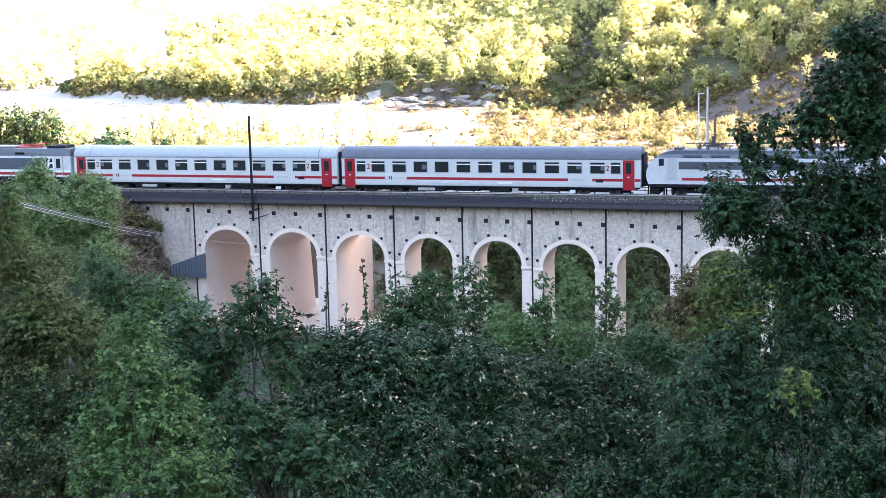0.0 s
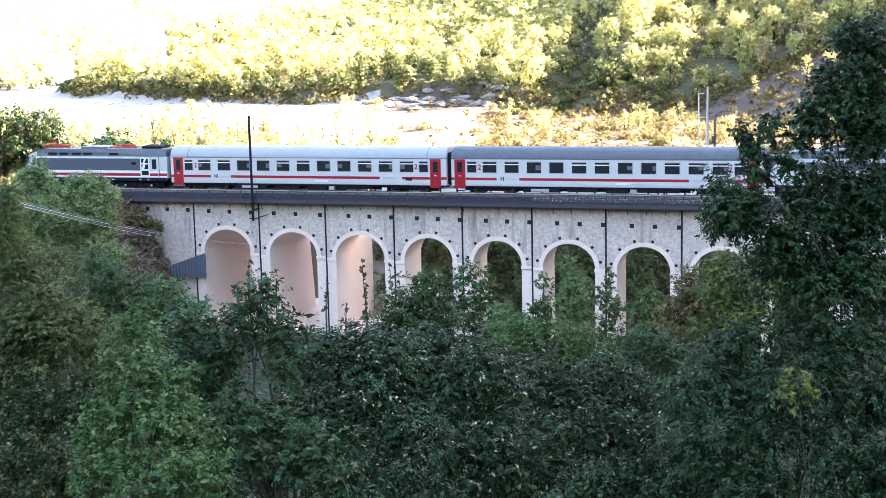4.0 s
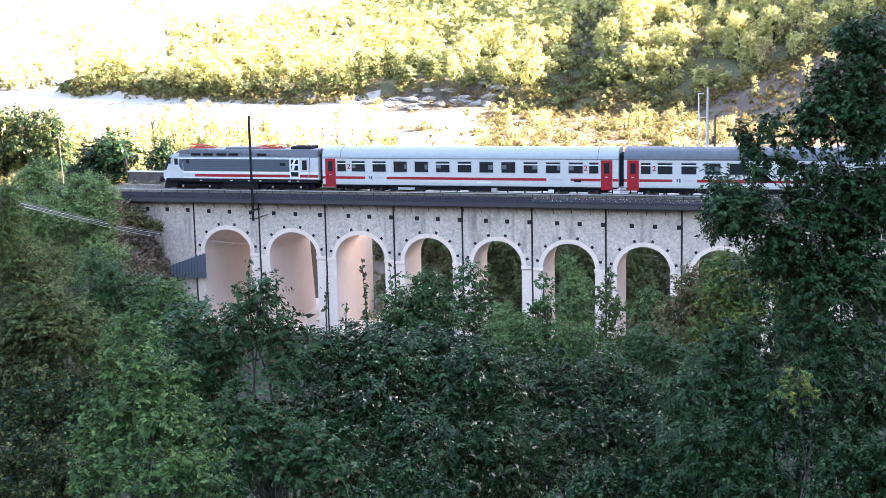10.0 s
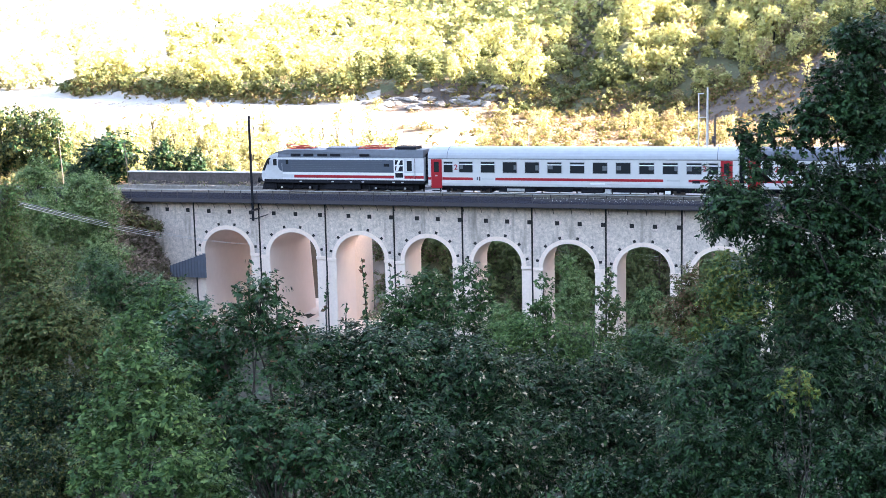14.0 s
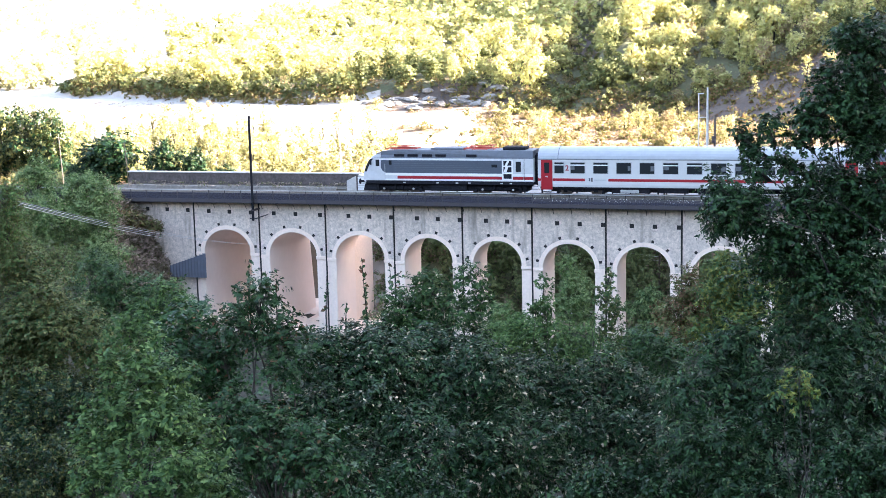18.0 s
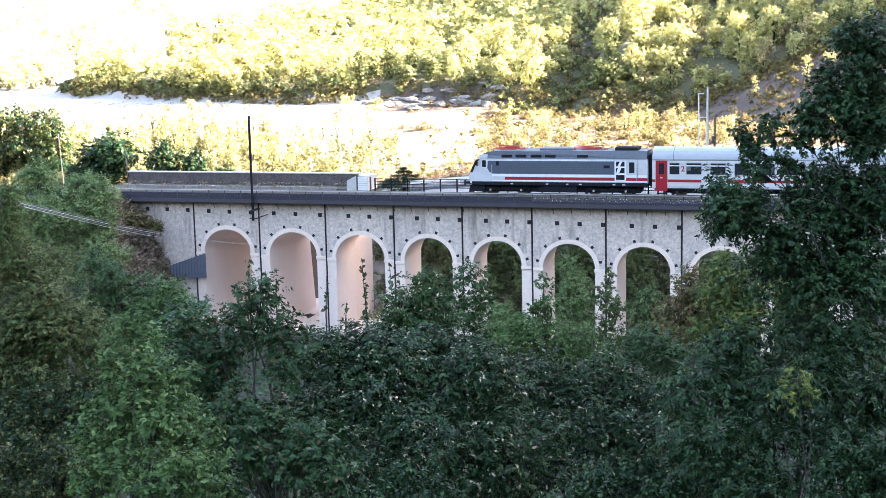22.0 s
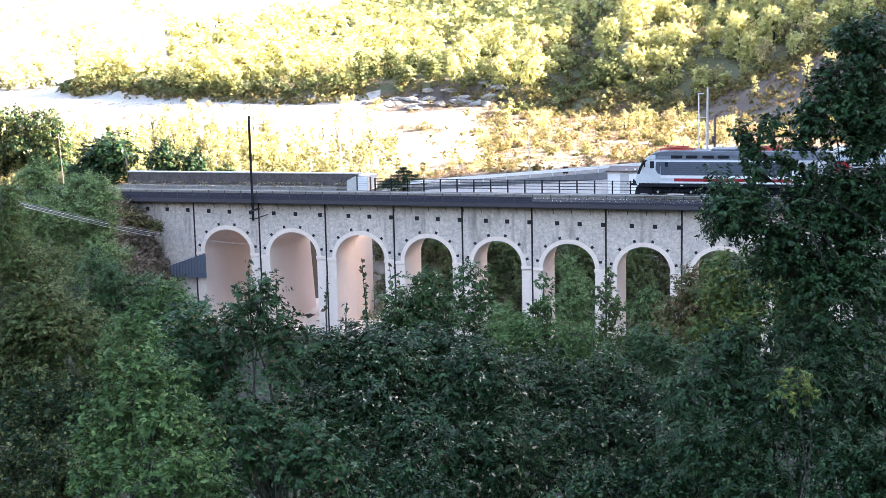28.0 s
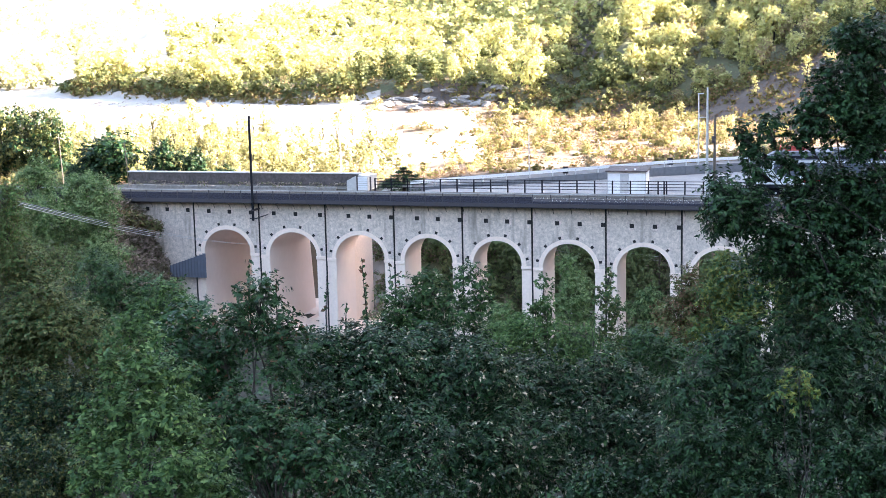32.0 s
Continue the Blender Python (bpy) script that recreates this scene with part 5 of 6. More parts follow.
bough_tree("broadleaf_tree", "dark green tree with a pointed crown and bare limbs", "tree", (-2.09, 18.00), [(-2.48, 18.00, 10.20, 0.30, 0.35), (-2.66, 18.00, 9.79, 0.43, 0.35), (-2.17, 18.00, 9.69, 0.30, 0.30), (-3.48, 18.60, 9.52, 0.50, 0.43), (-3.71, 18.40, 9.12, 0.51, 0.51), (-3.03, 18.00, 9.33, 0.25, 0.26), (-2.04, 17.70, 9.26, 0.42, 0.33), (-3.23, 17.40, 8.75, 0.64, 0.36), (-2.37, 17.00, 8.43, 0.70, 0.43), (-1.67, 16.60, 8.31, 0.53, 0.46), (-3.22, 18.50, 8.72, 0.44, 0.29), (-2.26, 18.40, 8.44, 0.42, 0.30), (-2.96, 17.40, 8.16, 0.64, 0.44)],
           22294, 0.063, M["leaf_dark"], M["leaf_brown"], 0.04, 301, 0.055, narrow=0.50, droop=0.35)
bough_tree("shrub", "fresh green shrub with broad pointed leaves", "shrub", (-3.07, 13.00), [(-3.10, 13.80, 10.57, 0.16, 0.23), (-3.35, 13.00, 10.45, 0.14, 0.21), (-3.03, 13.00, 10.38, 0.27, 0.27), (-2.82, 13.40, 10.16, 0.25, 0.31), (-3.28, 13.00, 10.00, 0.26, 0.29), (-2.86, 12.70, 9.93, 0.40, 0.34), (-2.61, 13.20, 9.59, 0.28, 0.39), (-3.32, 12.50, 9.72, 0.26, 0.28), (-2.77, 12.20, 9.61, 0.47, 0.28), (-2.34, 12.40, 9.45, 0.32, 0.25), (-3.36, 12.30, 9.45, 0.25, 0.19)],
           12424, 0.053, M["leaf_mid"], M["leaf_fresh"], 0.48, 302, 0.030, narrow=0.48, droop=-0.35)
bough_tree("sapling", "young leafy tree with small mid-green leaves", "tree", (-5.05, 24.00), [(-4.96, 24.00, 8.99, 0.42, 0.40), (-4.57, 24.00, 8.62, 0.44, 0.37), (-5.29, 24.00, 8.63, 0.37, 0.37), (-5.71, 24.00, 8.33, 0.40, 0.40)],
           3873, 0.066, M["leaf_mid"], M["leaf_fresh"], 0.40, 303, 0.035, narrow=0.50, droop=0.10)
bough_tree("broadleaf_tree", "soft olive-green tree on the shaded slope", "tree", (-11.92, 38.00), [(-11.71, 38.00, 6.58, 1.66, 1.05), (-12.45, 38.00, 5.27, 1.40, 1.22), (-10.66, 37.40, 5.37, 1.46, 1.12), (-9.64, 37.60, 4.48, 0.86, 1.04), (-11.63, 37.20, 4.38, 1.71, 0.85)],
           48774, 0.081, M["leaf_olive"], M["leaf_mid"], 0.30, 304, 0.130, narrow=0.50, droop=0.25)
# lower masses split off in darker leaves to stand in for shade
bough_tree("broadleaf_tree", "tree low on the shaded slope, leaves darkened to match its shade", "tree", (-10.83, 36.00), [(-11.31, 36.00, 3.80, 1.82, 0.83), (-9.73, 35.80, 3.50, 1.23, 0.99), (-11.51, 35.40, 2.87, 1.63, 1.06), (-10.06, 35.00, 2.33, 1.29, 0.96)],
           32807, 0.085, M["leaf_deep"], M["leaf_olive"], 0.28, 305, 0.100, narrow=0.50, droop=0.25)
bough_tree("broadleaf_tree", "dark blue-green tree at the foot of the bank", "tree", (-11.02, 45.00), [(-11.93, 45.00, 5.61, 1.28, 0.87), (-10.83, 45.00, 4.81, 1.16, 1.03), (-9.60, 45.00, 4.62, 0.83, 0.74), (-10.20, 44.50, 3.93, 1.02, 0.82), (-12.25, 44.50, 4.56, 1.02, 0.82)],
           36936, 0.069, M["leaf_mid"], M["leaf_dark"], 0.50, 306, 0.080, narrow=0.50, droop=0.20)
bough_tree("broadleaf_tree", "mid-green tree hiding the end of the viaduct", "tree", (-22.79, 78.00), [(-20.70, 78.00, 4.61, 1.72, 1.29), (-23.26, 78.00, 5.39, 1.29, 1.50), (-21.82, 77.00, 3.36, 2.65, 1.56), (-19.66, 77.40, 3.09, 0.92, 1.28), (-23.67, 76.00, 2.73, 2.09, 1.54), (-20.04, 76.00, 1.83, 1.75, 1.33)],
           42886, 0.126, M["leaf_fresh"], M["leaf_bright"], 0.60, 307, 0.100, narrow=0.50, droop=0.20)
bough_tree("broadleaf_tree", "grey-green tree on the hillside below the line", "tree", (-21.83, 66.00), [(-21.49, 66.00, 4.76, 1.27, 1.45), (-21.06, 66.00, 2.91, 2.12, 1.27), (-22.42, 66.00, 3.37, 1.52, 1.82), (-18.56, 65.00, 2.89, 1.79, 1.07)],
           37989, 0.097, M["leaf_olive"], M["leaf_fresh"], 0.35, 308, 0.100, narrow=0.50, droop=0.20)
bough_tree("broadleaf_tree", "small mid-green tree in front of the cables", "tree", (-12.98, 38.00), [(-12.35, 38.00, 9.32, 0.56, 0.49), (-12.38, 38.00, 8.47, 0.63, 0.63), (-12.84, 38.00, 7.59, 0.80, 0.77)],
           13084, 0.061, M["leaf_fresh"], M["leaf_olive"], 0.40, 309, 0.050, narrow=0.50, droop=0.20)
bough_tree("broadleaf_tree", "tall dark green tree with wide overhanging boughs", "tree", (6.95, 16.00), [(5.11, 16.00, 13.34, 0.34, 0.38), (4.59, 16.00, 13.00, 0.22, 0.22), (5.02, 16.30, 12.93, 0.29, 0.24), (4.38, 16.00, 12.64, 0.19, 0.22), (5.05, 16.00, 12.35, 0.34, 0.29), (4.74, 16.40, 12.05, 0.18, 0.10), (4.21, 16.00, 11.65, 0.21, 0.13), (4.92, 16.20, 11.76, 0.52, 0.31), (3.38, 15.80, 11.62, 0.32, 0.32), (3.79, 16.00, 11.25, 0.50, 0.34), (4.47, 16.00, 11.25, 0.61, 0.42), (5.16, 16.20, 11.17, 0.42, 0.49), (4.11, 16.00, 10.70, 0.53, 0.38), (4.68, 15.80, 10.63, 0.65, 0.46), (5.27, 16.00, 10.40, 0.42, 0.51), (4.31, 16.00, 12.36, 0.22, 0.18), (5.23, 16.00, 11.77, 0.32, 0.35), (3.61, 16.00, 11.55, 0.24, 0.16), (3.73, 16.20, 12.19, 0.14, 0.19), (3.60, 16.20, 12.43, 0.10, 0.16), (3.94, 16.20, 12.47, 0.15, 0.18), (3.75, 16.00, 11.97, 0.13, 0.21), (4.05, 16.00, 12.06, 0.16, 0.14), (4.32, 16.00, 11.87, 0.16, 0.19), (3.25, 16.00, 11.78, 0.08, 0.11), (4.74, 16.00, 12.62, 0.32, 0.27), (5.16, 16.00, 12.55, 0.24, 0.24), (4.82, 16.00, 13.48, 0.21, 0.21), (4.49, 16.40, 10.76, 0.49, 0.33), (5.17, 16.20, 12.73, 0.29, 0.24)],
           65544, 0.052, M["leaf_dark"], M["leaf_deep"], 0.35, 310, 0.045, narrow=0.46, droop=0.35)
bough_tree("broadleaf_tree", "tree with long hanging leaves on the slope, darkened like shade", "tree", (3.81, 14.50), [(4.14, 15.30, 10.10, 0.51, 0.30), (3.38, 15.10, 9.96, 0.50, 0.33), (4.67, 15.10, 10.00, 0.36, 0.33), (2.91, 14.70, 9.62, 0.47, 0.37), (3.56, 14.50, 9.59, 0.57, 0.41), (4.25, 14.50, 9.61, 0.55, 0.41), (4.75, 14.50, 9.50, 0.29, 0.47), (2.72, 14.00, 9.19, 0.58, 0.42), (3.48, 13.90, 9.11, 0.61, 0.40), (4.18, 13.80, 9.12, 0.56, 0.42), (3.16, 13.50, 8.85, 0.68, 0.28), (4.46, 13.70, 8.75, 0.38, 0.28)],
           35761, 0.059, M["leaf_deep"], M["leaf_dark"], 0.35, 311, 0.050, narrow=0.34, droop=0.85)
bough_tree("shrub", "bright yellow-green shrub among dark trees", "shrub", (3.59, 13.40), [(3.60, 13.40, 10.12, 0.15, 0.12), (3.45, 13.40, 9.96, 0.14, 0.14), (3.69, 13.40, 9.95, 0.11, 0.10)],
           515, 0.044, M["leaf_yellow"], M["leaf_fresh"], 0.40, 312, 0.020, narrow=0.45, droop=0.50)
bough_tree("shrub", "fresh green shrub at the edge of the slope", "shrub", (5.05, 15.50), [(5.04, 15.50, 10.03, 0.19, 0.16), (4.86, 15.50, 9.87, 0.19, 0.13), (5.13, 15.50, 9.76, 0.16, 0.16)],
           678, 0.051, M["leaf_fresh"], M["leaf_yellow"], 0.20, 313, 0.020, narrow=0.50, droop=0.30)
bough_tree("shrub", "olive-brown bush by the viaduct's pier", "shrub", (8.89, 48.00), [(8.86, 48.00, 4.48, 0.53, 0.79), (8.56, 48.00, 3.34, 0.84, 0.79), (9.19, 47.50, 2.92, 1.09, 0.74), (9.17, 48.00, 3.75, 0.75, 0.88), (8.26, 47.40, 2.65, 0.87, 0.65)],
           12438, 0.099, M["leaf_olive"], M["leaf_brown"], 0.32, 314, 0.050, narrow=0.50, droop=0.20)
bough_tree("shrub", "yellow-green bush by the viaduct's pier", "shrub", (9.81, 46.00), [(9.62, 46.00, 5.43, 0.55, 0.68), (9.87, 46.00, 4.34, 0.97, 0.93), (9.38, 45.50, 3.56, 0.84, 0.71), (10.55, 46.00, 4.92, 0.85, 1.06), (10.35, 45.50, 3.63, 0.92, 0.92), (9.91, 45.20, 2.92, 1.04, 0.71), (11.15, 45.50, 4.60, 0.75, 1.13)],
           18703, 0.101, M["leaf_yellow"], M["leaf_mid"], 0.55, 315, 0.050, narrow=0.50, droop=0.20)
bough_tree("shrub", "dark blue-green bush on the valley floor", "shrub", (6.51, 42.00), [(6.15, 42.00, 3.60, 0.93, 0.62), (7.05, 42.00, 3.18, 0.85, 0.69), (5.61, 42.00, 3.02, 0.77, 0.66)],
           8001, 0.090, M["leaf_dark"], M["leaf_mid"], 0.25, 316, 0.040, narrow=0.50, droop=0.20)
bough_tree("shrub", "upright mid-green bushes on the valley floor", "shrub", (1.99, 33.00), [(1.66, 33.00, 6.10, 0.58, 0.52), (2.29, 33.00, 5.94, 0.58, 0.52), (3.07, 33.00, 5.81, 0.67, 0.48), (1.39, 32.00, 5.77, 0.73, 0.50), (3.77, 32.40, 5.62, 0.60, 0.54)],
           13663, 0.080, M["leaf_fresh"], M["leaf_mid"], 0.45, 317, 0.040, narrow=0.36, droop=-0.30)
bough_tree("broadleaf_tree", "tree with small glossy leaves low on the slope, darkened like shade", "tree", (2.35, 21.00), [(1.59, 21.00, 8.20, 0.64, 0.41), (2.44, 21.00, 8.05, 0.68, 0.44), (3.17, 21.00, 7.84, 0.60, 0.46), (1.23, 20.40, 7.73, 0.66, 0.47), (2.09, 20.20, 7.55, 0.83, 0.54), (3.02, 20.00, 7.41, 0.78, 0.55), (1.58, 19.40, 7.06, 0.89, 0.46), (2.65, 19.20, 7.01, 0.88, 0.44)],
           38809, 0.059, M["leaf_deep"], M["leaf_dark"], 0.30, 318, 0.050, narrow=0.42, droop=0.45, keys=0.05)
bough_tree("broadleaf_tree", "mid-green airy tree with clusters of dry seed keys", "tree", (0.09, 21.50), [(-0.19, 21.50, 9.60, 0.43, 0.32), (0.43, 21.50, 9.81, 0.34, 0.22), (0.59, 21.50, 9.41, 0.22, 0.30), (-0.61, 21.50, 9.30, 0.41, 0.34), (0.03, 21.50, 9.15, 0.61, 0.43), (0.54, 21.80, 8.79, 0.26, 0.40), (-0.48, 21.50, 8.78, 0.59, 0.43), (-0.89, 21.50, 8.93, 0.30, 0.26)],
           11486, 0.060, M["leaf_mid"], M["leaf_dark"], 0.35, 319, 0.050, narrow=0.44, droop=0.35, keys=0.05)
bough_tree("sapling", "slender leafy sapling before a pale pier", "tree", (2.25, 30.00), [(2.25, 30.00, 7.88, 0.17, 0.36), (2.29, 30.00, 7.40, 0.23, 0.36), (2.07, 30.00, 7.46, 0.15, 0.22), (2.24, 30.00, 6.90, 0.28, 0.30)],
           1747, 0.071, M["leaf_mid"], M["leaf_fresh"], 0.40, 320, 0.030, narrow=0.46, droop=0.10)
bough_tree("sapling", "tall slender sapling before a pale pier", "tree", (3.73, 30.00), [(3.75, 30.00, 8.15, 0.15, 0.30), (3.68, 30.00, 7.66, 0.22, 0.36), (3.88, 30.00, 7.26, 0.21, 0.30), (3.57, 30.00, 7.14, 0.19, 0.28), (3.75, 30.00, 6.74, 0.30, 0.33)],
           2290, 0.071, M["leaf_mid"], M["leaf_olive"], 0.40, 321, 0.035, narrow=0.46, droop=0.10)
bough_tree("broadleaf_tree", "light green young tree at the foot of the viaduct", "tree", (9.20, 98.00), [(9.06, 98.00, -3.78, 0.68, 1.17), (9.68, 98.00, -5.36, 1.17, 1.26), (8.92, 98.00, -6.83, 0.99, 1.17), (10.17, 98.00, -7.28, 0.90, 1.17)],
           7527, 0.151, M["leaf_bright"], M["leaf_fresh"], 0.40, 322, 0.070, narrow=0.50, droop=0.20)
bough_tree("shrub", "light green bush at the foot of the viaduct", "shrub", (4.02, 98.00), [(4.07, 98.00, -6.97, 0.90, 0.81), (3.55, 98.00, -8.20, 1.17, 0.81), (4.80, 98.00, -8.23, 0.99, 0.90)],
           4319, 0.151, M["leaf_bright"], M["leaf_fresh"], 0.40, 323, 0.050, narrow=0.50, droop=0.20)
bough_tree("shrub", "light green bush at the foot of the viaduct", "shrub", (15.66, 101.00), [(15.73, 101.00, -6.64, 1.11, 0.83), (14.87, 101.00, -7.50, 0.93, 0.74), (16.42, 101.00, -7.71, 1.02, 1.02), (15.65, 101.00, -8.92, 1.58, 0.93)],
           6526, 0.156, M["leaf_bright"], M["leaf_mid"], 0.40, 324, 0.050, narrow=0.50, droop=0.20)
bough_tree("shrub", "olive half-dry shrub at the top of the bank", "shrub", (-27.89, 118.00), [(-27.92, 118.00, -1.42, 1.19, 0.70), (-26.57, 118.00, -2.11, 1.19, 0.65), (-25.42, 118.00, -2.78, 0.76, 0.54)],
           2350, 0.182, M["leaf_olive"], M["leaf_brown"], 0.30, 325, 0.050, narrow=0.50, droop=0.20)
# foliage low on the slope, its deep shade carried by the leaf colour
tree("shrub", "low shrub beneath the taller trees, leaves darkened like shade", (-2.96, 15.10), (-2.96, 15.00, 8.45), (0.61, 0.55, 0.50), 70, (0.06, 0.13), 8065, 0.051, M["leaf_deep"], 136, 0.020, category="shrub", second=M["leaf_dark"], share=0.3, narrow=0.46)
tree("shrub", "low shrub beneath the taller trees, leaves darkened like shade", (-3.24, 24.15), (-3.24, 24.00, 6.14), (0.88, 0.80, 0.79), 64, (0.10, 0.21), 10558, 0.068, M["leaf_deep"], 137, 0.032, category="shrub", second=M["leaf_dark"], share=0.3, narrow=0.46)
tree("shrub", "low shrub beneath the taller trees, leaves darkened like shade", (-0.45, 14.11), (-0.45, 14.00, 8.62), (0.67, 0.61, 0.41), 76, (0.06, 0.12), 7380, 0.051, M["leaf_deep"], 138, 0.020, category="shrub", second=M["leaf_dark"], share=0.3, narrow=0.46)
tree("shrub", "low shrub beneath the taller trees, leaves darkened like shade", (1.99, 14.12), (1.99, 14.00, 8.63), (0.72, 0.65, 0.46), 89, (0.06, 0.12), 8941, 0.051, M["leaf_deep"], 139, 0.020, category="shrub", second=M["leaf_dark"], share=0.3, narrow=0.46)
tree("shrub", "low shrub beneath the taller trees, leaves darkened like shade", (3.75, 17.12), (3.75, 17.00, 7.90), (0.69, 0.62, 0.69), 57, (0.08, 0.18), 10136, 0.057, M["leaf_deep"], 140, 0.027, category="shrub", second=M["leaf_dark"], share=0.3, narrow=0.46)
tree("shrub", "low shrub beneath the taller trees, leaves darkened like shade", (4.23, 13.10), (4.23, 13.00, 9.11), (0.57, 0.52, 0.43), 68, (0.06, 0.12), 6608, 0.051, M["leaf_deep"], 142, 0.020, category="shrub", second=M["leaf_dark"], share=0.3, narrow=0.46)
tree("shrub", "shrub deep on the slope, leaves darkened like shade", (-9.55, 30.23), (-9.55, 30.00, 3.70), (1.32, 1.20, 0.99), 77, (0.12, 0.26), 14253, 0.085, M["leaf_deep"], 143, 0.039, category="shrub", second=M["leaf_olive"], share=0.4, narrow=0.46)

# undergrowth on the slopes
rng = np.random.default_rng(900)
ux, uy = [], []
while len(ux) < 52000:
    y = 9 + 112 * rng.random(4000) ** 1.2
    x = rng.uniform(-0.40, 0.40, 4000) * y
    u, w = uw(x, y)
    ok = (w < -1.5) & ((u > -31) | (w < -4)) & ~((u > -30) & (u < -21) & (w > -7) & (rng.random(4000) < 0.93))
    ux += list(x[ok])
    uy += list(y[ok])
ux, uy = np.array(ux), np.array(uy)
cl = np.abs(ripple(ux, uy, 1.1)) * (0.25 + 0.010 * uy)
up = np.stack([ux, uy, height(ux, uy) + 0.05 + cl * 1.6 * rng.random(len(ux))], 1)
near = uy < 45
for sel, size, label in ((near, 0.13, "low dark brambles covering the near slope"), (~near, 0.30, "low dark undergrowth on the valley floor")):
    p = up[sel]
    thing("undergrowth", label, "undergrowth", kind="stuff",
          data=leaves("undergrowth", p, np.tile([0, -0.3, 1.0], (len(p), 1)), size, M["leaf_dark"], rng, second=M["leaf_mid"], share=0.35, narrow=0.7))
bx, bw = rng.uniform(-9, 44, 16000), rng.uniform(5.2, 11.2, 16000)
wx = -1.4036 + bx * CU - bw * SU
wy = 113.748 + bx * SU + bw * CU
p = np.stack([wx, wy, height(wx, wy) + 0.05 + 0.8 * rng.random(16000) * np.abs(ripple(wx, wy, 0.9))], 1)
thing("undergrowth", "low green undergrowth on the bank behind the arches", "undergrowth", kind="stuff",
      data=leaves("undergrowth", p, np.tile([0, -0.5, 0.8], (len(p), 1)), 0.26, M["shade_leaf"], rng, second=M["dry_weed"], share=0.35, narrow=0.6))
# ---- the far slopes: woods, saplings, scrub and dry grass ----
bx, bw = rng.uniform(-12, 40, 15000), rng.uniform(11.6, 13.6, 15000)
wx = -1.4036 + bx * CU - bw * SU
wy = 113.748 + bx * SU + bw * CU
p = np.stack([wx, wy - 0.35 * rng.random(15000), height(wx, wy) + 0.1 + 0.3 * rng.random(15000)], 1)
p = p[p[:, 2] < -5.4]
thing("undergrowth", "half-dry creepers hanging on the steep bank behind the arches", "undergrowth", kind="stuff",
      data=leaves("undergrowth", p, np.tile([0, -0.9, 0.4], (len(p), 1)), 0.30, M["shade_leaf"], rng, second=M["dry_weed"], share=0.45, narrow=0.6))


def archetype(name, label, category, group, seed, r, h, count, size, material, second, share, clumps=26, slim=1.0, trunk=True, low=False):
    """A plant at the origin, kept at one spot of the plan and copied from there."""
    rng = np.random.default_rng(seed)
    ob = thing(name, label, category, group=group)
    c = np.array([0, 0, h * (0.46 if low or not trunk else 0.60)])
    lumps, rad = lumps_in(rng, clumps, c, (r * 0.75, r * 0.75, h * (0.46 if low else 0.40) * slim), r * 0.22, r * 0.42, 0.35)
    if trunk:
        part("trunk", wood((0, 0, 0), c, lumps, 0.03 * h, rng, 6), M["bark"], ob)
    p, d, along = sprays(rng, np.concatenate([lumps, rad[:, None]], 1), count, size, 0.1, 7, 1.7)
    p[:, 2] = np.maximum(p[:, 2], 0.03)
    part("crown" if trunk else "foliage", leaves("crown", p, d, size, material, rng, second=second, share=share, narrow=0.7, along=along), None, ob)
    return ob


used = set()


def plant(kinds, x, y, rng, lo=0.75, hi=1.3):
    a = kinds[int(rng.integers(len(kinds)))]
    s = rng.uniform(lo, hi)
    m = Matrix.Translation((x, y, float(height(x, y)) - 0.1)) @ Matrix.Rotation(rng.uniform(0, 6.28), 4, "Z")
    if a.name not in used:
        used.add(a.name)
        a.matrix_world, ob = m, a
    else:
        ob = copy_thing(a, m)
    ob.scale = (s * rng.uniform(0.9, 1.1), s * rng.uniform(0.9, 1.1), s * rng.uniform(0.85, 1.2))
    return ob


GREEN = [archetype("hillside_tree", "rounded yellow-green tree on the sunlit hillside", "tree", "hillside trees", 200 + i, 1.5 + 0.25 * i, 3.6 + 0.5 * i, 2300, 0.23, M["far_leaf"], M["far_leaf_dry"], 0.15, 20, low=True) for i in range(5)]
# darker trees for variety; clustered in hollows they replace the shade there
DARKER = [archetype("hillside_tree", "dark green tree of the hillside, in the hollows standing in for shade", "tree", "hillside trees", 205 + i, 1.4 + 0.3 * i, 3.2 + 0.5 * i, 2000, 0.22, M["far_green"], M["far_leaf"], 0.12, 18, low=True) for i in range(2)]
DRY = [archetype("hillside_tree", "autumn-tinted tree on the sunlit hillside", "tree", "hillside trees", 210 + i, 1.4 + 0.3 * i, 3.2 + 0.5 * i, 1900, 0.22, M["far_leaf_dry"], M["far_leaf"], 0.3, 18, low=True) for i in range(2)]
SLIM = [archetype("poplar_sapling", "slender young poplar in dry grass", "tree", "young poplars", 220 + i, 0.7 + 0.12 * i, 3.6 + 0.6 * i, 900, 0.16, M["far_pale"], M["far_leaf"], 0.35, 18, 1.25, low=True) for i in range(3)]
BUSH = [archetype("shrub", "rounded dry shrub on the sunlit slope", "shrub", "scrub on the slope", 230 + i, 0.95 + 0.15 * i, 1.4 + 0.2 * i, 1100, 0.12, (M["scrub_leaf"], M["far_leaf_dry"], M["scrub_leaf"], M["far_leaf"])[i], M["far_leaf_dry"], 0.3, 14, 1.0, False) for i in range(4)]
# both kinds mix in darkened leaves in place of the shade falling there
OLIVE = [archetype("valley_tree", "olive-green open-crowned tree beyond the trackside wall", "tree", "trees beyond the wall", 290 + i, 2.6, 6.0, 5500, 0.22, M["leaf_olive"], M["leaf_deep"], 0.5, 30, low=True) for i in range(2)]
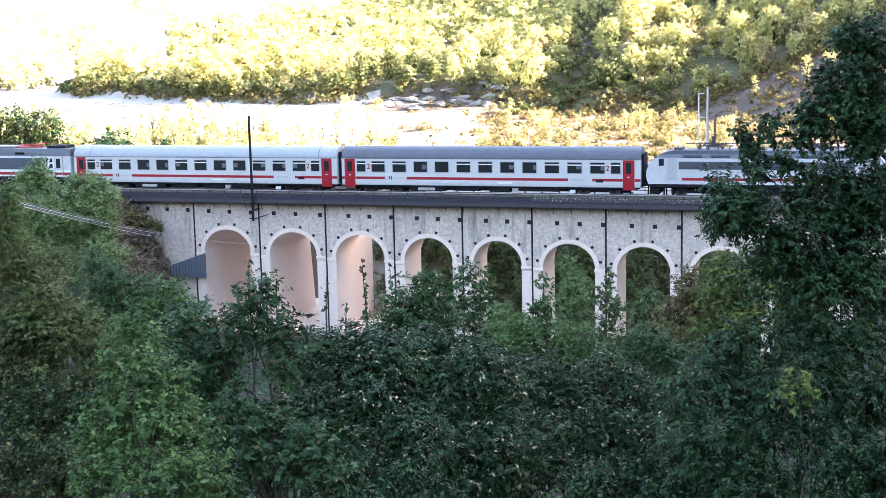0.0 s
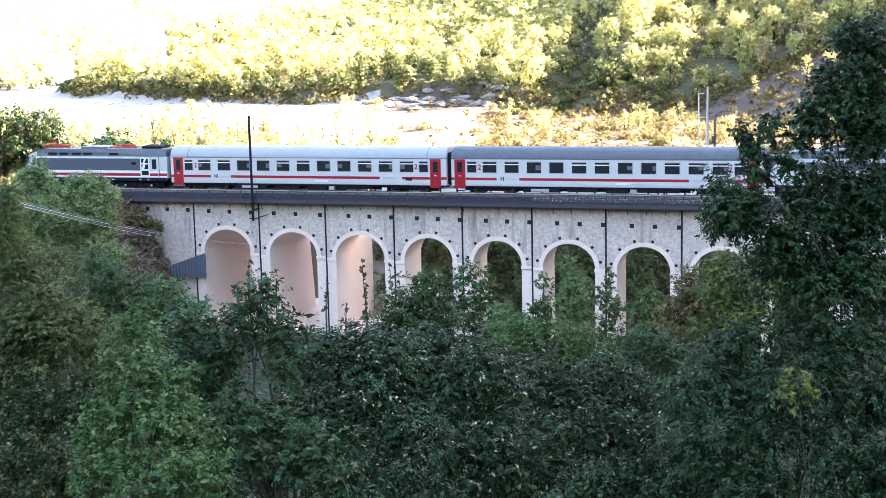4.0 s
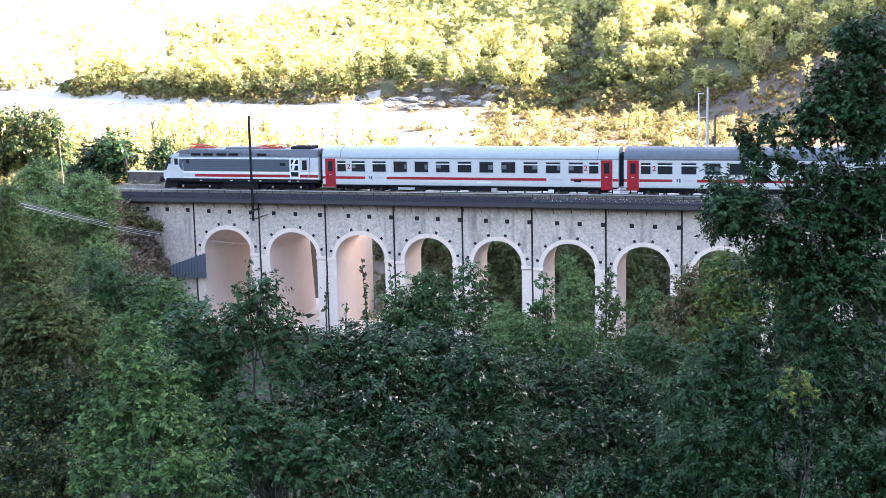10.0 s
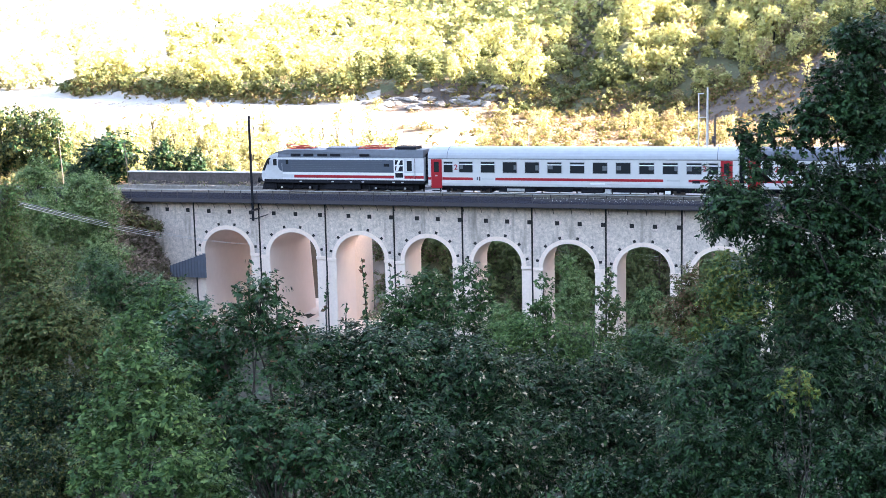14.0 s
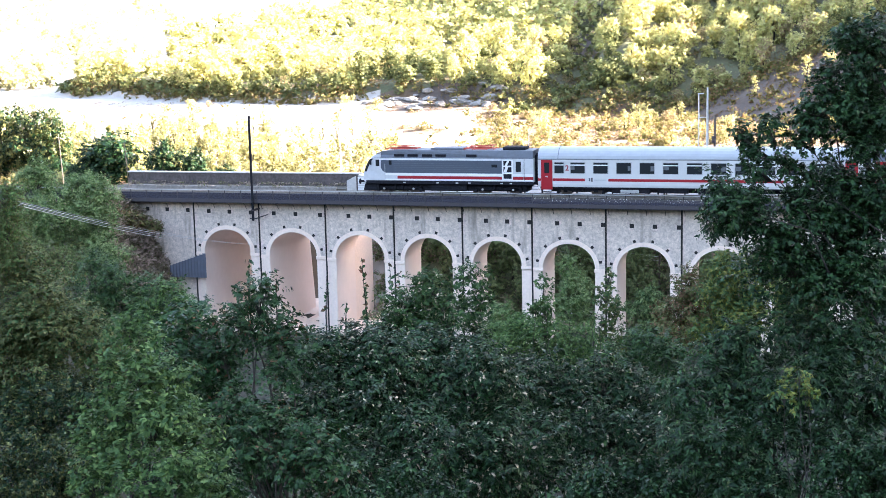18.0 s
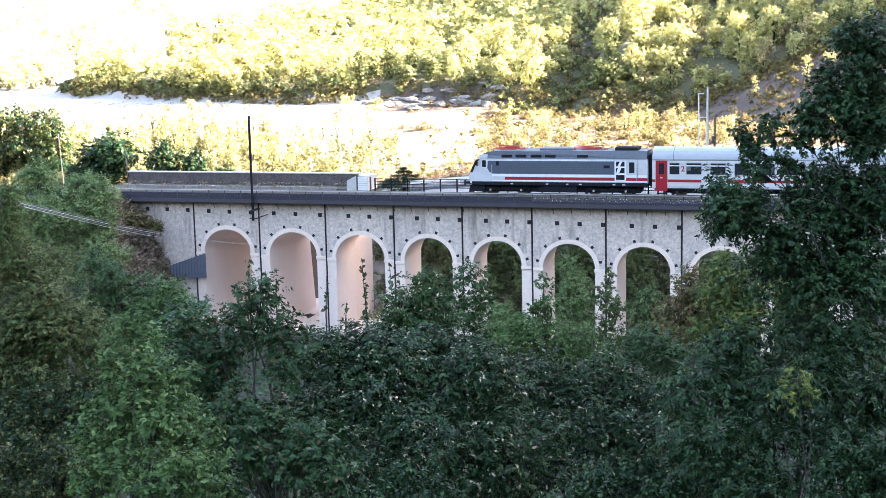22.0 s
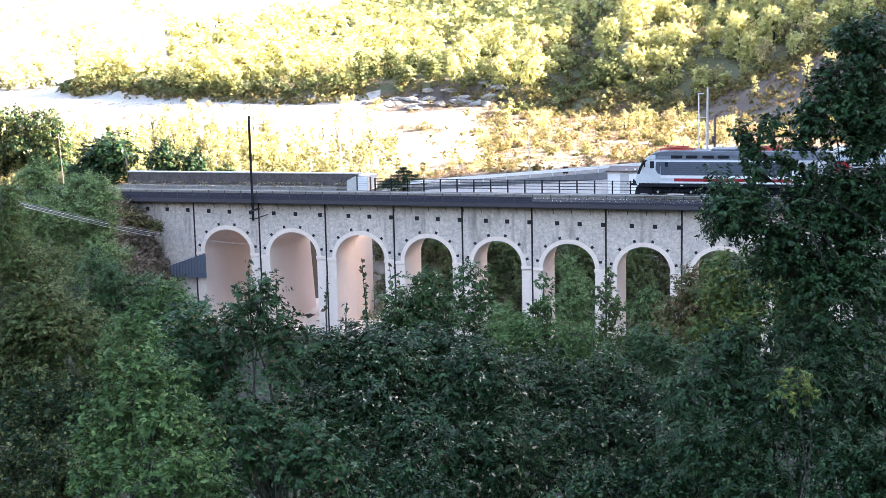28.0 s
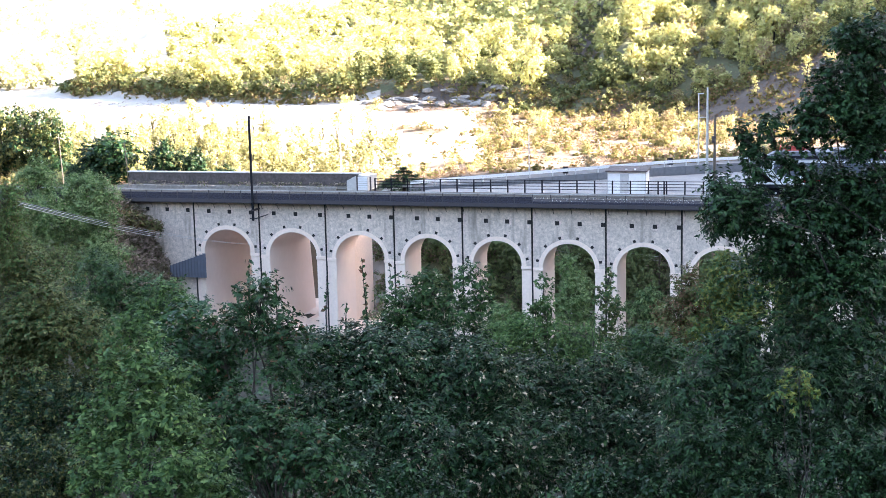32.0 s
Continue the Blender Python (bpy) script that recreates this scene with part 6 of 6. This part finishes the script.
DARK = [archetype("valley_tree", "rounded green tree beyond the trackside wall, darkened like shade", "tree", "trees beyond the wall", 260 + i, 2.6 + 0.4 * i, 6.0 + 0.6 * i, 6000, 0.24, M["leaf_deep"], M["leaf_olive"], 0.06, 40, low=True) for i in range(2)]
SHADE = [archetype("valley_tree", "leafy green tree in the shade behind the viaduct", "tree", "trees behind the viaduct", 240 + i, 2.6 + 0.4 * i, 6.2 + 0.6 * i, 5200, 0.22, M["shade_leaf"], M["leaf_bright"], 0.3, 34) for i in range(3)]
BANKSHRUB = [archetype("shrub", "brown half-dry tangled shrub on the bank by the abutment", "shrub", "shrubs on the bank", 270 + i, 1.3, 1.6, 2200, 0.13, M["dry_weed"], M["leaf_olive"], 0.4, 18, 1.0, False) for i in range(2)]
LOW = [archetype("shrub", "leafy green shrub in the shade behind the viaduct", "shrub", "shrubs behind the viaduct", 250 + i, 1.4, 2.0, 2000, 0.17, M["shade_leaf"], M["dry_weed"], 0.3, 18, 1.0, False) for i in range(2)]


def crowns(rng, places, kinds, r, h, count, size):
    """Many crowns of a few shapes, joined: places are (x, y, scale); gives leaf places, normals and directions."""
    forms = []
    for k in range(kinds):
        lumps, rad = lumps_in(rng, 14, (0, 0, h * 0.45), (r * 0.75, r * 0.75, h * 0.45), r * 0.24, r * 0.45, 0.3)
        p, d, along = sprays(rng, np.concatenate([lumps, rad[:, None]], 1), count, size, 0.1, 7, 1.7)
        forms.append((np.maximum(p, [-99, -99, 0.03]), d, along))
    out = ([], [], [])
    for x, y, s in places:
        p, d, along = forms[int(rng.integers(kinds))]
        a = rng.uniform(0, 6.28)
        turn = np.array([[math.cos(a), math.sin(a), 0], [-math.sin(a), math.cos(a), 0], [0, 0, 1]])
        keep = rng.random(len(p)) < (0.6 if y > 330 else 1.0)
        out[0].append((p @ turn)[keep] * np.array([s, s, s * rng.uniform(0.8, 1.25)]) + np.array([x, y, float(height(x, y)) - 0.1]))
        out[1].append((d @ turn)[keep])
        out[2].append((along @ turn)[keep])
    return [np.concatenate(q) for q in out]


rng = np.random.default_rng(77)
near_n, woods, floor, shade_spots = 0, [], [], []


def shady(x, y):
    """Hollows of the slope where darker leaves stand in for shade."""
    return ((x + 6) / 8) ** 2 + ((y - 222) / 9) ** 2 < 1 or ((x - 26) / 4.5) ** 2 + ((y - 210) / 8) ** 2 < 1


for y in np.arange(192, 420, 3.7):
    half = 0.345 * y + 8
    for x in np.arange(-half, half, 3.5):
        px, py = x + rng.uniform(-1.7, 1.7), y + rng.uniform(-1.7, 1.7)
        if 199 < py < 300 and 8 < px and not wooded(px, py):
            (shade_spots if shady(px, py) or abs(px - 18 - 0.23 * (py - 200)) < 3.0 or rng.random() < 0.15 else floor).append((px, py, rng.uniform(0.5, 1.3)))
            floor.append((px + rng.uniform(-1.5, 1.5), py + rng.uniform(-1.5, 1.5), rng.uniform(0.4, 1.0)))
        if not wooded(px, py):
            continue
        (shade_spots if shady(px, py) or rng.random() < 0.15 else floor).append((px + rng.uniform(-1.5, 1.5), py - 1.8, rng.uniform(0.4, 1.2)))
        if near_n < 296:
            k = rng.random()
            plant(DARKER if k < (0.16 if px < 0 else 0.06) or shady(px, py) else GREEN if k < 0.84 else DRY, px, py, rng, 0.5, 1.3)
            near_n += 1
        elif not (px > 22 and py > 330):
            woods.append((px, py, rng.uniform(0.6, 1.5)))
for x, y in ((58, 236), (62, 240), (66, 244), (70, 240), (75, 246), (80, 250), (64, 228), (72, 232), (84, 244), (90, 255)):
    woods.append((x, y, rng.uniform(1.0, 1.6)))
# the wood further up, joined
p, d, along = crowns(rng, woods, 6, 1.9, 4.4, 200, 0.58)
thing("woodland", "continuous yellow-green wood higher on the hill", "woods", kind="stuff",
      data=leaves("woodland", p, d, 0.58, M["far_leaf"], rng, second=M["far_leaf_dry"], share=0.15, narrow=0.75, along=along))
# bushes between and below the trees, joined
p, d, along = crowns(rng, floor, 4, 1.3, 1.9, 75, 0.42)
thing("underwood", "low green bushes between the trees of the wood", "bushes", kind="stuff",
      data=leaves("underwood", p, d, 0.42, M["scrub_leaf"], rng, second=M["far_leaf"], share=0.35, narrow=0.75, along=along))
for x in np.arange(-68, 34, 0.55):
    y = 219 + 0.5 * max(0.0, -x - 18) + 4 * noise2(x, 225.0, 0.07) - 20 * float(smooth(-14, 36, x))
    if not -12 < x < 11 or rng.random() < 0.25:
        (shade_spots if x < -12 or 20 < x < 30 else floor).append((x, y + rng.uniform(-1.5, 2.5), rng.uniform(0.6, 1.4)))
# darkened bushes drawn where the wood's foot and hollows would lie in shade
p, d, along = crowns(rng, shade_spots, 4, 1.3, 2.0, 95, 0.40)
thing("evergreen_bushes", "bushes along the foot of the wood and in its hollows, darkened like shade", "bushes", kind="stuff",
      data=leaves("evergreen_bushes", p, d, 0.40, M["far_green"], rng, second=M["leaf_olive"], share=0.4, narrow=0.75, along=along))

# scrub between road and wood
n = 0
while n < 290:
    y = rng.uniform(138, 232)
    x = rng.uniform(-0.345 * y - 4, min(0.345 * y, 58))
    u, w = uw(x, y)
    if w < wall_w(u) + 4 or wooded(x, y):
        continue
    if ground_kind(x, y) == 2 and rng.random() < 0.75:
        continue
    if x > 36 and y > 175 and rng.random() < 0.6:
        continue
    if noise2(x, y, 0.25) < rng.uniform(-0.7, 0.4):
        continue
    plant(BUSH, x, y, rng, 0.35, 1.0)
    n += 1
n = 0
while n < 290:
    y = rng.uniform(146, 190)
    x = rng.uniform(-0.345 * y - 2, -8) if n < 80 else rng.uniform(-0.28 * y, -0.12 * y)
    plant(SLIM, x, y, rng, 0.5, 1.1)
    n += 1
for x, y in ((26, 178), (28, 182), (31, 180), (33, 186), (44, 190), (50, 186), (24, 176), (56, 200)):
    plant(SLIM, x, y, rng, 0.7, 1.0)

# thickets of young poplars between, joined
thick = []
while len(thick) < 520:
    y = rng.uniform(143, 186)
    x = rng.uniform(-0.345 * y - 2, -0.03 * y)
    if noise2(x, y, 0.21) > rng.uniform(-0.7, 0.3) and uw(x, y)[1] > 22:
        thick.append((x, y, rng.uniform(0.4, 1.0)))
p, d, along = crowns(rng, thick, 5, 0.95, 3.0, 120, 0.25)
thing("poplar_thicket", "dense thicket of young yellowing poplars", "thicket", kind="stuff",
      data=leaves("poplar_thicket", p, d, 0.25, M["far_pale"], rng, second=M["scrub_leaf"], share=0.4, narrow=0.6, along=along))

# low scrub filling the slope, joined
low = []
while len(low) < 850:
    y = rng.uniform(137, 226)
    x = rng.uniform(-0.345 * y - 3, 0.33 * y) if len(low) < 500 else rng.uniform(4, 0.26 * y)
    u, w = uw(x, y)
    if w < wall_w(u) + 2.6 or wooded(x, y) or (ground_kind(x, y) == 2 and rng.random() < (0.62 if x < -6 else 0.4)) or (y > 178 and x < -2 and rng.random() < 0.7):
        continue
    if noise2(x, y, 0.32) < rng.uniform(-0.6, 0.5):
        continue
    low.append((x, y, rng.uniform(0.25, 0.95)))
for k in range(110):
    y = rng.uniform(160, 214)
    low.append((rng.uniform(0.185, 0.31) * y, y, rng.uniform(0.2, 0.75)))
# and along the foot of the wood
for x in np.arange(-68, 56, 0.25):
    y = 190.0
    while not wooded(x, y) and y < 262:
        y += 1.0
    if y > 260:
        continue
    if x < 33:
        y = 219 + 0.5 * max(0.0, -x - 18) + 4 * noise2(x, y, 0.07) - 20 * float(smooth(-14, 36, x))
    if not -12 < x < 11 or rng.random() < 0.3:
        low.append((x, y + rng.uniform(-3.4, 0.6), rng.uniform(0.4, 1.3)))
p, d, along = crowns(rng, low, 6, 1.0, 1.35, 90, 0.27)
thing("low_scrub", "low dry bushes and weeds on the sunlit slope", "scrub", kind="stuff",
      data=leaves("low_scrub", p, d, 0.27, M["scrub_leaf"], rng, second=M["far_rust"], share=0.32, narrow=0.6, along=along))

# dry grass
gp = []
while len(gp) < 12000:
    y = rng.uniform(136, 235)
    x = rng.uniform(-0.345 * y - 4, 0.345 * y + 3)
    u, w = uw(x, y)
    if w > wall_w(u) + 2.4 and noise2(x, y, 0.4) + 0.5 * noise2(x, y, 1.3) > -0.1 and (ground_kind(x, y) != 2 or rng.random() < 0.4):
        gp.append((x, y, float(height(x, y)) + 0.10))
gp = np.repeat(np.array(gp), 6, 0) + rng.normal(0, 0.25, (72000, 3)) * np.array([1, 1, 0.25])
thing("dry_grass", "tufts of straw-coloured dry grass on the slope", "grass", kind="stuff",
      data=leaves("dry_grass", gp, np.tile([0, 0, 1.0], (len(gp), 1)), 0.26, M["straw"], rng, droop=-1.0, narrow=0.3, second=M["far_rust"], share=0.35))

# shaded trees and shrubs between viaduct and terrace
for k in range(26):
    u = rng.uniform(-3, 36)
    w = rng.uniform(10.2, 13.0)
    p = LINE @ Vector((u, w, 0))
    if rng.random() < 0.5:
        o = plant(SHADE, p.x, p.y, rng, 0.55, 0.8)
        o.location.z = min(o.location.z, -8.3)
    else:
        plant(LOW, p.x, p.y, rng, 0.8, 1.4)
for u, w, s in ((5, 8.8, .8), (8, 9.4, .9), (12.5, 9.0, .7), (17.2, 9.2, .8), (20, 9.4, .7), (24, 9.2, .9), (29, 9.3, .9), (34, 9, .9)):
    p = LINE @ Vector((u, w, 0))
    plant(LOW, p.x, p.y, rng, s, s + 0.4)
for u, w, s in ((-1.6, 9.6, .5), (3.0, 10.6, .6), (7.2, 9.4, .7), (11.4, 10.0, .62), (16.4, 10.8, .7), (23, 10.0, .75), (30, 10.0, .8)):
    p = LINE @ Vector((u, w, 0))
    o = plant(SHADE, p.x, p.y, rng, s, s + 0.1)
    o.location.z = -12.3
# light scrub on the bank behind the arches, joined
bank_scrub = []
for k in range(190):
    p = LINE @ Vector((rng.uniform(-8, 37), rng.uniform(8.0, 12.4), 0))
    bank_scrub.append((p.x, p.y, rng.uniform(0.4, 1.1)))
for k in range(150):
    p = LINE @ Vector((rng.uniform(-11, 30), rng.uniform(11.5, 13.5), 0))
    if height(p.x, p.y) < -5.0:
        bank_scrub.append((p.x, p.y, rng.uniform(0.5, 1.0)))
p, d, along = crowns(rng, bank_scrub, 5, 1.0, 1.5, 160, 0.22)
thing("bank_scrub", "pale green and straw-coloured scrub on the bank behind the arches", "scrub", kind="stuff",
      data=leaves("bank_scrub", p, d, 0.22, M["shade_leaf"], rng, second=M["dry_weed"], share=0.3, narrow=0.6, along=along))
wu, ww = rng.uniform(-32, -8.8, 2600), np.where(rng.random(2600) < 0.5, rng.uniform(4.6, 5.2, 2600), rng.uniform(6.6, 7.5, 2600))
ok = ripple(wu * 3, ww, 0.9) > 0.0
q = np.array([LINE @ Vector((a, b, 0.03 + 0.22 * c)) for a, b, c in zip(wu[ok], ww[ok], rng.random(ok.sum()))])
thing("trackside_weeds", "dry weeds along the kerb and the foot of the wall", "weeds", kind="stuff",
      data=leaves("trackside_weeds", q, np.tile([0, -0.6, 0.6], (len(q), 1)), 0.16, M["dry_weed"], rng, droop=-0.9, second=M["leaf_olive"], share=0.4, narrow=0.35))
# trees beyond the wall, the shade on them put into darker leaves
for x, y, s in ((-33.4, 138.0, 1.25), (-35.2, 139, 1.05), (-28.0, 136.6, 0.72), (-25.2, 136.6, 0.68), (-22.2, 137, 0.6), (-36.7, 137.2, 0.55), (-40.5, 143, 0.7)):
    o = plant(DARK, x, y, rng, s, s + 0.05)
    o.scale.z *= 0.68 if x < -30 else 0.9
for x, y, s in ((-45.2, 149.9, 1.5), (-50.0, 151, 1.4), (-47.3, 147, 1.2), (-42.4, 146.5, 1.15), (-51, 147, 1.2)):
    plant(OLIVE, x, y, rng, s, s + 0.05)
# trees on the open hill, their leaf colour paled for the glare over it
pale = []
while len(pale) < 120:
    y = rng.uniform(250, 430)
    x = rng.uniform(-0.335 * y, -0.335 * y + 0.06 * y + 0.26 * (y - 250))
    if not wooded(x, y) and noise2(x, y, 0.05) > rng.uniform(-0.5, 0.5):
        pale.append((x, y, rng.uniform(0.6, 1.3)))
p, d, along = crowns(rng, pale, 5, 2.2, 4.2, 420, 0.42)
thing("pale_wood", "scattered trees on the open hill, paled to stand in for glare", "woods", kind="stuff",
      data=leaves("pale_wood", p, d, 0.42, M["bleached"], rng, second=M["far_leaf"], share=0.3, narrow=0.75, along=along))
# weeds and shrubs on the bare bank by the abutment
for u, w in ((-29.5, -1.6), (-28.4, -2.2), (-30.5, -3.2), (-28.9, -4.0), (-28.6, -5.5)):
    p = LINE @ Vector((u, w, 0))
    plant(LOW, p.x, p.y, rng, 0.5, 0.95)
for u, w in ((-28.8, -0.9), (-27.9, -0.8), (-27.0, -0.9), (-26.1, -0.8), (-25.3, -0.8), (-24.6, -1.6), (-23.8, -2.2), (-23.0, -2.6), (-24.2, -3.4), (-25.4, -6.4), (-26.8, -7.5), (-22.4, -7.0), (-21.2, -6.5), (-28.5, -8.5)):
    p = LINE @ Vector((u, w, 0))
    plant(BANKSHRUB, p.x, p.y, rng, 0.45, 0.8)
rb = np.random.default_rng(41)
brush = []
for k in range(150):
    p = LINE @ Vector((rb.uniform(-30.5, -22.0), -0.7 - 8.0 * rb.random() ** 1.3, 0))
    brush.append((p.x, p.y, rb.uniform(0.35, 0.9)))
p, d, along = crowns(rb, brush, 5, 1.1, 1.4, 280, 0.26)
thing("dry_brush", "tangled dry brown brush covering the bank by the abutment", "brush", kind="stuff",
      data=leaves("dry_brush", p, d, 0.26, M["dry_weed"], rb, second=M["leaf_olive"], share=0.15, narrow=0.2, along=along + np.array([0.3, -0.2, 0.9])))
bu, bw = rb.uniform(-32, -20.0, 42000), rb.uniform(-12, -0.2, 42000)
wx, wy = -1.4036 + bu * CU - bw * SU, 113.748 + bu * SU + bw * CU
keep = ripple(wx, wy, 0.55) + rb.normal(0, 0.35, 42000) > -0.4
wx, wy = wx[keep], wy[keep]
p = np.stack([wx, wy, height(wx, wy) + 0.05 + 0.5 * rb.random(len(wx))], 1)
thing("weeds", "brown and green weeds on the bare bank", "weeds", kind="stuff",
      data=leaves("weeds", p, np.tile([0, -0.4, 0.8], (len(p), 1)), 0.24, M["dry_weed"], rb, droop=-0.8, second=M["leaf_olive"], share=0.4, narrow=0.5))


def shoot(x, y, z0, x1, z1, n, seed):
    """A thin upright shoot with small leaves, growing out of the crowns below."""
    r = np.random.default_rng(seed)
    g = float(height(x, y))
    ob = thing("shoot", "thin upright shoot with sparse small leaves", "sapling", Matrix.Translation((x, y, g)), group="shoots above the crowns")
    pts = [(0, 0, 0), (0.03, 0, (z0 - g) * 0.6), (0, 0, z0 - g), ((x1 - x) * 0.6, 0, z0 - g + (z1 - z0) * 0.5), (x1 - x, 0, z1 - g)]
    part("stem", Build().tube(pts, [0.03, 0.02, 0.012, 0.008, 0.004], 5), M["bark"], ob)
    t = r.random(n)[:, None]
    c = np.array(pts[2]) * (1 - t) + np.array(pts[4]) * t + r.normal(0, 0.03, (n, 3))
    part("foliage", leaves("foliage", c, r.normal(0, 1, (n, 3)), 0.085, M["leaf_dark"], r, second=M["leaf_brown"], share=0.3), None, ob)


for x, z0, x1, z1, n, seed in ((-0.98, 9.93, -1.04, 10.87, 46, 1), (-0.63, 10.0, -0.69, 10.81, 30, 2), (-1.52, 10.13, -1.50, 10.65, 12, 3), (-1.27, 10.02, -1.26, 10.27, 10, 4),
                               (-0.58, 10.11, -0.57, 10.68, 34, 5), (-2.49, 10.6, -2.48, 10.87, 14, 6), (-2.28, 10.52, -2.27, 10.74, 16, 7), (-2.15, 10.44, -2.14, 10.65, 12, 8)):
    shoot(x * 1.28, 21.8, 13.7 - (13.7 - z0) * 1.28, x1 * 1.28, 13.7 - (13.7 - z1) * 1.28, n, seed)

# conifer whose top rises behind the deck
rc = np.random.default_rng(61)
cz = float(height(-3.62, 130.0))
tall = 0.92 - cz
con = thing("conifer", "dark spreading conifer with its top above the track", "conifer", Matrix.Translation((-3.62, 130.0, cz)))
part("trunk", Build().tube([(0, 0, -0.3), (0, 0, tall * 0.5), (0, 0, tall)], [0.2, 0.13, 0.02], 7), M["bark"], con)
cp = []
k = 0.0
while k < tall - 0.5:
    zz, rr = tall - 0.1 - k, min(3.4, 0.30 + 1.5 * k)
    for b in range(int(10 + 14 * rr)):
        a = rc.uniform(0, 6.28)
        t = np.sqrt(rc.random((40, 1)))
        cp.append(np.array([math.cos(a), math.sin(a), -0.06]) * rr * t + np.array([0, 0, zz]) + rc.normal(0, 0.05, (40, 3)))
    k += 0.34 if k < 4 else 0.6
cp = np.concatenate(cp)
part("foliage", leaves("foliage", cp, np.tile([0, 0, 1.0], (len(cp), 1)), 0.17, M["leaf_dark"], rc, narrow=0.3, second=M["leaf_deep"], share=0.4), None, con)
# ---- the run: the train rolls slowly across, losing a little speed ----
def run(t):
    """Distance of the tail locomotive's coupling along the viaduct at t seconds."""
    return -34.534 + 2.49332 * t - 0.003643 * t * t + 0.00001967 * t ** 3


def motions():
    times = [i * 1.0 for i in range(33)]
    for car, off in ((tail_loco, 0.0), (coach_a, 0.0), (coach_b, 26.4), (head_loco, 52.8)):
        walk(car, [(t, at(run(t) + off, TRK)) for t in times])
    turns = [i * 0.2 for i in range(161)]
    for w in rolling:
        home = w.matrix_basis.translation.copy()
        walk(w, [(t, Matrix.Translation(home) @ Matrix.Rotation((run(t) - run(0)) / 0.46, 4, "Y")) for t in turns])


motions()
